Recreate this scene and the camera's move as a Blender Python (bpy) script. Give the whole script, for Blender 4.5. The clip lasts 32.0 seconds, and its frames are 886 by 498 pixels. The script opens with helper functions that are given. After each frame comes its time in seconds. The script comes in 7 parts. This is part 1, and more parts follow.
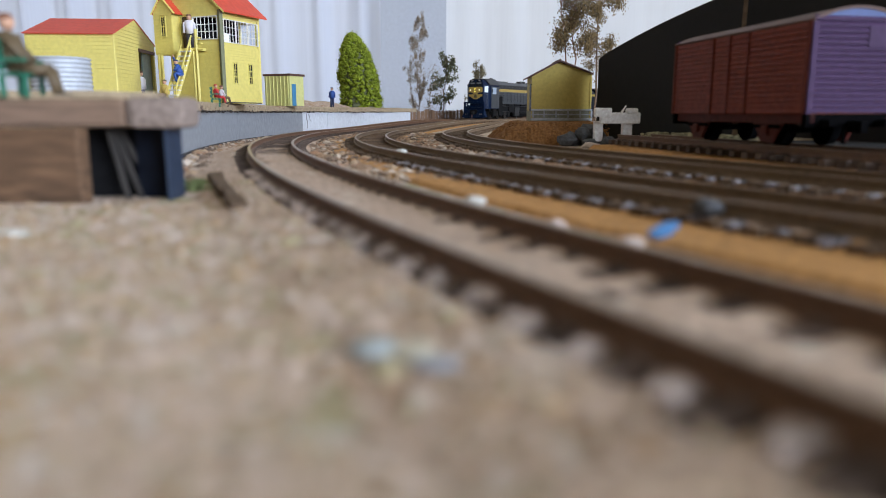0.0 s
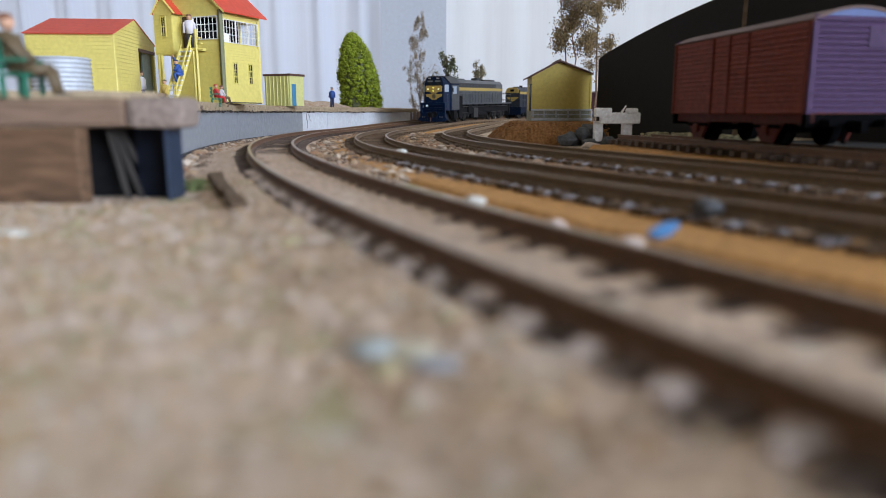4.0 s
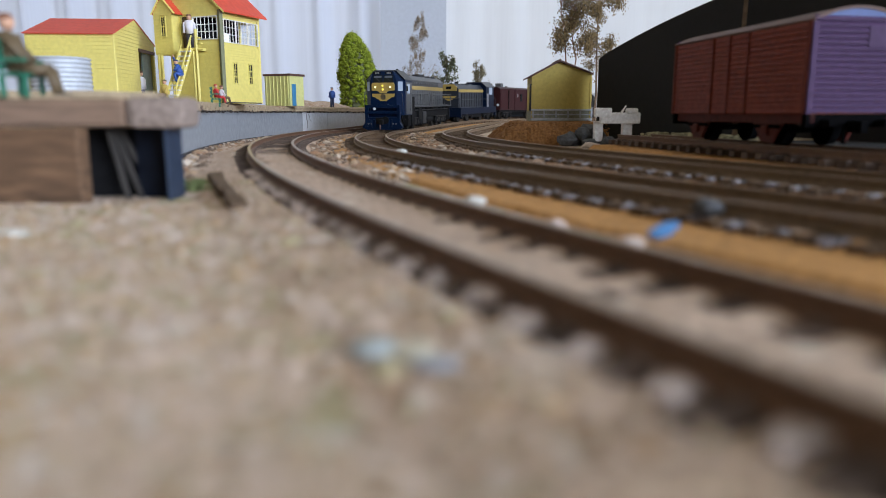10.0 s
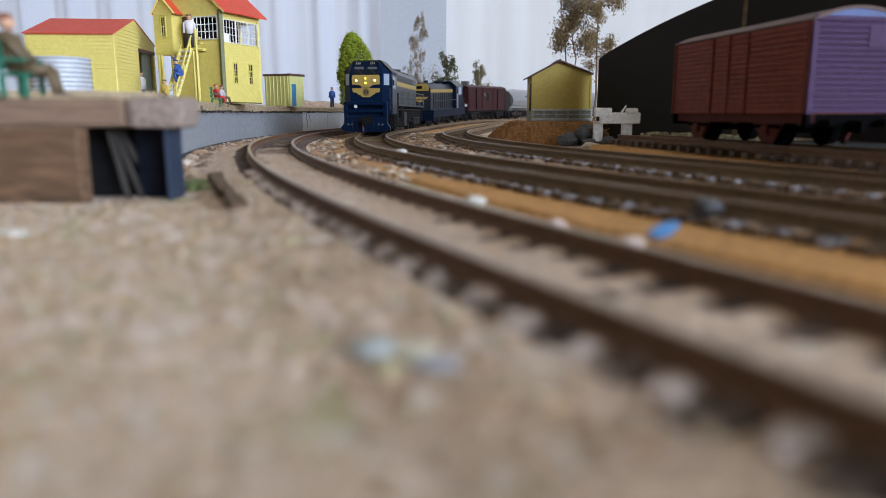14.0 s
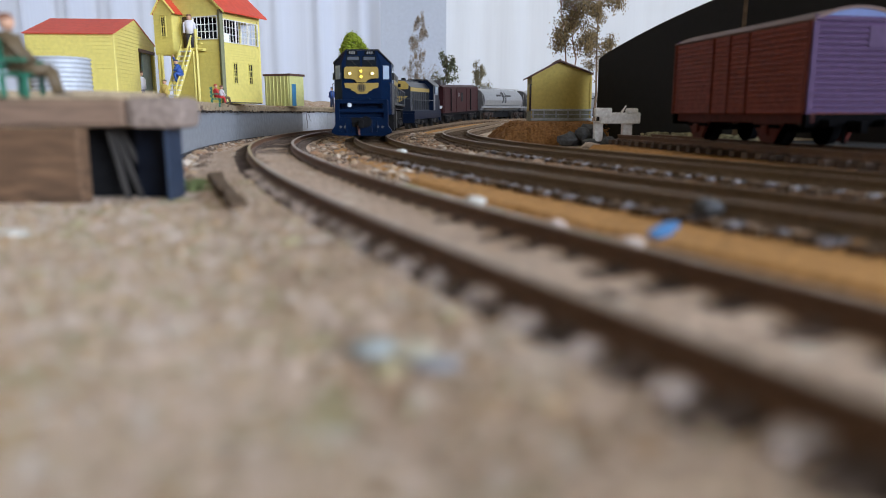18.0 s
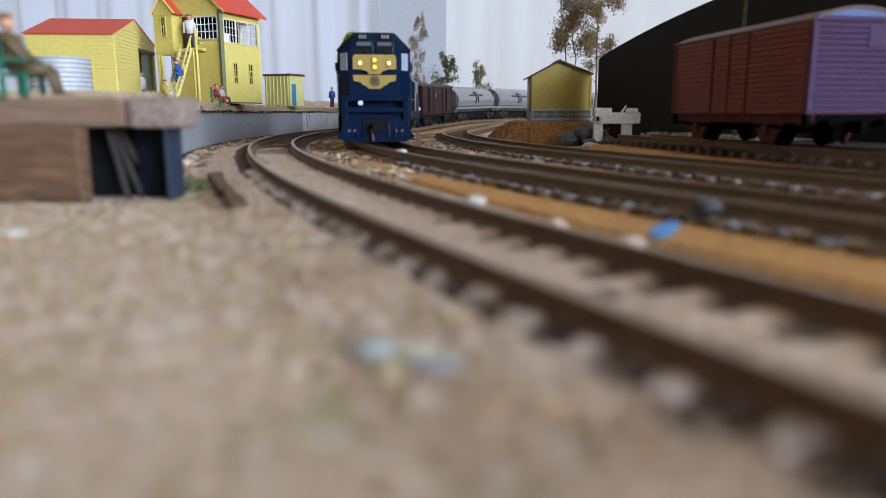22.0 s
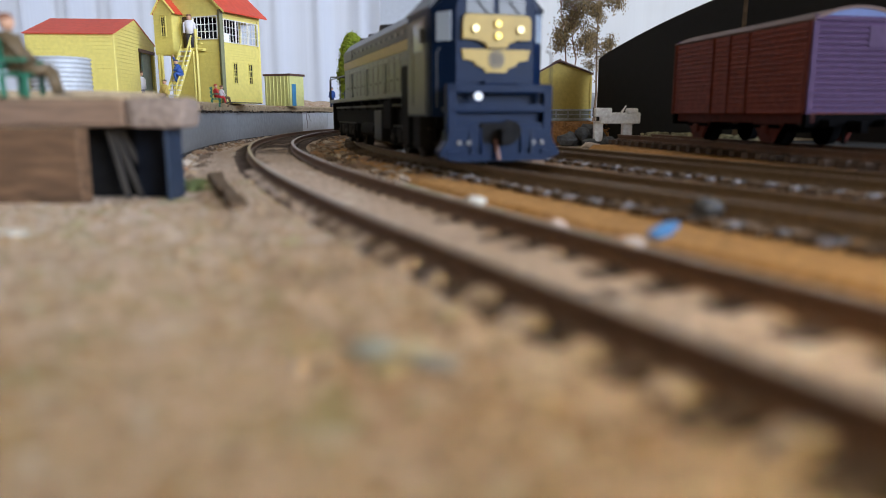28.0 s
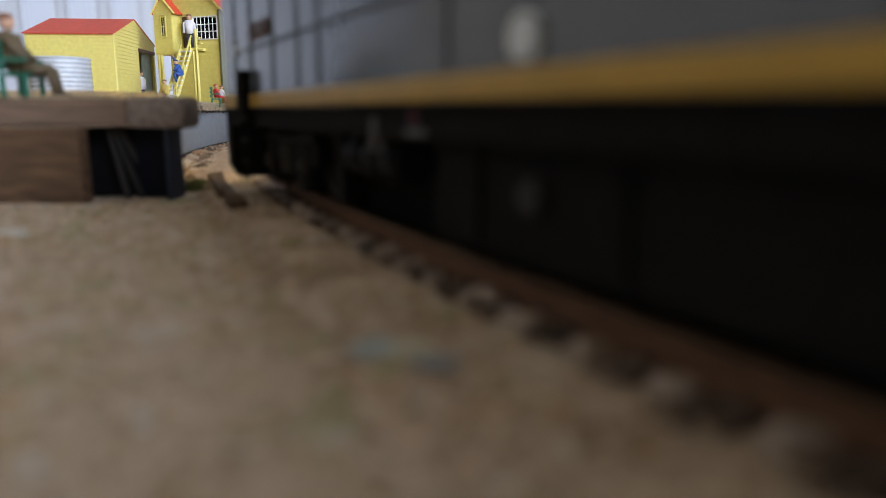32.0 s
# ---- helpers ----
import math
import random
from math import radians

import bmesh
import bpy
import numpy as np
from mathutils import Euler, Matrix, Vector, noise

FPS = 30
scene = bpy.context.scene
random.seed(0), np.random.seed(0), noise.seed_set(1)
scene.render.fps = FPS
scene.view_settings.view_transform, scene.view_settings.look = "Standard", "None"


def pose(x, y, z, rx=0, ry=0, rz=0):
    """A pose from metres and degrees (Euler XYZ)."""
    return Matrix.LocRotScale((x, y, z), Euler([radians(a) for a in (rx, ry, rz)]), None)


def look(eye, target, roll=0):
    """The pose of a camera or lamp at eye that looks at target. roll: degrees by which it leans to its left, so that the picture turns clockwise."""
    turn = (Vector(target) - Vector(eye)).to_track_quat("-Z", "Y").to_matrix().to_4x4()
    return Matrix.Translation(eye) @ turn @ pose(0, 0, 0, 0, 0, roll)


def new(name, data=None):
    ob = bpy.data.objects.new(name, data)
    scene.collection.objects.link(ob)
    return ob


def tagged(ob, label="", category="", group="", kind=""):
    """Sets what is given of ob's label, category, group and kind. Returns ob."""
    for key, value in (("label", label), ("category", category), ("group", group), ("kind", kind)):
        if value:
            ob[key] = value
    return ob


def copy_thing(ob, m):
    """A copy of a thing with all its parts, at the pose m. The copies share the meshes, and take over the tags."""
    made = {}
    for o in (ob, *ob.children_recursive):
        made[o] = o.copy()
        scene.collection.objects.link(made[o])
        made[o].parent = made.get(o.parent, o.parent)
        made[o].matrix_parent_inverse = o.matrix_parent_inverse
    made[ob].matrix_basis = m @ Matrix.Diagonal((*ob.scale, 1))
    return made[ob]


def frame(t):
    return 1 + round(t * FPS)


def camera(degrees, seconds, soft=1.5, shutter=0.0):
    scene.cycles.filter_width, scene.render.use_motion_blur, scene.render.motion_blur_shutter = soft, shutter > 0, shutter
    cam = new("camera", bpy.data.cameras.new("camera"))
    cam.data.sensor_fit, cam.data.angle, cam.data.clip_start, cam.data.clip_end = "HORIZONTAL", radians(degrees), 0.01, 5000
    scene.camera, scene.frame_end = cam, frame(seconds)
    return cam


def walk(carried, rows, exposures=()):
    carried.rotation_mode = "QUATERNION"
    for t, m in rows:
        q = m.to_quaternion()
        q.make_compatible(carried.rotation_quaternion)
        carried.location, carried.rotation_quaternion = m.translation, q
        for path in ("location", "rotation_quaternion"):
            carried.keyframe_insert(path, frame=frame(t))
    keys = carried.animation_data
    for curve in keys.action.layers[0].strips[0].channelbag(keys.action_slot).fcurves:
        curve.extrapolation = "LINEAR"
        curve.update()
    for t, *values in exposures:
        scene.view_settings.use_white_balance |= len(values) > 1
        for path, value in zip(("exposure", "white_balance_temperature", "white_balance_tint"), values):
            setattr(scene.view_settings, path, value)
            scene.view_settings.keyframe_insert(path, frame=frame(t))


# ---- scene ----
# A model railway (gauge 16.5 mm) on a table. Shapes are written in millimetres, MM turns them to metres.
MM = 0.001
EYE = 18.0                      # the lens above the baseboard
RAIL = 4.5                      # top of rail above the baseboard
cam = camera(64.2, 32.0, soft=0.6)
cam.data.dof.use_dof = True
cam.data.dof.focus_distance = 0.55
cam.data.dof.aperture_fstop = 16.0
TILT = -10.91


def eye_pose(yaw=0.0, pitch=0.0):
    return pose(0, 0, EYE * MM, 90 + TILT + pitch, 0, yaw)


walk(cam, [(0.0, eye_pose()), (29.2, eye_pose()), (29.5, eye_pose(-0.06, 0.0)), (29.8, eye_pose(-0.2, -0.12)), (30.0, eye_pose(-0.24, -0.21)),
           (30.3, eye_pose(-0.14, -0.14)), (30.6, eye_pose(-0.06, -0.06)), (31.0, eye_pose(0, 0)), (32.0, eye_pose())])

# ---- world and light ----
world = bpy.data.worlds.new("world")
scene.world = world
world.use_nodes = True
wn = world.node_tree.nodes
sky = wn.new("ShaderNodeTexSky")
sky.sky_type = 'NISHITA'
sky.sun_disc = False
sky.sun_elevation = radians(38)
sky.sun_rotation = radians(150)
wn["Background"].inputs[1].default_value = 0.1
world.node_tree.links.new(sky.outputs[0], wn["Background"].inputs[0])
scene.view_settings.exposure = 0.0


def window_light(name, at, to, sx, sy, watts, colour, spread=180):
    d = bpy.data.lights.new(name, "AREA")
    d.shape, d.size, d.size_y, d.energy, d.color = "RECTANGLE", sx, sy, watts, colour
    d.spread = radians(spread)
    ob = new(name, d)
    ob.matrix_world = look(at, to)
    return ob


window_light("window_light_side", (2.3, -1.35, 0.74), (-0.2, 0.6, 0.03), 2.8, 1.3, 72, (0.74, 0.83, 1.0), 100)
window_light("window_light_back", (0.2, 1.72, 0.55), (0.2, 0, 0.55), 3.6, 1.5, 14.5, (1.0, 0.985, 0.96))
# Unseen broad fill below the ceiling, added for the room's warm ambient light.
window_light("ceiling_light", (-0.3, 0.3, 1.62), (-0.3, 0.3, 0), 3.0, 3.0, 6.1, (1.0, 0.83, 0.42))


# ---- materials ----
def material(name, colour, rough=0.6, metal=0.0, vary=0.12, grain=3.0, stain=25.0, bump=0.15, per_piece=0.0, tint=None, spec=0.5, stretch=(1, 1, 1), per_island=0.0):
    """Base colour with fine grain and broad stains (sizes in mm) and fine relief."""
    m = bpy.data.materials.new(name)
    m.use_nodes = True
    n, l = m.node_tree.nodes, m.node_tree.links
    b = n["Principled BSDF"]
    b.inputs["Roughness"].default_value, b.inputs["Metallic"].default_value = rough, metal
    b.inputs["Specular IOR Level"].default_value = spec
    co = n.new("ShaderNodeTexCoord")
    mp = n.new("ShaderNodeMapping")
    mp.inputs["Scale"].default_value = stretch
    l.new(co.outputs["Object"], mp.inputs["Vector"])
    fine, broad = n.new("ShaderNodeTexNoise"), n.new("ShaderNodeTexNoise")
    fine.inputs["Scale"].default_value, broad.inputs["Scale"].default_value = 1000 / grain, 1000 / stain
    fine.inputs["Detail"].default_value, broad.inputs["Detail"].default_value = 4, 3
    l.new(mp.outputs[0], fine.inputs["Vector"]), l.new(mp.outputs[0], broad.inputs["Vector"])
    dark = tuple(max(0, c * (1 - 2.2 * vary)) for c in colour)
    lite = tuple(min(1, c * (1 + 1.6 * vary)) for c in (tint or colour))
    r1, r2 = n.new("ShaderNodeValToRGB"), n.new("ShaderNodeMix")
    r1.color_ramp.elements[0].position, r1.color_ramp.elements[1].position = 0.3, 0.7
    r1.color_ramp.elements[0].color, r1.color_ramp.elements[1].color = (*dark, 1), (*lite, 1)
    l.new(fine.outputs[0], r1.inputs[0])
    r2.data_type, r2.blend_type = "RGBA", "MIX"
    r2.inputs[6].default_value = (*colour, 1)
    l.new(broad.outputs[0], r2.inputs[0]), l.new(r1.outputs[0], r2.inputs[7])
    last = r2.outputs[2]
    if per_piece or per_island:
        info = n.new("ShaderNodeObjectInfo") if per_piece else n.new("ShaderNodeNewGeometry")
        rng = n.new("ShaderNodeMapRange")
        k = per_piece or per_island
        rng.inputs["To Min"].default_value, rng.inputs["To Max"].default_value = 1 - k, 1 + k
        l.new(info.outputs["Random" if per_piece else "Random Per Island"], rng.inputs["Value"])
        mul = n.new("ShaderNodeVectorMath")
        mul.operation = "SCALE"
        l.new(last, mul.inputs[0]), l.new(rng.outputs[0], mul.inputs["Scale"])
        last = mul.outputs[0]
    l.new(last, b.inputs["Base Color"])
    if bump:
        bp = n.new("ShaderNodeBump")
        bp.inputs["Strength"].default_value, bp.inputs["Distance"].default_value = bump, grain * MM * 0.3
        l.new(fine.outputs[0], bp.inputs["Height"]), l.new(bp.outputs[0], b.inputs["Normal"])
    return m


def glow(name, colour, strength):
    m = material(name, colour, 0.3, vary=0.0, bump=0)
    b = m.node_tree.nodes["Principled BSDF"]
    b.inputs["Emission Color"].default_value, b.inputs["Emission Strength"].default_value = (*colour, 1), strength
    return m


def pane_material(name, tint=(0.55, 0.62, 0.66)):
    m = bpy.data.materials.new(name)
    m.use_nodes = True
    b = m.node_tree.nodes["Principled BSDF"]
    b.inputs["Base Color"].default_value, b.inputs["Roughness"].default_value = (*tint, 1), 0.08
    b.inputs["Transmission Weight"].default_value, b.inputs["IOR"].default_value = 1.0, 1.05
    return m


def cloth(name, colour, through_it):
    """Thin curtain cloth that lets part of the light through."""
    m = bpy.data.materials.new(name)
    m.use_nodes = True
    n, l = m.node_tree.nodes, m.node_tree.links
    n.remove(n["Principled BSDF"])
    df, tr, mx = n.new("ShaderNodeBsdfDiffuse"), n.new("ShaderNodeBsdfTranslucent"), n.new("ShaderNodeMixShader")
    wv, co, rp = n.new("ShaderNodeTexNoise"), n.new("ShaderNodeTexCoord"), n.new("ShaderNodeValToRGB")
    mp = n.new("ShaderNodeMapping")
    mp.inputs["Scale"].default_value = (1, 1, 0.03)
    wv.inputs["Scale"].default_value = 260
    l.new(co.outputs["Object"], mp.inputs[0]), l.new(mp.outputs[0], wv.inputs["Vector"]), l.new(wv.outputs[0], rp.inputs[0])
    rp.color_ramp.elements[0].color = (*[c * 0.93 for c in colour], 1)
    rp.color_ramp.elements[1].color = (*colour, 1)
    mx.inputs[0].default_value = through_it
    l.new(rp.outputs[0], df.inputs[0]), l.new(rp.outputs[0], tr.inputs[0])
    l.new(df.outputs[0], mx.inputs[1]), l.new(tr.outputs[0], mx.inputs[2])
    l.new(mx.outputs[0], n["Material Output"].inputs[0])
    return m


SAND = material("sand", (0.475, 0.375, 0.28), 0.95, vary=0.34, grain=0.9, stain=4, bump=0.8, tint=(0.61, 0.48, 0.38), spec=0.2)


def add_patches(m, colours):
    """Broad soft patches of other tones over a ground material: (colour, size in mm, threshold)."""
    n, l = m.node_tree.nodes, m.node_tree.links
    b = n["Principled BSDF"]
    co = n.new("ShaderNodeTexCoord")
    for i, (colour, size, low) in enumerate(colours):
        last = b.inputs["Base Color"].links[0].from_socket
        no, rp, mx = n.new("ShaderNodeTexNoise"), n.new("ShaderNodeMapRange"), n.new("ShaderNodeMix")
        mp = n.new("ShaderNodeMapping")
        mp.inputs["Location"].default_value = (0.37 * i, 0.11 * i, 0.05)
        no.inputs["Scale"].default_value, no.inputs["Detail"].default_value = 1000 / size, 5
        l.new(co.outputs["Object"], mp.inputs[0]), l.new(mp.outputs[0], no.inputs["Vector"])
        rp.inputs["From Min"].default_value, rp.inputs["From Max"].default_value = low, low + 0.07
        rp.inputs["To Max"].default_value = 0.75
        l.new(no.outputs[0], rp.inputs["Value"])
        mx.data_type = "RGBA"
        l.new(rp.outputs[0], mx.inputs[0]), l.new(last, mx.inputs[6])
        mx.inputs[7].default_value = (*colour, 1)
        l.new(mx.outputs[2], b.inputs["Base Color"])


add_patches(SAND, (((0.50, 0.345, 0.17), 6, 0.55), ((0.66, 0.53, 0.45), 2.6, 0.52), ((0.31, 0.31, 0.16), 13, 0.545), ((0.62, 0.58, 0.54), 3.6, 0.58), ((0.40, 0.22, 0.13), 7, 0.62), ((0.19, 0.14, 0.09), 3.0, 0.64)))
PALE_SAND = material("pale_sand", (0.50, 0.375, 0.285), 0.95, vary=0.34, grain=1.2, stain=7, bump=0.8, tint=(0.64, 0.50, 0.40), spec=0.2)
add_patches(PALE_SAND, (((0.44, 0.29, 0.18), 8, 0.60), ((0.74, 0.66, 0.56), 6, 0.60), ((0.26, 0.18, 0.12), 4, 0.66)))
SANDY_TOP = material("sandy_top", (0.42, 0.33, 0.22), 0.95, vary=0.25, grain=2.2, stain=20, bump=0.5, spec=0.2)
EARTH = material("earth", (0.235, 0.112, 0.04), 0.95, vary=0.42, grain=1.2, stain=5, bump=1.0, spec=0.2)
CORK = material("cork", (0.50, 0.265, 0.095), 0.9, vary=0.3, grain=1.6, stain=12, bump=0.6, spec=0.2)
CORK_DARK = material("cork_dark", (0.30, 0.155, 0.06), 0.9, vary=0.3, grain=1.6, stain=12, bump=0.6, spec=0.2)
SLEEPER = material("sleeper_brown", (0.115, 0.082, 0.066), 0.8, vary=0.3, grain=1.0, stain=6, bump=0.3, per_piece=0.3, spec=0.3)
SLEEPER_DUSTY = material("sleeper_dusty", (0.15, 0.10, 0.062), 0.85, vary=0.3, grain=1.0, stain=6, bump=0.3, per_piece=0.3, spec=0.3)
RAIL_RUST = material("rail_rust", (0.165, 0.084, 0.045), 0.6, vary=0.25, grain=1.0, stain=15, bump=0.2)
RAIL_DUSTY = material("rail_dusty", (0.19, 0.125, 0.072), 0.7, vary=0.25, grain=1.0, stain=15, bump=0.2)
RAIL_TOP = material("rail_top", (0.42, 0.33, 0.24), 0.38, 0.8, vary=0.2, grain=1.0, stain=15, bump=0.1)


def mixed_stones(name, tones):
    """Stones whose tone differs from one to the next."""
    m = material(name, (0.36, 0.25, 0.17), 0.9, vary=0.25, grain=1.0, stain=5, bump=0.5, per_island=0.3, spec=0.3)
    n, l = m.node_tree.nodes, m.node_tree.links
    b = n["Principled BSDF"]
    last = b.inputs["Base Color"].links[0].from_socket
    geo, rp, mx = n.new("ShaderNodeNewGeometry"), n.new("ShaderNodeValToRGB"), n.new("ShaderNodeMix")
    rp.color_ramp.interpolation = "CONSTANT"
    while len(rp.color_ramp.elements) < len(tones):
        rp.color_ramp.elements.new(0.5)
    for i, (e, t) in enumerate(zip(rp.color_ramp.elements, tones)):
        e.position, e.color = i / len(tones), (*t, 1)
    l.new(geo.outputs["Random Per Island"], rp.inputs[0])
    mx.data_type = "RGBA"
    mx.inputs[0].default_value = 0.7
    l.new(last, mx.inputs[6]), l.new(rp.outputs[0], mx.inputs[7]), l.new(mx.outputs[2], b.inputs["Base Color"])
    return m


STONE = mixed_stones("stone", ((0.52, 0.38, 0.25), (0.29, 0.19, 0.12), (0.38, 0.24, 0.14), (0.075, 0.058, 0.05), (0.70, 0.61, 0.51), (0.32, 0.225, 0.16), (0.13, 0.095, 0.075), (0.37, 0.20, 0.115), (0.48, 0.42, 0.36), (0.19, 0.15, 0.125)))
STONE_GREY = material("stone_grey", (0.075, 0.078, 0.085), 0.85, vary=0.25, grain=1.5, stain=6, bump=0.6)
SAND_CLOD = mixed_stones("sand_clod", ((0.48, 0.37, 0.27), (0.42, 0.30, 0.19), (0.60, 0.48, 0.40), (0.27, 0.19, 0.12), (0.36, 0.34, 0.20), (0.56, 0.52, 0.48), (0.50, 0.36, 0.20)))
PALE_CLOD = mixed_stones("pale_clod", ((0.68, 0.55, 0.46), (0.60, 0.47, 0.33), (0.72, 0.64, 0.57), (0.50, 0.36, 0.22), (0.42, 0.40, 0.24), (0.64, 0.53, 0.45), (0.36, 0.26, 0.17)))
WHITE_CHIP = material("white_chip", (0.62, 0.62, 0.58), 0.7, vary=0.08)
BLUE_CHIP = material("blue_chip", (0.045, 0.165, 0.36), 0.6, vary=0.25, grain=1.0)
WALL_GREY = material("platform_grey", (0.30, 0.325, 0.36), 0.5, vary=0.12, grain=3, stain=40, bump=0.1)
WALL_WHITE = material("platform_white", (0.64, 0.68, 0.74), 0.6, vary=0.1, grain=3, stain=30)
PLANK_END = material("plank_end_grey", (0.30, 0.235, 0.20), 0.85, vary=0.3, grain=1.2, stain=5, bump=0.6)
TUFT = material("tuft_green", (0.13, 0.16, 0.06), 0.9, vary=0.3, per_island=0.5)
EDGE_DARK = material("edge_dark", (0.06, 0.05, 0.045), 0.9, vary=0.3)
PLANK = material("old_plank", (0.25, 0.165, 0.115), 0.75, vary=0.25, grain=1.5, stain=18, bump=0.4, stretch=(0.12, 1, 1))
WOOD_BLOCK = material("wood_block", (0.155, 0.088, 0.048), 0.8, vary=0.38, grain=1.5, stain=9, bump=0.4, stretch=(0.2, 1, 1))
# Blue board in two tones: near-black in the shaded recess, lighter on its lit edge.
DARK_BLUE = material("recess_shade_blue", (0.004, 0.007, 0.015), 0.6, vary=0.2, spec=0.2)
EDGE_BLUE = material("lit_edge_blue", (0.02, 0.034, 0.065), 0.6, vary=0.2)
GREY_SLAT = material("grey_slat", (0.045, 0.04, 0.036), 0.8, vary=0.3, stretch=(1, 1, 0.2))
YELLOW = material("cream_yellow", (0.73, 0.63, 0.18), 0.55, vary=0.06, grain=2, stain=25, bump=0.08)
YELLOW_HUT = material("mustard_yellow", (0.56, 0.435, 0.105), 0.6, vary=0.08, grain=2, stain=25, bump=0.08)
YELLOW_SHED = material("pale_lime", (0.62, 0.62, 0.25), 0.6, vary=0.08, grain=2, stain=25)
ROOF_RED = material("roof_red", (0.62, 0.07, 0.035), 0.55, vary=0.1, grain=3, stain=25, bump=0.1)
ROOF_BROWN = material("roof_brown", (0.10, 0.045, 0.035), 0.6, vary=0.15)
TRIM_OLIVE = material("olive_trim", (0.17, 0.18, 0.10), 0.6, vary=0.12)
WINDOW_WHITE = material("window_white", (0.80, 0.80, 0.76), 0.5, vary=0.05)
WINDOW_DARK = material("window_dark", (0.010, 0.011, 0.012), 0.25, vary=0.1, bump=0, spec=0.12)
DOOR_GREEN = material("door_grey_green", (0.22, 0.27, 0.23), 0.5, vary=0.1)
DOOR_BROWN = material("door_brown", (0.11, 0.075, 0.045), 0.6, vary=0.15)
PANE = pane_material("clear_pane", (0.96, 0.97, 0.98))
DOOR_BLUE = material("door_blue", (0.05, 0.22, 0.42), 0.5, vary=0.1)
TANK_ZINC = material("tank_zinc", (0.52, 0.56, 0.62), 0.5, 0.25, vary=0.08, grain=3, stain=12)
BASE_DULL = material("base_dull", (0.30, 0.30, 0.22), 0.8, vary=0.2, grain=2, stain=8)
CONCRETE = material("base_grey", (0.46, 0.48, 0.51), 0.8, vary=0.15, grain=2, stain=12, bump=0.3)
BUFFER_WHITE = material("buffer_white", (0.86, 0.82, 0.77), 0.75, vary=0.18, grain=1.5, stain=6, bump=0.3)
BLACK_BOARD = material("black_board", (0.0075, 0.007, 0.007), 0.85, vary=0.2, grain=4, stain=60, bump=0.1)
WAGON_RED = material("wagon_red", (0.195, 0.044, 0.024), 0.55, vary=0.22, grain=2, stain=9, bump=0.12, spec=0.1)
WAGON_POST = material("wagon_post_red", (0.135, 0.033, 0.021), 0.6, vary=0.2, grain=2, stain=9, bump=0.1, spec=0.1)
# Blue of the arch stands for the window's reflection, painted as base colour.
WAGON_REFLECTION = material("wagon_blue_reflection", (0.055, 0.09, 0.24), 0.45, vary=0.1, grain=2, stain=20, bump=0.03, spec=0.2)
# Darker copy of the van's red, carrying the shade below its body.
WAGON_UNDER = material("wagon_shaded_red", (0.085, 0.021, 0.017), 0.6, vary=0.2, grain=2, stain=12, spec=0.15)
# Red van's end tinted violet: the blue window light is in the colour.
WAGON_END = material("wagon_end_blue_lit", (0.066, 0.037, 0.084), 0.55, vary=0.15, grain=2, stain=16, bump=0.06, spec=0.08)
WAGON_ROOF = material("wagon_roof", (0.115, 0.062, 0.048), 0.7, vary=0.15, grain=2, stain=20)
RED_PLATE = material("red_plate", (0.20, 0.035, 0.065), 0.5, vary=0.15)
VAN_RED = material("van_red", (0.037, 0.009, 0.011), 0.55, vary=0.12, grain=2, stain=20, spec=0.25)
HOPPER_GREY = material("hopper_grey", (0.36, 0.37, 0.385), 0.33, 0.6, vary=0.08, grain=3, stain=25)
BOGIE_BROWN = material("bogie_brown", (0.034, 0.019, 0.014), 0.7, vary=0.2)
HOPPER_DARK = material("hopper_dark", (0.10, 0.10, 0.105), 0.5, vary=0.1)
LOCO_BLUE = material("loco_blue", (0.0022, 0.0115, 0.040), 0.4, vary=0.12, grain=3, stain=25, bump=0.04, spec=0.1)
HOSE_PINK = material("hose_pinkish_brown", (0.16, 0.075, 0.06), 0.5, vary=0.2, grain=2)
LOCO_NAVY = material("loco_navy", (0.0035, 0.009, 0.026), 0.42, vary=0.1, grain=3, stain=25, bump=0.04, spec=0.15)
LOCO_GREY = material("loco_grey", (0.05, 0.055, 0.062), 0.36, vary=0.1, grain=3, stain=18, bump=0.04, spec=0.4)
LOCO_SLATE = material("loco_slate", (0.022, 0.027, 0.038), 0.38, vary=0.1, grain=3, stain=18, bump=0.04, spec=0.35)
LOCO_DARK = material("loco_dark_grey", (0.022, 0.023, 0.026), 0.42, vary=0.12, grain=3, stain=18, bump=0.04, spec=0.35)
EMBLEM = material("emblem_dull_gold", (0.17, 0.125, 0.05), 0.5, vary=0.2)
VISOR = material("cab_visor", (0.10, 0.115, 0.14), 0.4, vary=0.1, bump=0)
LOCO_GOLD = material("loco_gold", (0.40, 0.285, 0.08), 0.42, vary=0.06, grain=3, stain=25, bump=0.04, spec=0.25)
FRAME_BLACK = material("underframe_black", (0.012, 0.012, 0.013), 0.85, vary=0.2, grain=2, stain=12, spec=0.1)
# Blacker copy of underframe_black; the shade under the louvre van is in it.
VAN_BLACK = material("van_underside_shade", (0.0035, 0.0035, 0.004), 0.9, vary=0.2, grain=2, stain=12, spec=0.02)
STEEL = material("wheel_steel", (0.022, 0.019, 0.017), 0.65, 0.2, vary=0.25)
GLASS_DARK = material("cab_glass", (0.012, 0.016, 0.02), 0.08, vary=0.0, bump=0, spec=0.3)
# Pale blue base colour imitates bright reflections on the side panes.
GLASS_SIDE = material("cab_glass_painted_reflection", (0.34, 0.41, 0.51), 0.06, vary=0.0, bump=0)
HEADLAMP = glow("headlamp_warm", (1.0, 0.74, 0.31), 660.0)
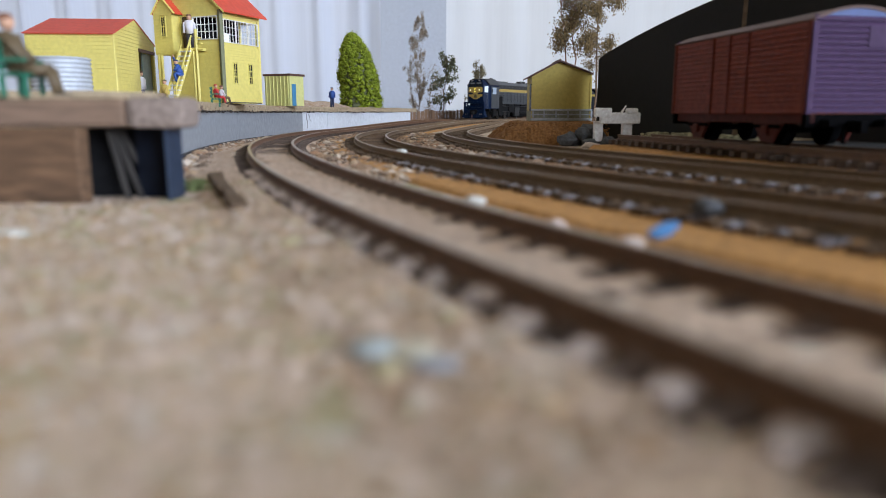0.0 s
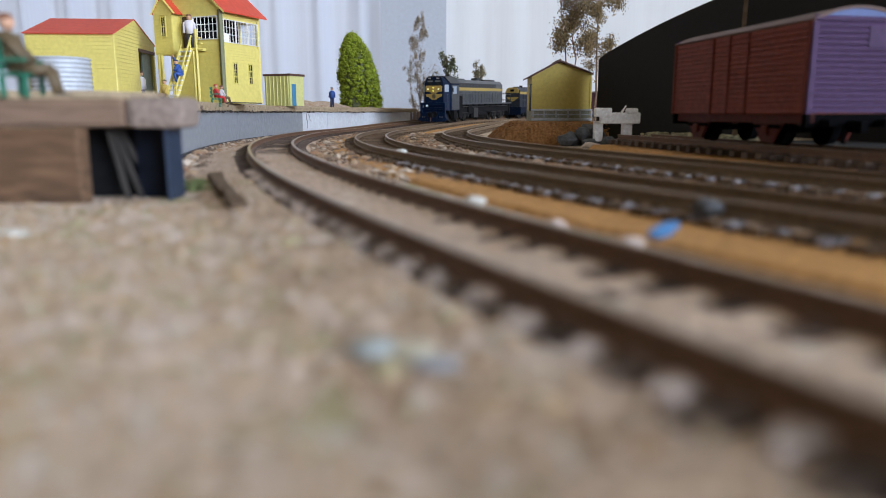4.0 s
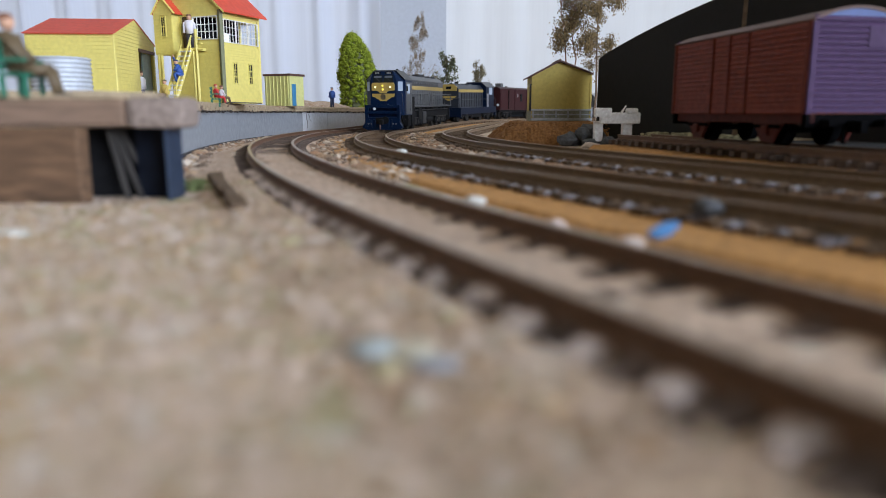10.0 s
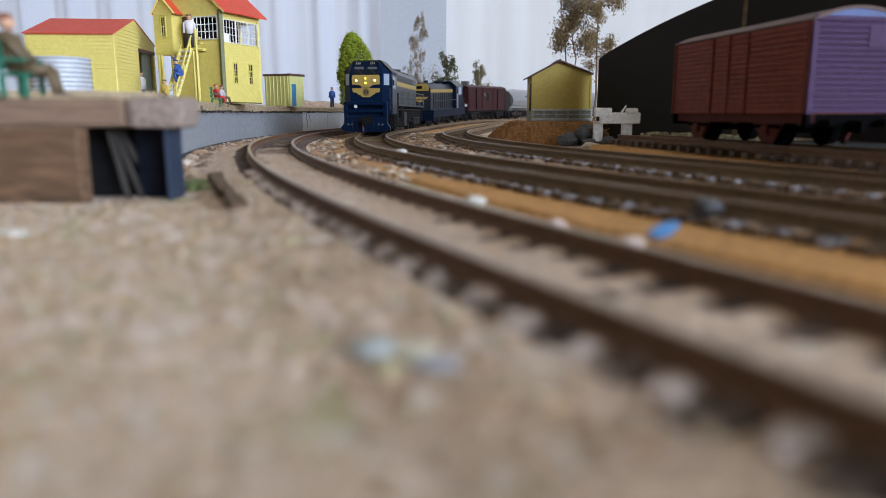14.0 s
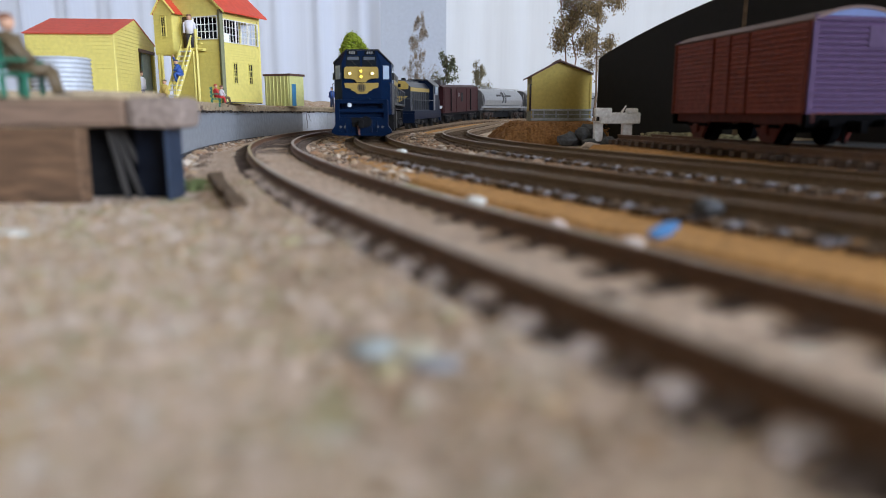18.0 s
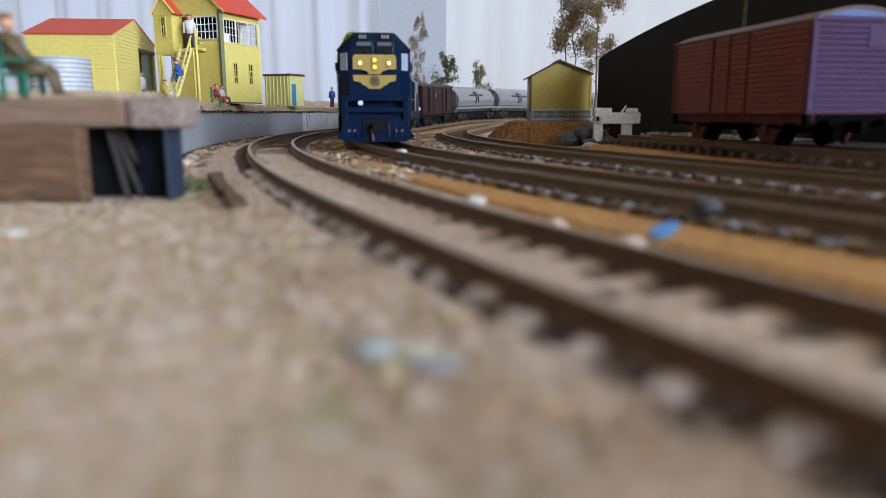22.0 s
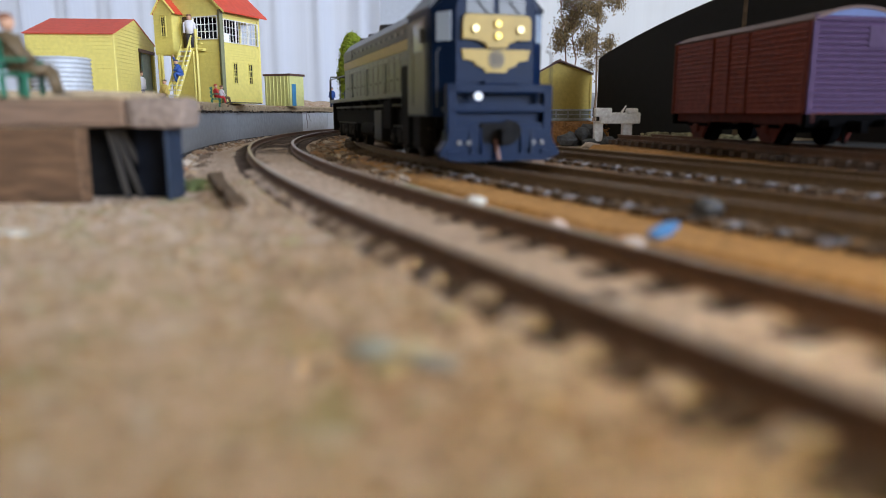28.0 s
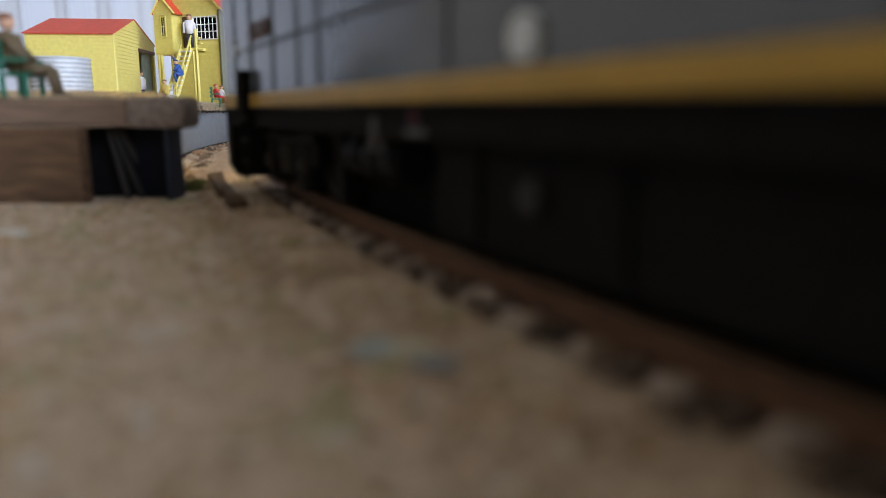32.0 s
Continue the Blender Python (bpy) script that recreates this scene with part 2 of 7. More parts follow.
LAMP_YELLOW = glow("lamp_yellow", (1.0, 0.80, 0.10), 1.4)
LAMP_WHITE = glow("lamp_white", (1.0, 0.92, 0.50), 1.6)
MARKER_WHITE = material("marker_white", (0.75, 0.83, 0.92), 0.2, vary=0.0, bump=0)
LETTER_BLACK = material("letter_black", (0.02, 0.02, 0.02), 0.5, vary=0.0, bump=0)
COACH_GREY = material("coach_blue_grey", (0.078, 0.094, 0.118), 0.16, vary=0.08, grain=3, stain=30, bump=0.03, spec=1.0)
COACH_GOLD = material("coach_gold", (0.50, 0.31, 0.04), 0.35, vary=0.08, grain=3, stain=25)
LEAF_BRIGHT = material("leaf_bright", (0.17, 0.235, 0.022), 0.8, vary=0.4, grain=1.2, stain=6, per_island=0.42, bump=0.7, tint=(0.28, 0.33, 0.035), spec=0.15)
LEAF_OLIVE = material("leaf_olive", (0.22, 0.155, 0.07), 0.8, vary=0.3, grain=2, stain=8, per_island=0.6)
LEAF_TAN = material("leaf_tan", (0.20, 0.175, 0.10), 0.8, vary=0.3, grain=2, stain=8, per_island=0.5)
LEAF_GREY = material("leaf_grey", (0.30, 0.235, 0.17), 0.8, vary=0.3, grain=2, stain=8, per_island=0.5)
LEAF_DARK = material("leaf_dark", (0.10, 0.11, 0.055), 0.8, vary=0.3, grain=2, stain=8, per_island=0.5)
BARK = material("bark", (0.15, 0.10, 0.065), 0.9, vary=0.3, grain=1.5, stain=6, bump=0.5)
BARK_PINK = material("bark_pink", (0.26, 0.145, 0.11), 0.9, vary=0.3, grain=1.5, stain=6, bump=0.5)
BARK_GREY = material("bark_grey", (0.30, 0.24, 0.19), 0.9, vary=0.3, grain=1.5, stain=6, bump=0.5)
FENCE_WOOD = material("fence_wood", (0.20, 0.125, 0.08), 0.85, vary=0.25, per_piece=0.35)
MOSS = material("moss", (0.40, 0.38, 0.24), 0.95, vary=0.35, grain=1.5, stain=6, bump=0.6, per_island=0.5)
SKIN = material("painted_flesh", (0.62, 0.36, 0.24), 0.6, vary=0.05)
P_GREEN = material("paint_green", (0.02, 0.16, 0.10), 0.5, vary=0.1)
P_OLIVE = material("paint_olive", (0.13, 0.092, 0.05), 0.6, vary=0.1)
P_HAIR = material("paint_brown", (0.22, 0.10, 0.06), 0.6, vary=0.1)
P_BLUE = material("paint_blue", (0.03, 0.09, 0.34), 0.6, vary=0.1)
P_NAVY = material("paint_navy", (0.02, 0.035, 0.10), 0.6, vary=0.1)
P_WHITE = material("paint_white", (0.72, 0.70, 0.76), 0.6, vary=0.05)
P_BLACK = material("paint_black", (0.025, 0.02, 0.025), 0.6, vary=0.1)
P_RED = material("paint_red", (0.55, 0.03, 0.035), 0.6, vary=0.1)
P_YELLOW = material("paint_yellow", (0.55, 0.40, 0.10), 0.6, vary=0.1)
CURTAIN = cloth("curtain_cloth", (0.75, 0.80, 0.88), 0.52)
CURTAIN_BLUE = cloth("curtain_cloth_blue", (0.69, 0.755, 0.90), 0.5)
PLASTER = material("plaster", (0.60, 0.55, 0.48), 0.85, vary=0.04, grain=6, stain=200, bump=0.05)
PIER = material("pier_grey", (0.54, 0.59, 0.68), 0.85, vary=0.04, grain=6, stain=200, bump=0.05)
CEILING_PAINT = material("ceiling_paint", (0.72, 0.69, 0.63), 0.9, vary=0.03, grain=6, stain=200, bump=0.05)
CARPET = material("carpet", (0.20, 0.16, 0.12), 0.95, vary=0.2, grain=6, stain=100, bump=0.3)
TABLE_EDGE = material("table_edge", (0.30, 0.19, 0.10), 0.6, vary=0.2, grain=4, stain=60, stretch=(0.1, 1, 1))


# ---- mesh helpers, all in millimetres ----
def bm_box(bm, x0, x1, y0, y1, z0, z1, bevel=0.0):
    made = bmesh.ops.create_cube(bm, size=1.0)
    vs = made["verts"]
    for v in vs:
        v.co = Vector((x0 + (v.co.x + 0.5) * (x1 - x0), y0 + (v.co.y + 0.5) * (y1 - y0), z0 + (v.co.z + 0.5) * (z1 - z0)))
    if bevel:
        es = list({e for v in vs for e in v.link_edges})
        bmesh.ops.bevel(bm, geom=es, offset=bevel, segments=2, affect="EDGES", profile=0.6)
    return vs


def box(x0, x1, y0, y1, z0, z1, bevel=0.0):
    bm = bmesh.new()
    bm_box(bm, x0, x1, y0, y1, z0, z1, bevel)
    return bm


def bm_tube(bm, a, b, r0, r1=None, sides=8):
    """A tapered round bar from a to b."""
    a, b = Vector(a), Vector(b)
    d = b - a
    made = bmesh.ops.create_cone(bm, cap_ends=True, segments=sides, radius1=r0, radius2=r0 if r1 is None else r1, depth=d.length)
    m = Matrix.Translation((a + b) / 2) @ d.to_track_quat("Z", "Y").to_matrix().to_4x4()
    bmesh.ops.transform(bm, matrix=m, verts=made["verts"])
    return made["verts"]


def tube(a, b, r0, r1=None, sides=8):
    bm = bmesh.new()
    bm_tube(bm, a, b, r0, r1, sides)
    return bm


def bm_ball(bm, c, r, seg=10):
    made = bmesh.ops.create_uvsphere(bm, u_segments=seg, v_segments=max(5, seg * 2 // 3), radius=1)
    rx, ry, rz = (r, r, r) if isinstance(r, (int, float)) else r
    for v in made["verts"]:
        v.co = Vector((c[0] + v.co.x * rx, c[1] + v.co.y * ry, c[2] + v.co.z * rz))
    return made["verts"]


def bm_prism(bm, outline, axis, a, b):
    """A closed outline of (u, v) swept along an axis from a to b. x: (y, z); y: (x, z); z: (x, y)."""
    def put(u, v, w):
        return {"x": (w, u, v), "y": (u, w, v), "z": (u, v, w)}[axis]
    lo = [bm.verts.new(put(u, v, a)) for u, v in outline]
    hi = [bm.verts.new(put(u, v, b)) for u, v in outline]
    k = len(outline)
    bm.faces.new(lo), bm.faces.new(hi[::-1])
    for i in range(k):
        bm.faces.new((lo[i], hi[i], hi[(i + 1) % k], lo[(i + 1) % k]))


def prism(outline, axis, a, b):
    bm = bmesh.new()
    bm_prism(bm, outline, axis, a, b)
    return bm


SHAPE = [Matrix()]               # stretch of the vehicle that is being built


def finish(bm, name, smooth=False):
    bmesh.ops.recalc_face_normals(bm, faces=bm.faces)
    bm.transform(Matrix.Scale(MM, 4) @ SHAPE[0])
    me = bpy.data.meshes.new(name)
    bm.to_mesh(me)
    bm.free()
    if smooth:
        me.polygons.foreach_set("use_smooth", [True] * len(me.polygons))
    return me


def part(name, bm, mat, parent, label="", smooth=False):
    """One mesh under a thing or a part."""
    ob = new(name, finish(bm, name, smooth))
    ob.data.materials.append(mat)
    ob.parent = parent
    return tagged(ob, label)


def share(name, me, parent, m):
    """An alike piece on the same mesh; m is its pose under the parent, in metres."""
    ob = new(name, me)
    ob.parent = parent
    ob.matrix_basis = m
    return ob


def thing(name, x, y, z, rz=0, label="", category="", group="", kind=""):
    ob = new(name)
    ob.empty_display_size = 0.01
    ob.matrix_basis = pose(x * MM, y * MM, z * MM, 0, 0, rz)
    return tagged(ob, label, category, group, kind)


def solo(name, bm, mat, label, category="", kind="", group="", at=None, smooth=False):
    """A thing of one mesh, with its origin at `at` (mm)."""
    if at:
        bm.transform(Matrix.Translation(-Vector(at)))
    ob = new(name, finish(bm, name, smooth))
    ob.data.materials.append(mat)
    if at:
        ob.location = Vector(at) * MM
    return tagged(ob, label, category, group, kind)


def at_mm(x, y, z, rz=0):
    return pose(x * MM, y * MM, z * MM, 0, 0, rz)


# ---- the lines of the tracks ----
C1, R1, A1 = (1065.6, 581.4), 1172.0, radians(14.9)
R2 = 850.0
J = (C1[0] - R1 * math.cos(A1), C1[1] - R1 * math.sin(A1))
C2 = (J[0] + R2 * math.cos(A1), J[1] + R2 * math.sin(A1))


def rise(y):
    """The far end of the line climbs a little."""
    k = min(1.0, max(0.0, (y - 620) / 280))
    return 6.0 * k * k * (3 - 2 * k)


def line(s, off=0.0):
    """Point and heading on the line that runs `off` to the right of the near track; s in mm along the near track, 0 at the joint of its two curves."""
    if s < 0:
        c, r, a = C1, R1, A1 - s / R1
    else:
        c, r, a = C2, R2, A1 - s / R2
    if off >= 40:                # the outer lines spread a little towards the camera
        off -= 7.5 * (1 - min(1.0, max(0.0, -s / 220.0)))
    rr = r - off
    p = (c[0] - rr * math.cos(a), c[1] - rr * math.sin(a))
    return p[0], p[1], rise(p[1]), (-math.sin(a), math.cos(a)), a


def strip(off0, off1, s0, s1, step, z0, z1, rough=0.0, taper=0.0):
    """A bed between two offsets along the line, from z0 up to z1, with a slightly uneven top."""
    bm = bmesh.new()
    rows = []
    n = max(2, int((s1 - s0) / step))
    for i in range(n + 1):
        s = s0 + (s1 - s0) * i / n
        row = []
        for o, z in ((off0 - taper, z0), (off0, z1), ((off0 + off1) / 2, z1), (off1, z1), (off1 + taper, z0)):
            x, y, up, _, _ = line(s, o)
            j = rough * noise.noise((x * 0.35, y * 0.35, o * 0.1)) if rough else 0
            row.append(bm.verts.new((x + j, y + j * 0.5, z + up + (j if z == z1 else 0))))
        rows.append(row)
    for a, b in zip(rows, rows[1:]):
        for k in range(4):
            bm.faces.new((a[k], b[k], b[k + 1], a[k + 1]))
        bm.faces.new((a[0], a[4], b[4], b[0]))
    bm.faces.new(rows[0]), bm.faces.new(rows[-1][::-1])
    return bm


RAIL_SHAPE = [(-1.3, 0), (1.3, 0), (1.3, 0.35), (0.35, 0.6), (0.35, 1.75), (0.62, 1.95), (0.62, 2.45), (-0.62, 2.45), (-0.62, 1.95), (-0.35, 1.75), (-0.35, 0.6), (-1.3, 0.35)]


def sweep(shape, pts, z):
    """A section (u to the right, v up) carried along points (x, y, up, right-hand normal)."""
    bm = bmesh.new()
    rows = []
    for x, y, up, nx, ny in pts:
        rows.append([bm.verts.new((x + nx * u, y + ny * u, z + up + v)) for u, v in shape])
    k = len(shape)
    for a, b in zip(rows, rows[1:]):
        for i in range(k):
            bm.faces.new((a[i], b[i], b[(i + 1) % k], a[(i + 1) % k]))
    bm.faces.new(rows[0]), bm.faces.new(rows[-1][::-1])
    return bm


def rail_pts(off, s0, s1, step=7.0):
    out = []
    n = max(2, int((s1 - s0) / step))
    for i in range(n + 1):
        s = s0 + (s1 - s0) * i / n
        x, y, up, _, a = line(s, off)
        out.append((x, y, up, math.cos(a), math.sin(a)))
    return out


# ---- the room and the board ----
def slab(name, x0, x1, y0, y1, z0, z1, mat, label):
    return solo(name, box(x0, x1, y0, y1, z0, z1), mat, label, kind="structure", at=((x0 + x1) / 2, (y0 + y1) / 2, z0))


slab("floor", -2400, 2600, -2600, 1900, -1000, -900, CARPET, "brown carpeted room floor below the layout table")
slab("ceiling", -2400, 2600, -2600, 1900, 1650, 1750, CEILING_PAINT, "plain white painted room ceiling")
slab("wall_left", -2500, -2400, -2600, 1900, -900, 1650, PLASTER, "plain pale painted room wall")
slab("wall_right", 2600, 2700, -2600, 1900, -900, 1650, PLASTER, "plain pale painted room wall")
slab("wall_behind", -2400, 2600, -2700, -2600, -900, 1650, PLASTER, "plain pale painted room wall")
slab("wall_window", -2400, 2600, 1900, 2000, -900, 1650, PLASTER, "pale painted wall round the curtained window")
slab("wall_pier", -118, 6, 1392, 1404, -300, 1650, PIER, "pale grey flat panel between two curtains")


def make_curtain(name, x0, x1, y, seed, mat, deep, label):
    """Hanging cloth: broad soft folds of that depth, with small ones on them."""
    bm = bmesh.new()
    n = int((x1 - x0) / 5)
    cols = []
    rnd = random.Random(seed)
    ph = [rnd.uniform(0, 6.28) for _ in range(6)]
    for i in range(n + 1):
        x = x0 + (x1 - x0) * i / n
        w = x / 15.5 + ph[0] + 1.1 * math.sin(x / 71 + ph[1])
        d = deep * (math.sin(w) + 0.35 * math.sin(2 * w + 0.6)) * (0.65 + 0.35 * math.sin(x / 113 + ph[2])) + 0.16 * deep * math.sin(x / 5.2 + ph[3]) * math.sin(x / 38 + ph[4])
        cols.append([bm.verts.new((x + 0.25 * d * math.sin(z * 0.004), y + d * (0.85 + 0.15 * math.sin(z * 0.003 + i * 0.04)), z)) for z in range(-300, 1601, 100)])
    for a, b in zip(cols, cols[1:]):
        for k in range(len(a) - 1):
            bm.faces.new((a[k], b[k], b[k + 1], a[k + 1]))
    return solo(name, bm, mat, label, "curtain", smooth=True, at=((x0 + x1) / 2, y, -300))


make_curtain("curtain", -1700, -112, 1440, 3, CURTAIN_BLUE, 14.0, "pale blue-white curtain in broad soft folds, lit from behind")
make_curtain("curtain", 0, 1900, 1440, 8, CURTAIN, 4.0, "white translucent curtain with fine folds, lit from behind")

# the board on which all stands, gently uneven, and its rim
def ground_height(x, y):
    h = 0.35 * noise.noise((x * 0.02, y * 0.02, 0)) + 0.25 * noise.noise((x * 0.09, y * 0.09, 3))
    a = math.atan2(C1[1] - y, C1[0] - x)
    off = R1 - math.hypot(C1[0] - x, C1[1] - y)
    near = max(0.0, min(1.0, (-16 - off) / 10)) * max(0.0, min(1.0, (230 - y) / 60))
    return h * 0.6 + near * (1.0 + 0.5 * noise.noise((x * 0.05, y * 0.05, 7)))


def make_ground():
    xs = [-900, -700, -500, -350, -260] + [-220 + 5 * i for i in range(0, 75)] + [160, 190, 230, 300, 420, 600, 900, 1200, 1650]
    ys = [-700, -450, -250, -120, -60] + [-40 + 5 * i for i in range(0, 72)] + [330 + 15 * i for i in range(0, 30)] + [790, 830, 880, 940, 1000, 1080, 1180, 1300, 1385]
    bm = bmesh.new()
    grid = [[bm.verts.new((x, y, ground_height(x, y) + rise(y))) for y in ys] for x in xs]
    for a, b in zip(grid, grid[1:]):
        for k in range(len(ys) - 1):
            bm.faces.new((a[k], b[k], b[k + 1], a[k + 1]))
    return solo("ground", bm, SAND, "pale sandy scenic ground of the model railway", kind="structure", smooth=True)


make_ground()
slab("table", -900, 1650, -700, 1385, -40, -3, TABLE_EDGE, "thick wooden layout board under the sand")


# ---- tracks ----
def sleeper_mesh(mat):
    bm = bmesh.new()
    bm_box(bm, -15, 15, -1.6, 1.6, 0, 2.0)
    for sx in (-1, 1):
        bm_box(bm, sx * 8.9 - 2.2, sx * 8.9 + 2.2, -1.1, 1.1, 2.0, 2.5)
    me = finish(bm, "sleeper")
    me.materials.append(mat)
    return me


SLEEPER_MESH = sleeper_mesh(SLEEPER)
SLEEPER_DUSTY_MESH = sleeper_mesh(SLEEPER_DUSTY)


def make_track(off, s0, s1, lift, label):
    track = thing("railway_track", 0, 0, 0, label=label, category="railway track", group="tracks of the layout")
    for side in (-8.9, 8.9):
        part("rail", sweep(RAIL_SHAPE, rail_pts(off + side, s0, s1), 2.05 + lift), RAIL_DUSTY if off else RAIL_RUST, track, "rust-brown steel rail")
        top = [(-0.5, 2.455), (0.5, 2.455), (0.5, 2.52), (-0.5, 2.52)]
        part("rail_head", sweep(top, rail_pts(off + side, s0, s1), 2.05 + lift), RAIL_TOP, track, "worn rail head")
    k = (R2 - off) / R2
    n = int((s1 - s0) * k / 7.6)
    rnd = random.Random(int(off) + 5)
    for i in range(n):
        s = s0 + (i + 0.5) * (s1 - s0) / n
        x, y, up, _, a = line(s, off)
        share("sleeper", SLEEPER_DUSTY_MESH if off else SLEEPER_MESH, track, at_mm(x, y, up + lift, math.degrees(a) + rnd.uniform(-1.5, 1.5)))
    return track


make_track(0, -1250, 760, 0, "model railway track with brown sleepers bedded in sand")
make_track(57, -420, 1300, 0, "model railway track with dark sleepers and rusty rails")
make_track(112, -420, 620, 0, "model railway track with dark sleepers on brown bed")
solo("roadbed", strip(57 - 29, 57 + 19, -420, 700, 8, -1, 0.9, 0.5, 3.0), CORK, "orange-brown cork roadbed under the rails", kind="structure")
solo("roadbed", strip(112 - 20, 112 + 36, -420, -60, 8, -1, 0.7, 0.5, 3.0), CORK_DARK, "dark brown cork roadbed under the rails", kind="structure")

# the siding, nearly straight, on a raised bed
SA, SB = Vector((95.7, 352)), Vector((135, 122))
SDIR = (SB - SA).normalized()
SNOR = Vector((-SDIR.y, SDIR.x))            # to the far side
SLIFT = 3.1


def siding(d, off):
    p = SA + SDIR * d + SNOR * off
    return p.x, p.y


def make_siding():
    track = thing("railway_track", 0, 0, 0, label="raised siding track with dark sleepers ending at a buffer stop", category="railway track", group="tracks of the layout")
    for side in (-8.9, 8.9):
        pts = []
        for d in (-2, 60, 120, 180, 240, 330):
            x, y = siding(d, side)
            pts.append((x, y, 0, SNOR.x, SNOR.y))
        part("rail", sweep(RAIL_SHAPE, pts, 2.05 + SLIFT), RAIL_RUST, track, "rust-brown steel rail")
        top = [(-0.5, 2.455), (0.5, 2.455), (0.5, 2.52), (-0.5, 2.52)]
        part("rail_head", sweep(top, pts, 2.05 + SLIFT), RAIL_TOP, track, "worn rail head")
    ang = math.degrees(math.atan2(SNOR.y, SNOR.x))
    for i in range(43):
        x, y = siding(2 + i * 7.5, 0)
        share("sleeper", SLEEPER_MESH, track, at_mm(x, y, SLIFT, ang))
    bm = bmesh.new()
    rows = []
    for d in range(-6, 340, 10):
        row = []
        for o, z in ((-25, -1), (-20, SLIFT - 0.6), (20, SLIFT - 0.6), (25, -1)):
            x, y = siding(d, o)
            j = 0.7 * noise.noise((x * 0.2, y * 0.2, o))
            row.append(bm.verts.new((x + j, y + j, z + 0.3 * j)))
        rows.append(row)
    for a, b in zip(rows, rows[1:]):
        for k in range(3):
            bm.faces.new((a[k], b[k], b[k + 1], a[k + 1]))
    bm.faces.new(rows[0]), bm.faces.new(rows[-1][::-1])
    solo("roadbed", bm, CORK, "orange-brown raised roadbed under the siding", kind="structure")


make_siding()

# sand packed round the near track, up to the sleepers
def berm(o):
    """How high the sand lies outside the sleeper ends."""
    return 1.0 + 1.15 * max(0.0, 1 - (-14 - o) / 15) ** 1.5


def make_packed_sand():
    bm = bmesh.new()
    offs = [-34, -27, -21, -17, -15.4, -14.3, -13.4, -12.2, -11.0, -9.9, -8.9, -7.2, -5, -2.5, 0, 2.5, 5, 7.2, 8.9, 10.4, 12, 14, 17, 21]
    rows = []
    for i in range(0, 628):
        s = -420 + 1.27 * i
        k = max(0.0, min(1.0, (200 - s) / 260))
        row = []
        for o in offs:
            x, y, up, _, _ = line(s, o)
            edge = max(0.0, min(1.0, (34 + o) / 8, (21 - o) / 6))
            n1 = noise.noise((x * 0.10, y * 0.10, 2)) + 0.5 * noise.noise((x * 0.33, y * 0.33, 6))
            crib = 0.5 - 0.5 * math.cos((s + 1250) / (2010 / 264) * 2 * math.pi)
            if abs(o) < 4:
                inner = 2.15
            elif abs(o) < 9:
                inner = 2.2 - 0.75 * crib * max(0.15, min(1.0, (-185 - s) / 55))
            else:
                inner = (berm(o) if o < -14 else 1.2 + 0.4 * (1 - crib)) if o < 0 else 1.8
            z = inner + 0.28 * n1 - (1 - k) * 0.6
            row.append(bm.verts.new((x, y, -0.6 + (z + 0.6) * edge + up)))
        rows.append(row)
    for a, b in zip(rows, rows[1:]):
        for q in range(len(offs) - 1):
            bm.faces.new((a[q], b[q], b[q + 1], a[q + 1]))
    solo("sand_bed", bm, PALE_SAND, "pale sand packed between the sleepers of the near track", kind="structure", smooth=True)


make_packed_sand()


# ---- platform ----
def plat_pts(off, s0, s1, step=10.0):
    return rail_pts(off, s0, s1, step)


PS0, PS1 = -84, 610
PTOP = EYE + 5.6
solo("platform_wall", sweep([(-4, -1), (0, -1), (0, EYE + 0.9), (-4, EYE + 0.9)], [(x, y, 0, nx, ny) for x, y, up, nx, ny in plat_pts(-36, PS0, 343)], 0),
     WALL_GREY, "blue-grey painted curved platform face", kind="structure")
solo("platform_wall", sweep([(-4, -1), (0, -1), (0, EYE + 0.9), (-4, EYE + 0.9)], [(x, y, 0, nx, ny) for x, y, up, nx, ny in plat_pts(-36, 343.5, 405)], 0),
     WALL_WHITE, "white painted stretch of the curved platform face", kind="structure")
# White here instead of WALL_GREY: the curtain's light is put into the colour.
solo("platform_wall", sweep([(-4, -1), (0, -1), (0, EYE + 0.9), (-4, EYE + 0.9)], [(x, y, 0, nx, ny) for x, y, up, nx, ny in plat_pts(-36, 405.5, PS1)], 0),
     WALL_WHITE, "far end of the platform face, whitened for the curtain light on it", kind="structure")


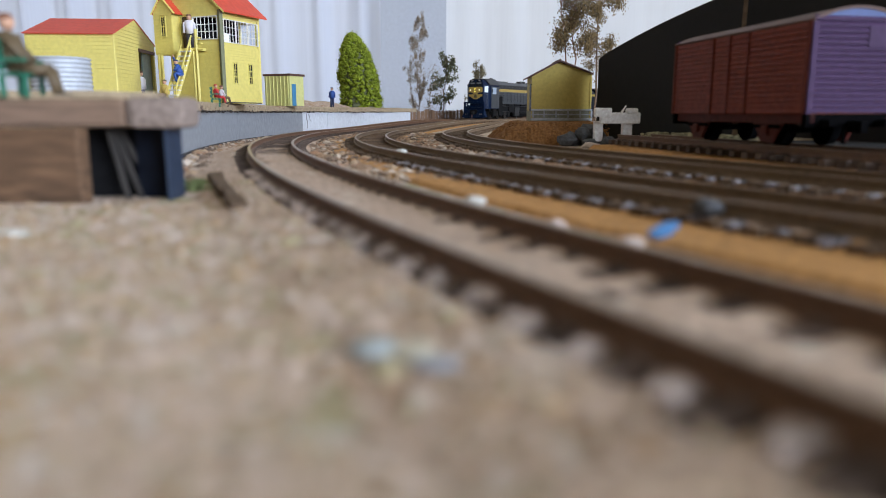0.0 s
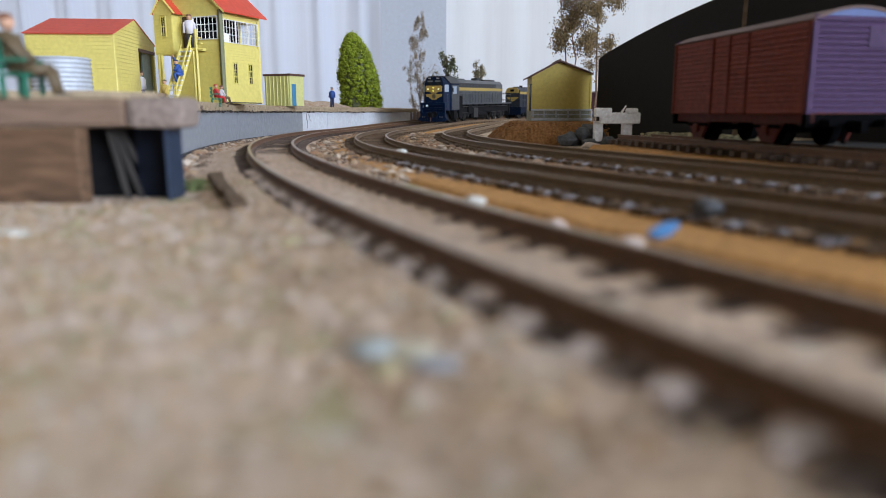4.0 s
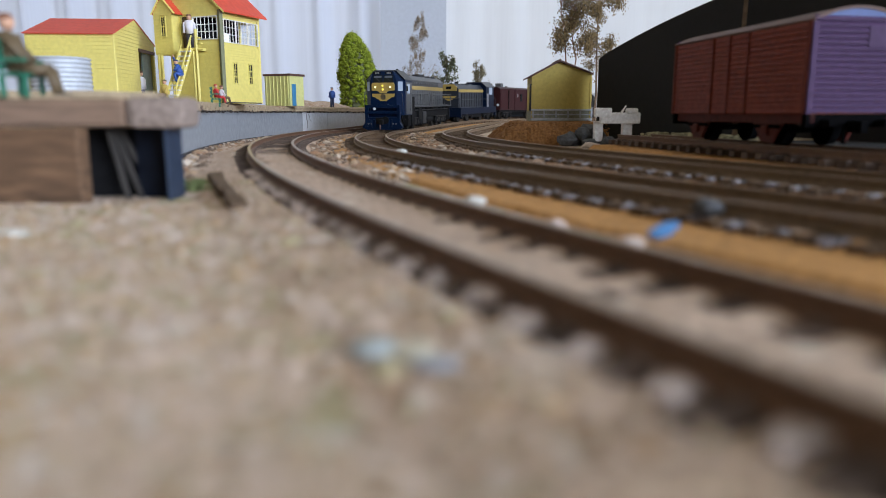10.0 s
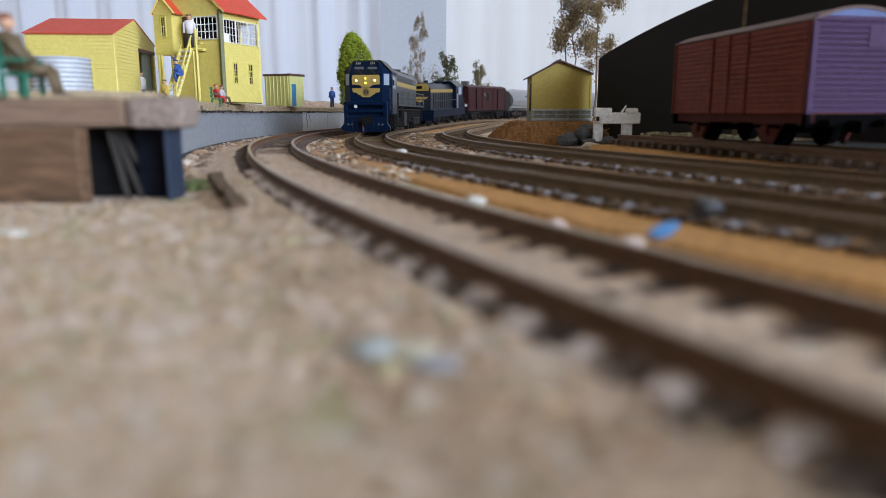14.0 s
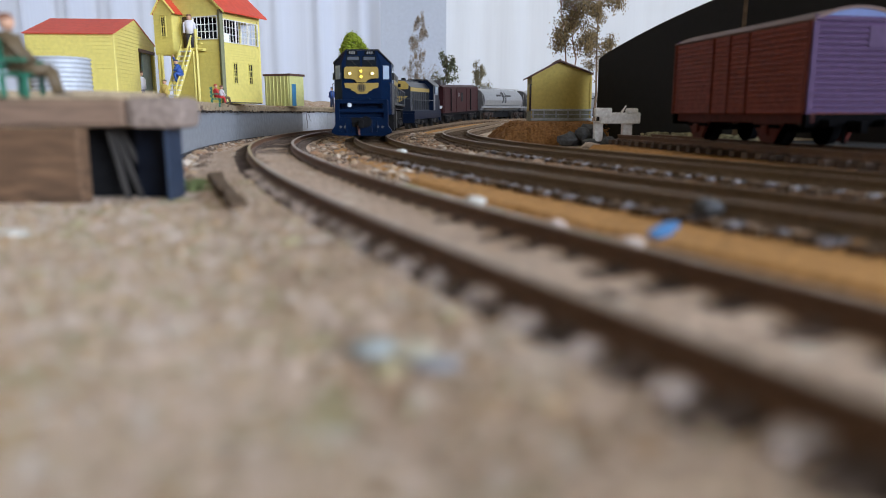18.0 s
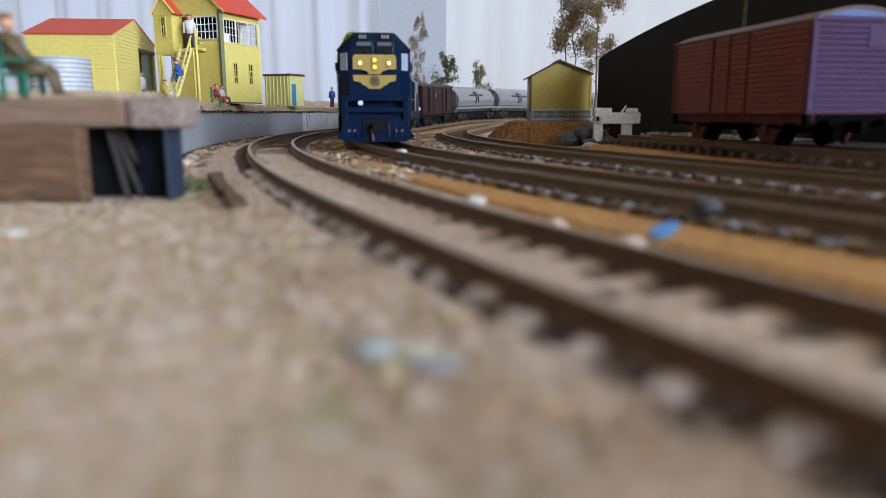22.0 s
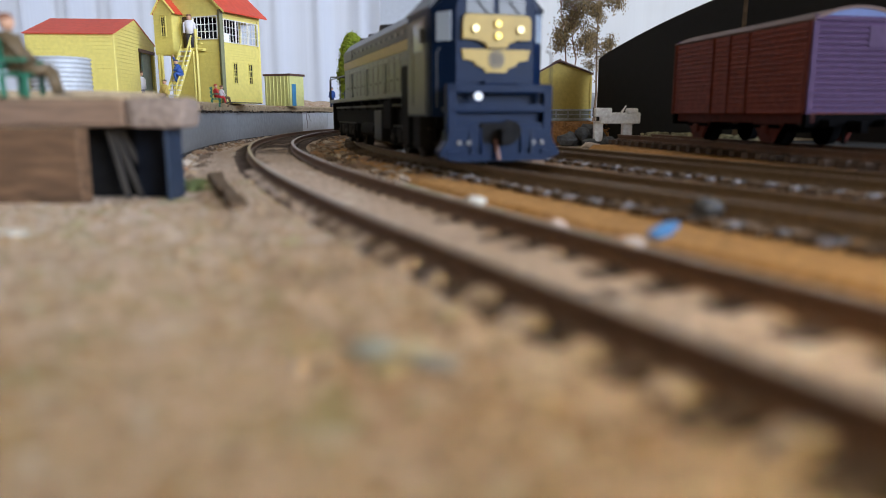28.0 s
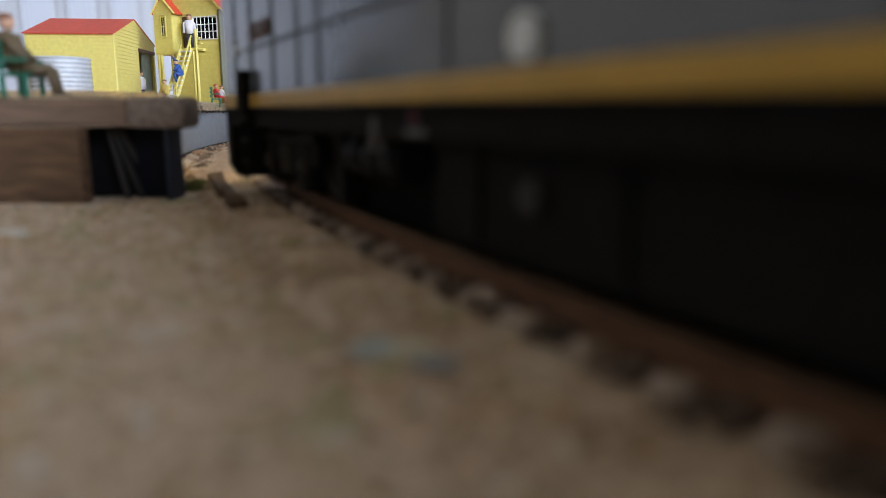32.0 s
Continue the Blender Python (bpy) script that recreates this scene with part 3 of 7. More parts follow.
def make_platform_top():
    bm = bmesh.new()
    rows = []
    for x, y, up, nx, ny in plat_pts(-34, PS0, PS1 + 12, 6.0):
        j = 1.2 * noise.noise((x * 0.08, y * 0.08, 1)) + 0.9 * noise.noise((x * 0.31, y * 0.31, 6)) + 0.5
        row = [bm.verts.new((x + nx * j, y + ny * j, EYE + 1.3 + 0.9 * noise.noise((x * 0.25, y * 0.25, 4)))),
               bm.verts.new((x + nx * (j + 0.3), y + ny * (j + 0.3), PTOP - 1.0)),
               bm.verts.new((x + nx * (j - 1), y + ny * (j - 1), PTOP - 0.2))]
        for w in (6, 14, 26, 44, 70, 110, 170, 260):
            row.append(bm.verts.new((x - nx * w, y - ny * w, PTOP + 0.8 * noise.noise((x * 0.03, y * 0.03, w * 0.05)))))
        row.append(bm.verts.new((x - nx * 260, y - ny * 260, EYE + 0.9)))
        rows.append(row)
    for a, b in zip(rows, rows[1:]):
        for k in range(len(a) - 1):
            bm.faces.new((a[k], b[k], b[k + 1], a[k + 1]))
        bm.faces.new((a[0], a[-1], b[-1], b[0]))
    bm.faces.new(rows[0]), bm.faces.new(rows[-1][::-1])
    return solo("platform_top", bm, SANDY_TOP, "sandy gravel platform surface with a ragged edge", kind="structure")


make_platform_top()


def make_crack():
    """A thin dark crack that runs down the white stretch of the platform face."""
    rng = random.Random(12)
    bm = bmesh.new()
    for s0, steps in ((352, 9), (360, 6)):
        s, z = s0, EYE + 0.5
        for _ in range(steps):
            s1, z1 = s + rng.uniform(-1.0, 2.6), z - rng.uniform(0.8, 2.0)
            (xa, ya, _, _, _), (xb, yb, _, _, _) = line(s, -35.95), line(s1, -35.95)
            bm_tube(bm, (xa, ya, z), (xb, yb, z1), 0.18, sides=4)
            s, z = s1, z1
    solo("wall_crack", bm, EDGE_DARK, "thin dark crack in the white platform face", kind="structure")


make_crack()


def make_heap():
    """A low heap of pale sand at the back of the platform."""
    bm = bmesh.new()
    rows = []
    for i in range(19):
        x = -50 + 100 * i / 18
        row = []
        for j in range(9):
            y = -22 + 44 * j / 8
            e = max(0.0, 1 - (x / 50) ** 2) * max(0.0, 1 - (y / 22) ** 2)
            row.append(bm.verts.new((x, y, -0.6 + 8.0 * e ** 0.7 * (1 + 0.4 * noise.noise((x * 0.07, y * 0.07, 2))))))
        rows.append(row)
    for a, b in zip(rows, rows[1:]):
        for k in range(8):
            bm.faces.new((a[k], b[k], b[k + 1], a[k + 1]))
    ob = solo("sand_heap", bm, PALE_SAND, "low heap of pale grey sand on the platform", "sand heap", smooth=True)
    ob.matrix_basis = at_mm(-150, 800, PTOP - 0.4, 8)


make_heap()


def make_near_platform():
    p = thing("platform_end", -150, 137, 0, label="weathered timber platform end on a wooden block and boards", category="platform")
    def m(bm):
        bm.transform(Matrix.Translation((150, -137, 0)))
        return bm
    part("deck_plank", m(box(-330, -60.6, 137, 146, 15.4, 20.6, 0.9)), PLANK, p, "thick weathered brown plank")
    end = box(-60.5, -49.2, 136.2, 147, 15.0, 21.1, 2.0)
    for v in end.verts:
        v.co += 0.45 * Vector((noise.noise(v.co * 0.4), noise.noise(v.co * 0.4 + Vector((7, 0, 0))), noise.noise(v.co * 0.4 + Vector((0, 7, 0)))))
    part("plank_end", m(end), PLANK_END, p, "crumbled grey plank end")
    part("top_dust", m(box(-330, -61, 137.6, 146, 20.6, 21.3, 0.3)), SANDY_TOP, p, "sandy dust on the plank")
    part("support_block", m(box(-330, -68.4, 133.6, 138, -0.6, 15.3, 0.6)), WOOD_BLOCK, p, "rough brown wooden block")
    part("block_knot", m(tube((-87.0, 133.7, 7.2), (-87.0, 133.2, 7.2), 1.3, 1.0, 10)), EDGE_DARK, p, "dark knot hole")
    # Near-black sheets paint the darkness of the void behind the slats.
    part("back_board", m(box(-330, -62, 146, 149, 0, 15.0)), FRAME_BLACK, p, "black sheet for the dark void under the plank")
    part("blue_board", m(box(-62, -54.6, 144, 147, 0, 15.0)), DARK_BLUE, p, "blue-black sheet for the shaded recess under the plank")
    part("end_board", m(box(-54.5, -53.7, 139, 147, 0, 15.0, 0.3)), EDGE_BLUE, p, "blue board edge, lightened as if lit")
    for i, (xa, xb) in enumerate(((-66.6, -63.4), (-66.0, -61.0), (-65.4, -57.8))):
        bm = bmesh.new()
        bm_box(bm, -0.5, 0.5, -0.4, 0.4, 0, 15.6)
        lean = math.atan2(xb - xa, 15)
        bmesh.ops.transform(bm, verts=bm.verts, matrix=Matrix.Translation((xa, 142.4 + i * 1.1, 15.1)) @ Matrix.Rotation(math.pi - lean, 4, "Y"))
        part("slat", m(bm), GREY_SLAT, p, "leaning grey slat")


make_near_platform()


# ---- buildings ----
def cut_spans(length, a, b, holes):
    """The stretches of a band from height a to b that no hole takes."""
    cuts = [(0.0, length)]
    for hx0, hx1, hz0, hz1 in holes:
        if a < hz1 - 0.01 and b > hz0 + 0.01:
            out = []
            for u, v in cuts:
                if hx1 <= u or hx0 >= v:
                    out.append((u, v))
                else:
                    if hx0 > u:
                        out.append((u, hx0))
                    if hx1 < v:
                        out.append((hx1, v))
            cuts = out
    return cuts


def boards_wall(parent, corner, angle, length, z0, z1, pitch, mat, holes=(), label="lapped weatherboard wall", gable=0.0):
    """A wall of lapped boards from a corner (mm, in the parent's space) along an angle; it looks to its right-hand side. Holes are (x0, x1, z0, z1)."""
    m = Matrix.Translation(corner) @ Matrix.Rotation(angle, 4, "Z")
    bm = bmesh.new()
    levels = sorted({z0, z1, *[z for h in holes for z in h[2:] if z0 < z < z1]})
    for a, b in zip(levels, levels[1:]):
        for u, v in cut_spans(length, a, b, holes):
            bm_box(bm, u, v, 0.3, 1.0, a, b)
    if gable:
        bm_prism(bm, [(0.2, z1), (length - 0.2, z1), (length / 2, z1 + gable)], "y", 0.3, 1.0)
    bm.transform(m)
    wall = part("wall", bm, mat, parent, label)
    n = max(1, round((z1 - z0) / pitch))
    h = (z1 - z0) / n
    for i in range(n):
        a, b = z0 + i * h, z0 + (i + 1) * h
        for u, v in cut_spans(length, a, b, holes):
            bm = prism([(0.29, a), (-0.42, a), (-0.1, b), (0.29, b)], "x", u, v)
            bm.transform(m)
            part("board", bm, mat, wall)
    if gable:
        n = max(1, round(gable / pitch))
        for i in range(n):
            a, b = z1 + gable * i / n, z1 + gable * (i + 1) / n
            u, w = length / 2 * i / n, length / 2 * (i + 0.9) / n
            bm = bmesh.new()
            vs = [bm.verts.new(c) for c in ((u, -0.42, a), (length - u, -0.42, a), (length - w, -0.1, b), (w, -0.1, b), (u, 0.29, a), (length - u, 0.29, a), (length - w, 0.29, b), (w, 0.29, b))]
            for f in ((0, 1, 2, 3), (4, 7, 6, 5), (0, 4, 5, 1), (3, 2, 6, 7), (0, 3, 7, 4), (1, 5, 6, 2)):
                bm.faces.new([vs[k] for k in f])
            bm.transform(m)
            part("board", bm, mat, wall)
    return wall


def make_window(parent, corner, angle, x0, x1, z0, z1, cols, rows, frame_mat=WINDOW_WHITE, bar=0.45, glass=WINDOW_DARK, rim=0.9):
    m = Matrix.Translation(corner) @ Matrix.Rotation(angle, 4, "Z")
    bm = bmesh.new()
    for a in ((x0, x0 + rim, z0, z1), (x1 - rim, x1, z0, z1), (x0 + rim, x1 - rim, z0, z0 + rim), (x0 + rim, x1 - rim, z1 - rim, z1)):
        bm_box(bm, a[0], a[1], -0.68, 0.25, a[2], a[3])
    bm.transform(m)
    w = part("window", bm, frame_mat, parent, "white painted window frame")
    for i in range(1, cols):
        x = x0 + rim + (x1 - x0 - 2 * rim) * i / cols
        bm = box(x - bar / 2, x + bar / 2, -0.48, -0.2, z0 + rim, z1 - rim)
        bm.transform(m)
        part("glazing_bar", bm, frame_mat, w)
    for i in range(1, rows):
        z = z0 + rim + (z1 - z0 - 2 * rim) * i / rows
        bm = box(x0 + rim, x1 - rim, -0.46, -0.2, z - bar / 2, z + bar / 2)
        bm.transform(m)
        part("glazing_bar", bm, frame_mat, w)
    bm = box(x0 + rim, x1 - rim, -0.3, -0.1, z0 + rim, z1 - rim)
    bm.transform(m)
    pane = part("pane", bm, glass, w, "window glass")
    pane.visible_shadow = glass is WINDOW_DARK
    return w


def bm_hexa(lo, up):
    """A slab over the corners lo (x, y, z), raised by up."""
    bm = bmesh.new()
    a = [bm.verts.new(p) for p in lo]
    c = [bm.verts.new((p[0], p[1], p[2] + up)) for p in lo]
    bm.faces.new(a), bm.faces.new(c[::-1])
    for i in range(len(lo)):
        k = (i + 1) % len(lo)
        bm.faces.new((a[i], c[i], c[k], a[k]))
    return bm


def make_signal_box():
    """Near corner at (-128, 420); the rail side runs to (-113, 453); the stair side runs back to the left."""
    b = thing("signal_box", -127.1, 420, PTOP, label="two-storey cream weatherboard signal box with red roof and outside stair", category="signal box")
    u = Vector((13, 33)).normalized()
    v = Vector((-u.y, u.x))
    W, D, H = 35.5, 29.5, 52.2
    S = D - 6.0                  # the stair side of the landing

    def at(a, c, z):
        """a along the rail side, c along the stair side."""
        p = u * a + v * c
        return (p.x, p.y, z)

    ang_r, ang_l = math.atan2(u.y, u.x), math.atan2(-v.y, -v.x)
    rail_holes = ((2, W - 1, 34.5, 47.5), (9, 13.2, 11.3, 23.5), (23.5, 27.7, 11.3, 23.5))
    boards_wall(b, (0, 0, 0), ang_r, W, 0, H, 1.6, YELLOW, holes=rail_holes)
    make_window(b, (0, 0, 0), ang_r, *rail_holes[0], 12, 3, bar=0.24, rim=0.34, glass=PANE)
    for h in rail_holes[1:]:
        make_window(b, (0, 0, 0), ang_r, *h, 2, 3, frame_mat=YELLOW, bar=0.4, rim=0.55)
    for x in (13.4, 24.6):
        part("window_post", box_turned(x - 0.28, x + 0.28, -0.6, 0.2, 34.5, 47.5, ang_r), WINDOW_WHITE, b)
    UP, G, E = 28.8, 20.0, D + 13.0   # upper floor, gable height and full upper width
    end, low = at(0, E, 0), at(0, D + 7, 0)
    boards_wall(b, low, ang_l, D + 7, 0, UP, 1.6, YELLOW)
    boards_wall(b, end, ang_l, E, UP, H, 1.6, YELLOW, holes=((E - 19.5, E - 1.8, 36, 49), (14.5, 21.2, 31, 49.5)), gable=G)
    make_window(b, end, ang_l, E - 19.5, E - 1.8, 36, 49, 6, 3, bar=0.34, rim=0.5, glass=PANE)
    bm = box(14.5, 21.2, 1.2, 1.8, 31, 49.5)
    bm.transform(Matrix.Translation(end) @ Matrix.Rotation(ang_l, 4, "Z"))
    part("doorway", bm, DOOR_BROWN, b, "dull brown open doorway")
    far, ang_f = at(W, 0, 0), math.atan2(v.y, v.x)
    boards_wall(b, far, ang_f, D + 7, 0, UP, 1.6, YELLOW)
    boards_wall(b, far, ang_f, E, UP, H, 1.6, YELLOW, holes=((2.0, 13.0, 35, 48),), gable=G)
    make_window(b, far, ang_f, 2.0, 13.0, 35, 48, 4, 3, bar=0.34, rim=0.5, glass=PANE)
    boards_wall(b, at(W, D + 7, 0), math.atan2(-u.y, -u.x), W, 0, UP, 1.6, YELLOW)
    boards_wall(b, at(W, E, 0), math.atan2(-u.y, -u.x), W, UP, H, 1.6, YELLOW)
    part("upper_floor", bm_hexa([at(0.8, 0.8, UP - 0.8), at(0.8, E - 0.8, UP - 0.8), at(W - 0.8, E - 0.8, UP - 0.8), at(W - 0.8, 0.8, UP - 0.8)], 0.7), DOOR_BROWN, b, "brown upper floor")
    # Added near-black sheets keep the room behind the panes dark.
    part("inner_wall", bm_hexa([at(1.5, 22.6, UP), at(1.5, 23.4, UP), at(W - 1.5, 23.4, UP), at(W - 1.5, 22.6, UP)], H - UP - 1), WINDOW_DARK, b, "near-black sheet added to darken the upper room")
    part("inner_wall", bm_hexa([at(W - 2.4, 13.6, UP), at(W - 2.4, 22.4, UP), at(W - 1.6, 22.4, UP), at(W - 1.6, 13.6, UP)], H - UP - 1), WINDOW_DARK, b, "near-black sheet added to darken the upper room")
    part("lever_frame", bm_hexa([at(10, 9, UP), at(10, 7.4, UP), at(17, 7.4, UP), at(17, 9, UP)], 12.0), WINDOW_WHITE, b, "pale block inside the upper room")
    part("corner_post", tube(at(0.0, D + 6.6, 0), at(0.0, D + 6.6, UP), 0.8, sides=4), YELLOW, b)
    part("corner_post", tube(at(-0.4, -0.4, 0), at(-0.4, -0.4, H), 1.5, sides=4), TRIM_OLIVE, b, "dull olive corner post")
    part("corner_post", tube(at(W, 0, 0), at(W, 0, H), 0.9, sides=4), YELLOW, b)
    part("base_strip", tube(at(1, -0.3, 0.5), at(W, -0.3, 0.3), 0.35, sides=4), EDGE_DARK, b, "dark base strip")
    for c0 in (-4, E + 4):
        part("roof", bm_hexa([at(-2.0, c0, H - 1.6), at(W + 4, c0, H - 1.6), at(W + 4, E / 2, H + G + 0.5), at(-2.0, E / 2, H + G + 0.5)], 0.9), ROOF_RED, b, "bright orange-red roof slope")
    part("bargeboard", bm_hexa([at(-2.4, -4.2, H - 2.2), at(-2.05, -4.2, H - 2.2), at(-2.05, E / 2, H + G), at(-2.4, E / 2, H + G)], 1.2), YELLOW, b)
    # porch closet beyond the door, on posts
    K = 13.0
    boards_wall(b, at(-6, D + K, 0), ang_l, K, 28.8, 51.5, 1.6, YELLOW, holes=((5, 9.2, 37.5, 49.5),), gable=8.5, label="boarded porch closet")
    make_window(b, at(-6, D + K, 0), ang_l, 5, 9.2, 37.5, 49.5, 2, 2, frame_mat=YELLOW, rim=0.8)
    boards_wall(b, at(-6, D, 0), ang_r, 6, 28.8, 51.5, 1.6, YELLOW)
    part("porch_floor", bm_hexa([at(-6, D + K, 27.8), at(-6, D, 27.8), at(0, D, 27.8), at(0, D + K, 27.8)], 1.0), YELLOW, b)
    for c0, over in ((D - 3.2, 50.2), (D + K + 0.8, 50.4)):
        part("porch_roof", bm_hexa([at(-7.0, c0, over), at(0, c0, over), at(0, D + K / 2, 60.4), at(-7.0, D + K / 2, 60.4)], 0.7), ROOF_RED, b, "bright orange-red porch roof")
        part("porch_bargeboard", tube(at(-7.1, c0, over + 0.2), at(-7.1, D + K / 2, 60.5), 0.6, sides=4), YELLOW, b)
    for c in (D + K - 1.2, D + K - 3.4):
        part("porch_post", tube(at(-5.2, c, 0), at(-5.2, c, 28), 0.9, sides=4), YELLOW, b)
    # landing, stair, rails and their brackets
    part("landing", bm_hexa([at(-8.5, S - 0.2, 29.6), at(-8.5, S - 13, 29.6), at(-0.6, S - 13, 29.6), at(-0.6, S - 0.2, 29.6)], 1.3), YELLOW, b, "cream timber landing")
    for c in (S - 12.6, S - 10.4):
        part("landing_post", tube(at(-8.4, c, 0), at(-8.4, c, 41 if c < S - 11 else 29), 0.9, sides=4), YELLOW, b)
    for k in range(3):
        part("bracket", bm_hexa([at(-8.8, S - 13.4, 29.5 + k * 3.2), at(-8.8, S - 17.5 + k * 1.2, 29.5 + k * 3.2), at(-7.2, S - 17.5 + k * 1.2, 29.5 + k * 3.2), at(-7.2, S - 13.4, 29.5 + k * 3.2)], 0.7), YELLOW, b)
    run = 14.0
    for c, hr in ((S - 2.0, 3.0), (S - 9.5, 7.5)):
        part("stringer", tube(at(-8.6, c, 30.2), at(-8.6 - run, c + 1.0, 0.6), 0.85, sides=4), YELLOW, b, "cream stair stringer")
        part("handrail", tube(at(-8.6, c, 30 + hr), at(-8.6 - run, c + 1.0, hr), 0.5, sides=6), YELLOW, b)
        for k in (0.08, 0.5, 0.97):
            part("baluster", tube(at(-8.6 - run * k, c + k, 30 * (1 - k)), at(-8.6 - run * k, c + k, 30 * (1 - k) + hr), 0.4, sides=4), YELLOW, b)
    for i in range(11):
        k = (i + 0.6) / 11
        part("tread", bm_hexa([at(-8.0 - run * k, S - 1.6 + k, 30.2 * (1 - k)), at(-8.0 - run * k, S - 9.9 + k, 30.2 * (1 - k)), at(-9.6 - run * k, S - 9.9 + k, 30.2 * (1 - k)), at(-9.6 - run * k, S - 1.6 + k, 30.2 * (1 - k))], 0.7), WINDOW_WHITE, b, "pale stair tread")
    return b


def box_turned(x0, x1, y0, y1, z0, z1, angle):
    bm = box(x0, x1, y0, y1, z0, z1)
    bm.transform(Matrix.Rotation(angle, 4, "Z"))
    return bm


make_signal_box()


def make_station_shed():
    """Cream shed with a red roof; near corner at (-180, 400)."""
    b = thing("station_shed", -180, 400, PTOP, label="cream weatherboard station shed with a plain red gable roof", category="shed")
    H, L, D, G = 36.7, 46.0, 70.4, 11.6
    g = Vector((-6.0, 70)).normalized()
    w = Vector((-g.y, g.x))
    ang = math.atan2(g.y, g.x)
    p, q = w * L, g * D
    boards_wall(b, (p.x, p.y, 0), math.atan2(-w.y, -w.x), L, 0, H, 2.05, YELLOW)
    boards_wall(b, (0, 0, 0), ang, D, 0, H, 2.05, YELLOW, holes=((39.5, 67.5, 0, 30.5),), gable=G)
    boards_wall(b, (q.x, q.y, 0), math.atan2(w.y, w.x), L, 0, H, 2.05, YELLOW)
    r = q + p
    boards_wall(b, (r.x, r.y, 0), math.atan2(-g.y, -g.x), D, 0, H, 2.05, YELLOW, gable=G)
    part("door", box_turned(51, 67.5, 1.4, 2.4, 0, 30.5, ang), DOOR_GREEN, b, "grey-green sliding door")
    # Near-black sheet stands in for the unlit inside of the shed.
    part("inner_wall", box_turned(38, 56, 9.0, 10.0, 0, 32, ang), WINDOW_DARK, b, "near-black sheet for the darkness inside the doorway")
    part("lintel", box_turned(39, 68, -1.2, 0.25, 30.5, 32.3, ang), ROOF_BROWN, b)
    part("corner_trim", tube((0.1, 0.1, 0), (0.1, 0.1, H), 0.5, sides=4), YELLOW, b)
    for c0 in (-1.6, D + 1.6):
        e = [g * c0 - w * 0.7, g * c0 + w * (L + 1), g * (D / 2) + w * (L + 1), g * (D / 2) - w * 0.7]
        part("roof", bm_hexa([(t.x, t.y, H - 0.4 if i < 2 else H + G) for i, t in enumerate(e)], 0.45), ROOF_RED, b, "plain red roof slope")
    return b


make_station_shed()


def make_tank():
    b = thing("water_tank", -173.5, 330, PTOP, label="silvery corrugated iron rainwater tank beside the shed", category="water tank")
    bm = bmesh.new()
    rings, seg = 41, 36
    rows = []
    for i in range(rings):
        z = 18.2 * i / (rings - 1)
        r = 12.7 + 0.32 * math.sin(z * 2 * math.pi / 2.0)
        rows.append([bm.verts.new((r * math.cos(2 * math.pi * k / seg), r * math.sin(2 * math.pi * k / seg), z)) for k in range(seg)])
    for a, c in zip(rows, rows[1:]):
        for k in range(seg):
            bm.faces.new((a[k], a[(k + 1) % seg], c[(k + 1) % seg], c[k]))
    bm.faces.new(rows[0])
    part("shell", bm, TANK_ZINC, b, "corrugated galvanised shell", smooth=True)
    part("lid", tube((0, 0, 18.2), (0, 0, 18.9), 13.0, 12.5, 36), TANK_ZINC, b)
    return b


make_tank()


def make_lamp_room():
    b = thing("lamp_shed", -121.6, 575, PTOP, label="small pale lime batten shed with dark roof and blue door", category="shed")
    # batten side from the left end to the near corner, door side from there to the right
    p0, p1, p2 = Vector((-22.6, 11)), Vector((0, 0)), Vector((7.6, 17))
    H = 23.4
    for a, c, kind in ((p0, p1, "batten"), (p1, p2, "door")):
        d = c - a
        ang = math.atan2(d.y, d.x)
        bm = box(0, d.length, 0, 1, 0, H)
        turn = Matrix.Translation((a.x, a.y, 0)) @ Matrix.Rotation(ang, 4, "Z")
        bm.transform(turn)
        side = part("wall", bm, YELLOW_SHED, b, "pale lime boarded wall")
        if kind == "batten":
            for i in range(7):
                x = (i + 0.5) * d.length / 7
                bm = box(x - 0.35, x + 0.35, -0.6, -0.02, 0, H - 0.2)
                bm.transform(turn)
                part("batten", bm, YELLOW_SHED, side)
        if kind == "door":
            bm = box(2.5, 7.5, -0.5, 0.2, 0, 17, 0.2)
            bm.transform(Matrix.Translation((a.x, a.y, 0)) @ Matrix.Rotation(ang, 4, "Z"))
            part("door", bm, DOOR_BLUE, b, "narrow blue door")
    p3 = p0 + (p2 - p1)
    for a, c in ((p2, p3), (p3, p0)):
        d = c - a
        bm = box(0, d.length, 0, 1, 0, H)
        bm.transform(Matrix.Translation((a.x, a.y, 0)) @ Matrix.Rotation(math.atan2(d.y, d.x), 4, "Z"))
        part("wall", bm, YELLOW_SHED, b)
    bm = bmesh.new()
    mid = (p0 + p2) / 2
    pts = [mid + (p - mid) * 1.08 for p in (p0, p1, p2, p3)]
    lo = [bm.verts.new((p.x, p.y, H)) for p in pts]
    hi = [bm.verts.new((p.x, p.y, H + 1.6)) for p in pts]
    bm.faces.new(lo), bm.faces.new(hi[::-1])
    for i in range(4):
        bm.faces.new((lo[i], hi[i], hi[(i + 1) % 4], lo[(i + 1) % 4]))
    part("roof", bm, ROOF_BROWN, b, "dark brown flat roof")


make_lamp_room()


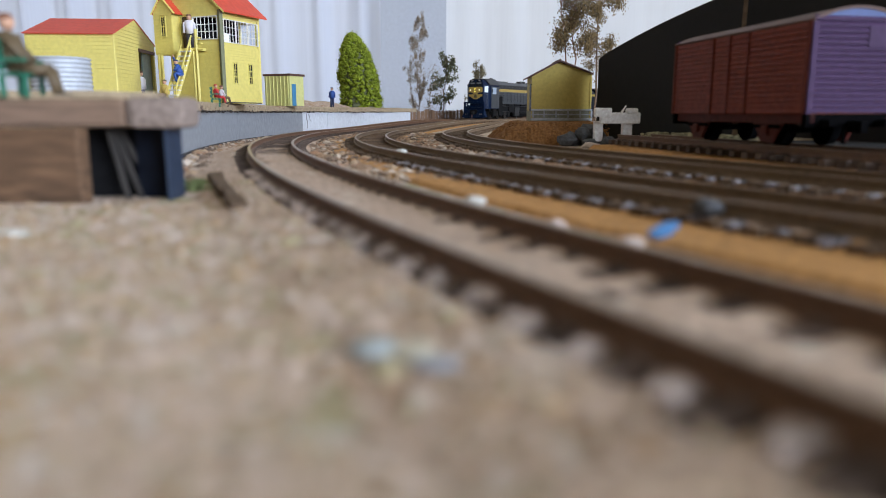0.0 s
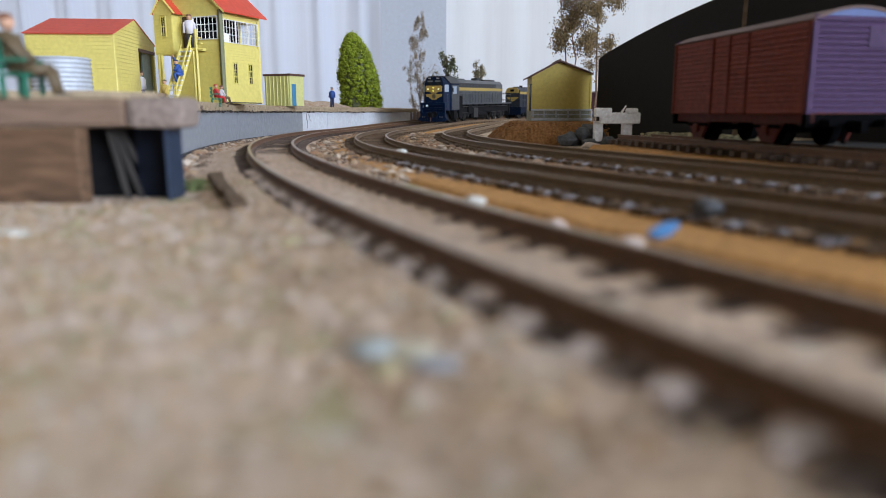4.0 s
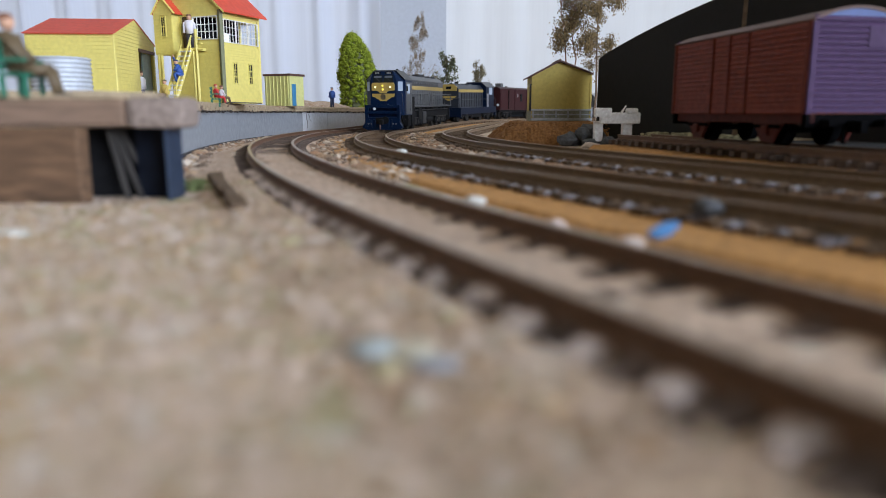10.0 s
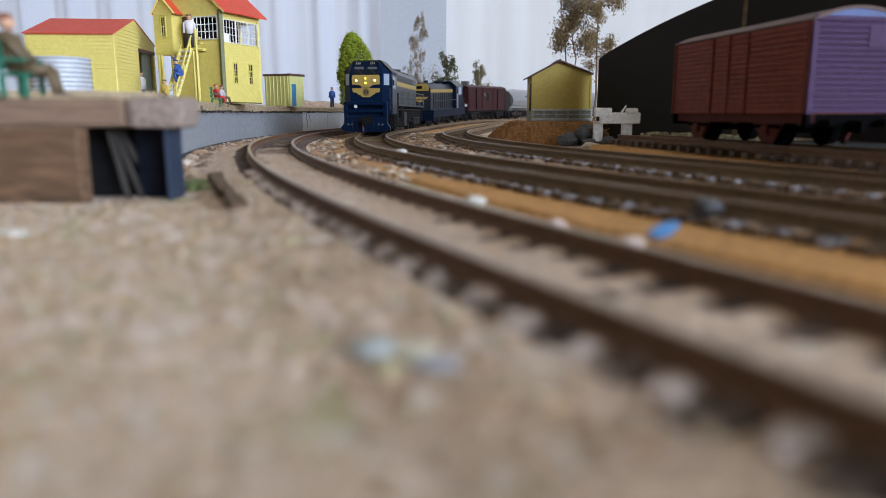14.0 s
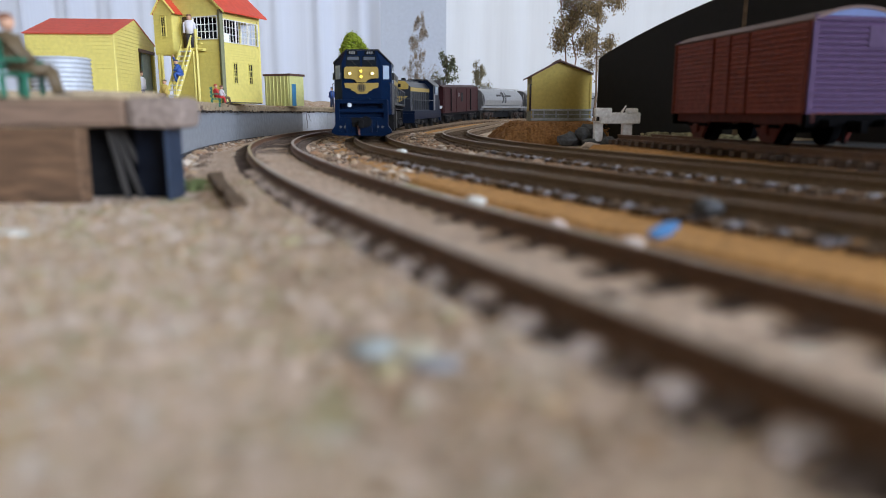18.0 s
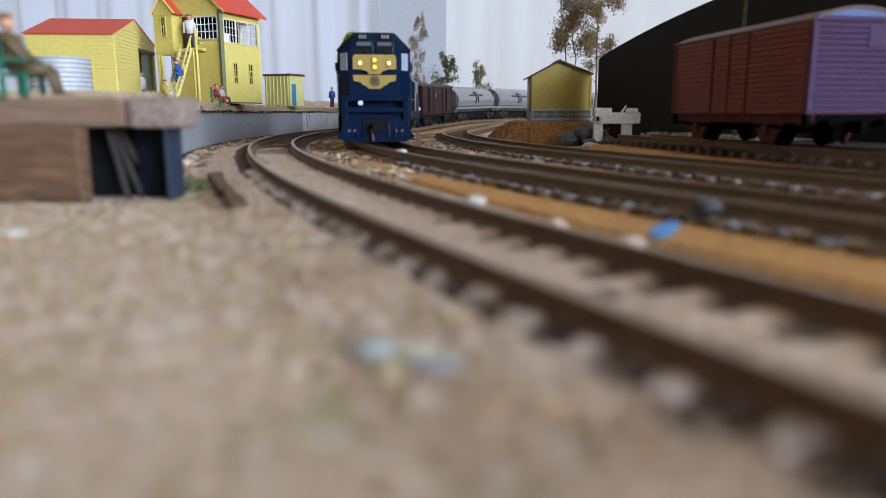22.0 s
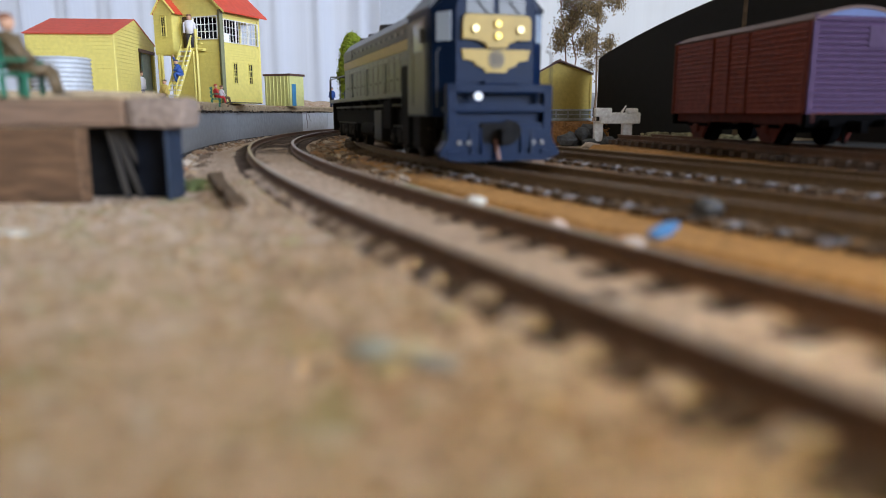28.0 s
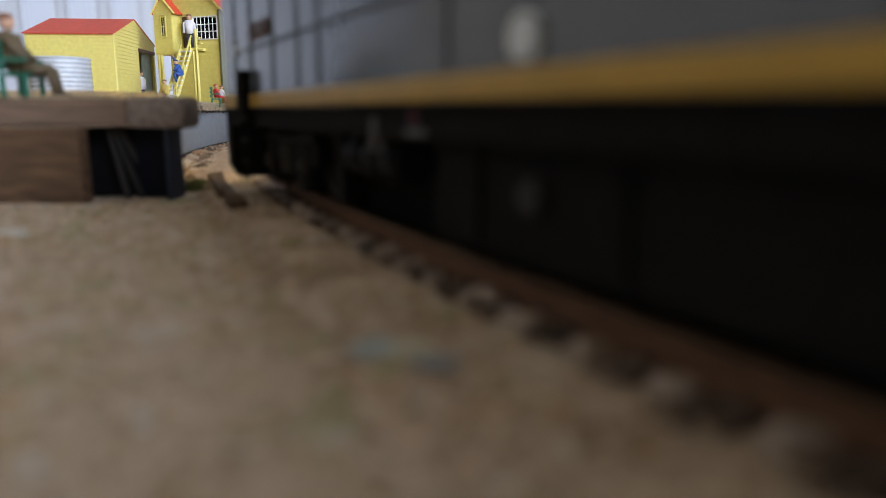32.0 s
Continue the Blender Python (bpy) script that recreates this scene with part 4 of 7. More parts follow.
# ---- mound, hut, buffer stop, black board ----
def make_mound():
    bm = bmesh.new()
    nx, ny = 44, 26
    rows = []
    for i in range(nx + 1):
        row = []
        for j in range(ny + 1):
            x = 29.0 + 67.0 * i / nx
            y = 397 + 89 * j / ny
            e = min(1.0, i / 13, (nx - i) / 5, j / 5.5, (ny - j) / 4)
            e = math.sin(e * math.pi / 2) ** 0.8
            z = 12.9 * e + (1.9 * noise.noise((x * 0.35, y * 0.35, 0)) + 1.1 * noise.noise((x * 0.9, y * 0.9, 5))) * (1 if e < 0.99 else 0.25)
            row.append(bm.verts.new((x + 1.3 * noise.noise((x, y, 9)), y + 1.3 * noise.noise((y, x, 2)), z if e > 0 else -1.0)))
        rows.append(row)
    for a, c in zip(rows, rows[1:]):
        for k in range(ny):
            bm.faces.new((a[k], c[k], c[k + 1], a[k + 1]))
    ob = solo("earth_mound", bm, EARTH, "steep dark red-brown earth bank under the hut", "earth bank", at=(63, 440, 0))
    ob.data.materials.append(SANDY_TOP)
    for p in ob.data.polygons:
        if p.normal.z > 0.8 and p.center.z > 0.0118:
            p.material_index = 1


make_mound()


def make_hut():
    b = thing("goods_hut", 55.3, 450, 13.0, label="mustard yellow trackside hut with brown gable roof on grey base", category="hut")
    W, D, P, T = 37.4, 28.0, 16.9, 36.2
    zl, zr = 27.3, 28.6
    part("base", box(0.2, W - 0.2, 0.4, D - 0.4, 0, 6.2, 0.2), BASE_DULL, b, "dull grey-green base wall")
    for z0, z1, o in ((6.2, 7.4, -1.0), (3.6, 4.4, -0.9), (0.2, 1.8, -1.4)):
        part("base_beam", box(-0.4, W + 0.4, o, -0.05, z0, z1, 0.2), CONCRETE, b, "pale grey horizontal beam")
    for x in (1, 8, 15.5, 23, 30.5, 37.5):
        part("base_post", box(x - 0.5, x + 0.5, -0.8, -0.05, 2.2, 6), CONCRETE, b)
    part("wall", prism([(0.3, 6.25), (W - 0.3, 6.25), (W - 0.3, zr), (P, T - 0.4), (0.3, zl)], "y", 0.6, D - 0.6), YELLOW_HUT, b, "plain mustard yellow walls")
    for x in (0.2, W - 0.9):
        part("corner_trim", box(x - 0.3, x + 0.8, 0.1, 1.0, 0, zl - 0.3), YELLOW_HUT, b)
    part("doorway", box(0.05, 0.32, 5, 13, 6.3, 23), WINDOW_DARK, b, "dark side doorway")
    for a, c in (((-2.2, 26.0), (P, T)), ((W + 0.3, 28.2), (P, T))):
        part("roof", prism([a, c, (c[0], c[1] + 0.9), (a[0], a[1] + 0.9)], "y", -1.8, D + 2), ROOF_BROWN, b, "thin dark brown roof sheet")
    part("ridge_cap", tube((P, -1.9, T + 0.9), (P, D + 2.1, T + 0.9), 0.6, sides=6), ROOF_BROWN, b)


make_hut()


def make_buffer_stop():
    b = thing("buffer_stop", 92, 384, 3.0, label="whitewashed chipped timber buffer stop at the siding end", category="buffer stop")
    part("post", box(-11.2, -6.6, -2, 2, 0, 10.6, 0.4), BUFFER_WHITE, b)
    part("post", box(3.8, 9.0, -2, 2, 0, 10.6, 0.4), BUFFER_WHITE, b)
    part("beam", box(-9, 12.4, -5.0, -1.9, 9.4, 15.2, 0.8), BUFFER_WHITE, b, "chipped white cross beam")
    part("beam_end", box(-12, -3.0, -5.6, -1.6, 13.0, 17.6, 0.8), BUFFER_WHITE, b)
    part("buffer", box(4.6, 10.6, -6.4, -2, 14.6, 17.4, 0.8), BUFFER_WHITE, b)
    part("spike", tube((2.5, -3, 15), (4.8, -3, 18.8), 0.6, 0.3, 6), BUFFER_WHITE, b)


make_buffer_stop()


def make_black_board():
    """A tall black sheet, curved along its top, that stands behind the siding."""
    bm = bmesh.new()
    front, back = [], []
    for i in range(41):
        k = i / 40
        x = 94 + 84 * k
        y = 440 - 200 * k
        top = 50.5 + 64 * k - 36 * k * k
        for lst, o in ((front, 0), (back, 5)):
            lst.append((bm.verts.new((x + o, y + o * 0.4, -1)), bm.verts.new((x + o, y + o * 0.4, top - (1 if o == 0 and i == 0 else 0)))))
    for i in range(40):
        f0, f1, b0, b1 = front[i], front[i + 1], back[i], back[i + 1]
        bm.faces.new((f0[0], f1[0], f1[1], f0[1])), bm.faces.new((b0[0], b0[1], b1[1], b1[0]))
        bm.faces.new((f0[1], f1[1], b1[1], b0[1])), bm.faces.new((f0[0], b0[0], b1[0], f1[0]))
    bm.faces.new((front[0][0], front[0][1], back[0][1], back[0][0]))
    bm.faces.new((front[-1][0], back[-1][0], back[-1][1], front[-1][1]))
    return solo("black_screen", bm, BLACK_BOARD, "large matt black curved screen behind the siding", "screen", at=(150, 350, -1))


make_black_board()


def make_bank():
    """Low gravel bank between the siding and the black screen."""
    bm = bmesh.new()
    rows = []
    for d in range(-60, 70, 8):
        row = []
        for o, z in ((17, -1), (20.5, 4.6), (26, 7.0), (60, 7.2), (100, 5.0), (101, -1)):
            x, y = siding(d, o)
            row.append(bm.verts.new((x, y, z + (0.6 * noise.noise((x * 0.2, y * 0.2, 0)) if z > 0 else 0))))
        rows.append(row)
    for a, b in zip(rows, rows[1:]):
        for k in range(5):
            bm.faces.new((a[k], b[k], b[k + 1], a[k + 1]))
    bm.faces.new(rows[0]), bm.faces.new(rows[-1][::-1])
    solo("gravel_bank", bm, SANDY_TOP, "low gravel bank behind the siding", kind="structure")


make_bank()


def make_ground_blackout():
    """A low matt black board at the screen's foot, behind the van, added as darkness."""
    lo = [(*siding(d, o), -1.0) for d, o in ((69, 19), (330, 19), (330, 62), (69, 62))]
    solo("screen_foot", bm_hexa(lo, 8.0), BLACK_BOARD, "matt black board added to darken the ground along the screen", "board")


make_ground_blackout()


# ---- rolling stock: each is built along +y, rail top at z = 0 ----
def wheel_mesh(r, name):
    bm = bmesh.new()
    bm_tube(bm, (-1.3, 0, 0), (1.3, 0, 0), r, sides=20)
    bm_tube(bm, (-1.9, 0, 0), (-1.2, 0, 0), r * 1.1, sides=20)
    for k in range(4):
        a = k * math.pi / 2
        bm_tube(bm, (1.3, 0.55 * r * math.cos(a), 0.55 * r * math.sin(a)), (1.55, 0.55 * r * math.cos(a), 0.55 * r * math.sin(a)), r * 0.16, sides=8)
    me = finish(bm, name)
    me.materials.append(STEEL)
    return me


WHEEL_LOCO = wheel_mesh(5.6, "wheel")
WHEEL_WAGON = wheel_mesh(4.8, "wheel")
WHEEL_VAN = wheel_mesh(4.8, "wheel")
WHEEL_VAN.materials[0] = VAN_BLACK
WHEELS = []


def make_bogie(v, y, axles, base, r, frame_mat, wheel_me, half=8.2, side=13.5):
    ln = base / 2 + r
    b = part("bogie", box(-side, side, y - 2.5, y + 2.5, r * 0.9, r * 1.5), frame_mat, v, "black bogie")
    for sx in (-1, 1):
        bm = bmesh.new()
        low, mid, top = r * 0.7, r * 1.05, r * 1.6
        pts = [(y - ln, mid), (y - ln, top), (y + ln, top), (y + ln, mid)]
        for k in range(len(axles) - 1, 0, -1):
            c, w = y + (axles[k] + axles[k - 1]) / 2, (axles[k] - axles[k - 1]) * 0.28
            pts += [(c + w, mid), (c + w * 0.6, low), (c - w * 0.6, low), (c - w, mid)]
        bm_prism(bm, pts, "x", sx * side - 0.8, sx * side + 0.8)
        part("side_frame", bm, frame_mat, b, "cast side frame")
        for a in axles:
            bm = box(sx * side - 1.3, sx * side + 1.3, y + a - 2.0, y + a + 2.0, r * 0.5, r * 1.7, 0.4)
            part("axle_box", bm, frame_mat, b)
            part("bearing_cap", tube((sx * (side + 1.2), y + a, r), (sx * (side + 2.0), y + a, r), 1.4, 1.1, 10), STEEL, b)
        for k in range(len(axles) - 1):
            c = y + (axles[k] + axles[k + 1]) / 2
            for d in (-1.3, 1.3):
                part("spring", tube((sx * (side + 0.9), c + d, r * 0.75), (sx * (side + 0.9), c + d, r * 1.5), 0.85, sides=8), STEEL, b)
        part("brake_pipe", tube((sx * (side + 1.0), y - ln, r * 1.72), (sx * (side + 1.0), y + ln, r * 1.72), 0.35, sides=6), STEEL, b)
    for a in axles:
        for sx in (-1, 1):
            w = share("wheel", wheel_me, b, at_mm(sx * half, (y + a) * SHAPE[0][1][1], r, 0 if sx > 0 else 180))
            WHEELS.append((w, v, sx * half, (y + a) * SHAPE[0][1][1], r, sx))
    return b


def rail_bars(v, pts, r, mat, name="handrail"):
    bm = bmesh.new()
    for a, c in zip(pts, pts[1:]):
        bm_tube(bm, a, c, r, sides=6)
    return part(name, bm, mat, v)


def hull(v, name, section, y0, y1, mat, label=""):
    return part(name, prism(section, "y", y0, y1), mat, v, label)


def make_lead_loco():
    """Blue and gold hood diesel with a full-width chamfered cab in front (y = 106)."""
    v = thing("diesel_locomotive", 0, 0, 0, label="blue and gold hood diesel locomotive with lit headlamps", category="locomotive", group="locomotives of the train")
    F = 104.0
    # frame and walkway
    W = 20.6                         # the walkway's top
    part("frame", box(-13.0, 13.0, -107, 92, 9.5, W - 1.4, 0.3), FRAME_BLACK, v)
    part("walkway", box(-16.4, 16.4, -110, 84, W - 1.5, W, 0.2), LOCO_GREY, v, "grey walkway edge")
    part("fuel_tank", box(-12, 12, -22, 22, 3.6, 10.6, 1.2), FRAME_BLACK, v)
    part("underframe", box(-6.5, 6.5, -92, 88, 2.2, 10.6), FRAME_BLACK, v)
    for s in (-1, 1):
        part("air_tank", tube((s * 13.2, -20, 7.5), (s * 13.2, 8, 7.5), 2.6, sides=12), FRAME_BLACK, v)
        part("tank_box", box(s * 13.5 - 2, s * 13.5 + 2, 10, 24, 3.8, 15, 0.4), LOCO_DARK, v, "dark grey tank box")
        part("battery_box", box(s * 13.8 - 1.6, s * 13.8 + 1.6, 27, 40, 8.5, W - 2, 0.3), FRAME_BLACK, v)
        part("pipe", tube((s * 14.6, -95, 16.6), (s * 14.6, 70, 16.6), 0.45, sides=6), LOCO_DARK, v)
        for i in range(9):
            part("frame_bracket", prism([(s * 13.0, W - 1.6), (s * 16.2, W - 1.6), (s * 13.0, 15.0)], "y", -96 + i * 20, -95.2 + i * 20), FRAME_BLACK, v)
    # long hood
    hood = [(-11.2, W), (11.2, W), (11.2, 43.4), (8.0, 47.0), (-8.0, 47.0), (-11.2, 43.4)]
    hull(v, "hood", hood, -88, 72, LOCO_GREY, "grey-sided long hood")
    for s in (-1, 1):
        x = s * 11.3
        part("gold_band", box(x - 0.25, x + 0.25, -88, 72, 34.8, 38.2), LOCO_GOLD, v, "gold stripe")
        part("upper_band", box(x - 0.2, x + 0.2, -88, 72, 38.4, 43.0), LOCO_DARK, v, "dark upper side")
        for i in range(15):
            y = -80 + i * 10
            part("hood_door", box(x - 0.3, x + 0.3, y, y + 9.3, W + 0.8, 33.8, 0.15), LOCO_GREY, v)
            part("door_latch", box(x - 0.6, x + 0.6, y + 4.0, y + 5.2, 25.2, 26.0), LOCO_DARK, v)
            part("upper_hinge", box(x - 0.45, x + 0.45, y + 1.5, y + 5.5, 40.4, 41.4), LOCO_GREY, v)
        part("radiator_grille", box(x - 0.55, x + 0.55, -86, -62, 38.6, 42.8), HOPPER_DARK, v)
        part("side_grille", box(x - 0.6, x + 0.6, 50, 64, W + 3.0, 33.4), LOCO_DARK, v, "dark side grille")
        for i in range(5):
            part("grille_slat", box(x - 0.8, x + 0.8, 50.4, 63.6, W + 4.0 + i * 1.9, W + 4.5 + i * 1.9), LOCO_GREY, v)
        pts = [(s * 16.0, -109 + 36 * i, W + 10.5) for i in range(6)]
        rail_bars(v, pts, 0.28, LOCO_GREY)
        for i in range(6):
            part("stanchion", tube((s * 16.0, -109 + 36 * i, W), (s * 16.0, -109 + 36 * i, W + 10.5), 0.28, sides=6), LOCO_GREY, v)
    for y in (-70, -48, -22):
        part("roof_fan", tube((0, y, 46.8), (0, y, 50.2 if y == -22 else 49.0), 6.6, 6.2, 20), LOCO_DARK, v, "round roof fan")
    part("end_sheet", box(-14.6, 14.6, -109.6, -107.2, 5.0, W - 1.6, 0.3), FRAME_BLACK, v)
    part("exhaust", box(-2, 2, 20, 32, 46.8, 48.8, 0.4), HOPPER_DARK, v)
    part("roof_box", box(-5, 5, 36, 58, 46.8, 48.4, 0.5), LOCO_GREY, v)
    # cab and nose: full width, chamfered roof
    cab = [(-16.6, 13.0), (16.6, 13.0), (16.6, 42.0), (9.0, 49.2), (-9.0, 49.2), (-16.6, 42.0)]
    hull(v, "cab", cab, 72, F - 8, LOCO_BLUE, "dark blue full-width cab")
    bm = bmesh.new()                 # the front is bevelled at both corners
    for z in (13.0, 41.5):
        for px, py in ((-16.2, F - 8.05), (16.2, F - 8.05), (16.2, F - 6.5), (11.2, F), (-11.2, F), (-16.2, F - 6.5)):
            bm.verts.new((px, py, z))
    for px in (-8.7, 8.7):
        bm.verts.new((px, F - 8.05, 48.7)), bm.verts.new((px, F, 48.7))
    bmesh.ops.convex_hull(bm, input=bm.verts)
    part("cab_front", bm, LOCO_BLUE, v, "dark blue front with bevelled corners")
    part("cab_roof", prism([(-16.9, 41.8), (-9.1, 49.25), (9.1, 49.25), (16.9, 41.8), (16.9, 42.5), (9.3, 50.0), (-9.3, 50.0), (-16.9, 42.5)], "y", 70, F - 6.5), LOCO_DARK, v, "dark cab roof sheet")
    part("horn", tube((-4, 66, 50.6), (-4, 74, 50.8), 0.7, 1.2, 8), LOCO_DARK, v)
    part("horn_post", box(-4.6, -3.4, 67, 68, 47, 50.4), LOCO_DARK, v)
    for s in (-1, 1):
        x = s * 16.7
        part("cab_grey_side", box(x - 0.12, x + 0.12, 72, F - 11, 13.6, 40.2), LOCO_GREY, v, "grey cab side")
        part("side_window", box(x - 0.3, x + 0.3, 80, 90, 31, 39, 0.15), GLASS_SIDE, v, "side window with a pale reflection in its colour")
        part("side_door", box(x - 0.3, x + 0.3, 73.5, 79, 16, 38, 0.15), LOCO_GREY, v)
        part("cab_step", box(s * 15.2 - 2, s * 15.2 + 2, 80, 88, 4, 13), FRAME_BLACK, v)
        part("door_recess", box(s * 14.0 - 2.6, s * 14.0 + 2.6, 62, 71.8, 5, 28.5, 0.3), FRAME_BLACK, v, "black step well")
        part("mirror", box(s * 17.4 - 0.6, s * 17.4 + 0.6, 91, 92, 33, 37, 0.2), LOCO_DARK, v)
    G = F + 0.25
    # front: number boards, windscreens, gold panel, wing, lamps
    for s in (-1, 1):
        part("number_board", box(s * 5.0 - 3.0, s * 5.0 + 3.0, F - 0.2, G + 0.2, 46.4, 48.6, 0.15), WINDOW_DARK, v, "dark number board")
        part("wiper", tube((s * 4.6 - 2, G + 0.3, 40.2), (s * 4.6 + 1.4, G + 0.35, 43.6), 0.16, sides=5), LETTER_BLACK, v)
        for k in range(3):
            part("number_bar", box(s * 5.0 - 1.6 + k * 1.25, s * 5.0 - 0.8 + k * 1.25, G + 0.2, G + 0.35, 46.8, 48.2), HOPPER_GREY, v)
        part("windscreen", box(s * 4.6 - 4.0, s * 4.6 + 4.0, F - 0.2, G, 39.9, 45.8, 0.15), GLASS_DARK, v, "dark windscreen")
        part("visor", box(s * 4.6 - 3.2, s * 4.6 + 3.2, G, G + 0.2, 43.6, 45.2), VISOR, v, "grey sun visor")
        bm = box(-2.5, 2.5, -0.15, 0.15, 33.0, 40.6, 0.1)
        bm.transform(Matrix.Translation((s * 13.8, F - 3.1, 0)) @ Matrix.Rotation(-s * math.atan2(6.5, 5.0), 4, "Z"))
        part("corner_window", bm, GLASS_SIDE, v, "corner window with a pale reflection in its colour")
    nose = [(-10.2, 33.4), (-6.0, 33.2), (-3.6, 32.4), (-2.8, 31.2), (2.8, 31.2), (3.6, 32.4), (6.0, 33.2), (10.2, 33.4), (10.2, 38.4), (9.4, 39.7), (-9.4, 39.7), (-10.2, 38.4)]
    part("gold_panel", prism([(0.95 * x, z) for x, z in nose], "y", F - 0.1, F + 1.6), LOCO_GOLD, v, "gold headlamp panel")
    wing = [(-10.4, 30.8), (10.4, 30.8), (9.8, 28.2), (6.6, 27.6), (6.0, 26.6), (4.0, 26.0), (3.0, 24.8), (-3.0, 24.8), (-4.0, 26.0), (-6.0, 26.6), (-6.6, 27.6), (-9.8, 28.2)]
    part("gold_wing", prism([(0.95 * x, z) for x, z in wing], "y", F - 0.1, F + 0.7), LOCO_GOLD, v, "gold winged emblem")
    part("emblem", tube((0, F + 0.6, 28.2), (0, F + 0.95, 28.2), 2.5, sides=18), EMBLEM, v, "dark round emblem")
    for k in range(3):
        part("emblem_bar", box(-1.4 + k * 1.1, -0.9 + k * 1.1, F + 0.95, F + 1.1, 26.8, 29.6), LETTER_BLACK, v)
    for x, z, m, r in ((-6.4, 36.0, LAMP_WHITE, 0.8), (6.4, 36.0, LAMP_WHITE, 0.8), (0, 37.3, LAMP_YELLOW, 0.75), (0, 34.2, LAMP_YELLOW, 0.8)):
        rim = part("lamp_rim", tube((x, F + 1.5, z), (x, F + 2.3, z), r + 0.4, sides=16), LOCO_GOLD, v)
        part("lamp", tube((x, F + 1.6, z), (x, F + 2.5, z), r, sides=16), m, rim, "lit headlamp")
    # pilot: platform, sheet, rails, buffers, plough
    P = F - 2.0
    part("pilot_deck", box(-14.8, 14.8, F - 2, P + 7, 14.2, 15.6, 0.3), LOCO_BLUE, v)
    part("pilot_sheet", box(-14.2, 14.2, P + 2.5, P + 4.5, 3.0, 14.2, 0.4), LOCO_BLUE, v)
    part("buffer_beam", box(-15.2, 15.2, P + 4.2, P + 6.6, 7.0, 11.5, 0.5), LOCO_BLUE, v)
    part("plough", prism([(-13.0, 1.2), (13.0, 1.2), (17.2, 2.8), (17.2, 4.0), (15.2, 6.8), (14.6, 10.0), (-14.6, 10.0), (-15.2, 6.8), (-17.2, 4.0), (-17.2, 2.8)], "y", P + 2, P + 7.4), LOCO_BLUE, v)
    for s in (-1, 1):
        part("pilot_post", box(s * 13.8 - 1.3, s * 13.8 + 1.3, P + 4, P + 7, 6, 21.4, 0.3), LOCO_BLUE, v)
        for dx in (-1.3, 1.3):
            part("hose_end", tube((s * 10.6 + dx, P + 7, 6.2), (s * 10.6 + dx, P + 8.0, 6.2), 0.7, sides=10), HOPPER_DARK, v)
        for x in (6.0, 9.0):
            part("hose", tube((s * x, P + 7, 10), (s * x * 0.95, P + 8, 3.4), 0.5, sides=6), LOCO_BLUE, v)
        part("step", box(s * 13.5 - 1.8, s * 13.5 + 1.8, P + 6, P + 8, 3.2, 4.2), LOCO_BLUE, v)
        rail_bars(v, [(s * 16.6, P + 2, 15.5), (s * 16.6, P + 2, 30), (s * 15.4, F - 1, 31)], 0.2, LOCO_GREY)
    part("top_beam", box(-14.8, 14.8, P + 4.6, P + 7.0, 19.2, 21.6, 0.4), LOCO_BLUE, v, "blue top beam of the pilot")
    part("beam_step", box(-5, 5, P + 3.0, P + 7.4, 21.4, 22.4, 0.3), LOCO_BLUE, v)
    part("mid_beam", box(-14.6, 14.6, P + 5.0, P + 6.8, 14.8, 16.4, 0.3), LOCO_BLUE, v)
    part("front_plate", box(-13.8, 13.8, P + 0.2, P + 1.0, 15.4, 21.2), LOCO_BLUE, v)
    part("marker_lamp", tube((6.6, P + 6.6, 18.4), (6.6, P + 7.6, 18.4), 1.15, sides=14), MARKER_WHITE, v, "white marker lamp")
    part("coupler", box(-1.5, 1.5, P + 6, P + 12, 5.6, 9.8, 0.6), FRAME_BLACK, v, "automatic coupler")
    part("coupler_pocket", tube((-2.6, P + 6, 9.0), (-2.6, P + 7.6, 9.0), 3.2, sides=14), FRAME_BLACK, v, "black drawgear opening")
    part("coupler_pocket", box(-1, 6, P + 5, P + 7.5, 5.8, 11.4, 0.6), FRAME_BLACK, v)
    part("air_hose", tube((1.8, P + 8, 7), (1.2, P + 9.4, 1.6), 0.6, sides=8), HOSE_PINK, v, "pinkish brown air hose")
    for y in (62, -62):
        make_bogie(v, y, (-21, 0, 21), 42, 5.6, FRAME_BLACK, WHEEL_LOCO)
    rail_bars(v, [(s * 15.6, -109, W) if k == 0 else (s * 15.6, -109, W + 12) for s in (-1, 1) for k in ((0, 1) if s < 0 else (1, 0))], 0.35, LOCO_DARK, "end_rail")
    return v


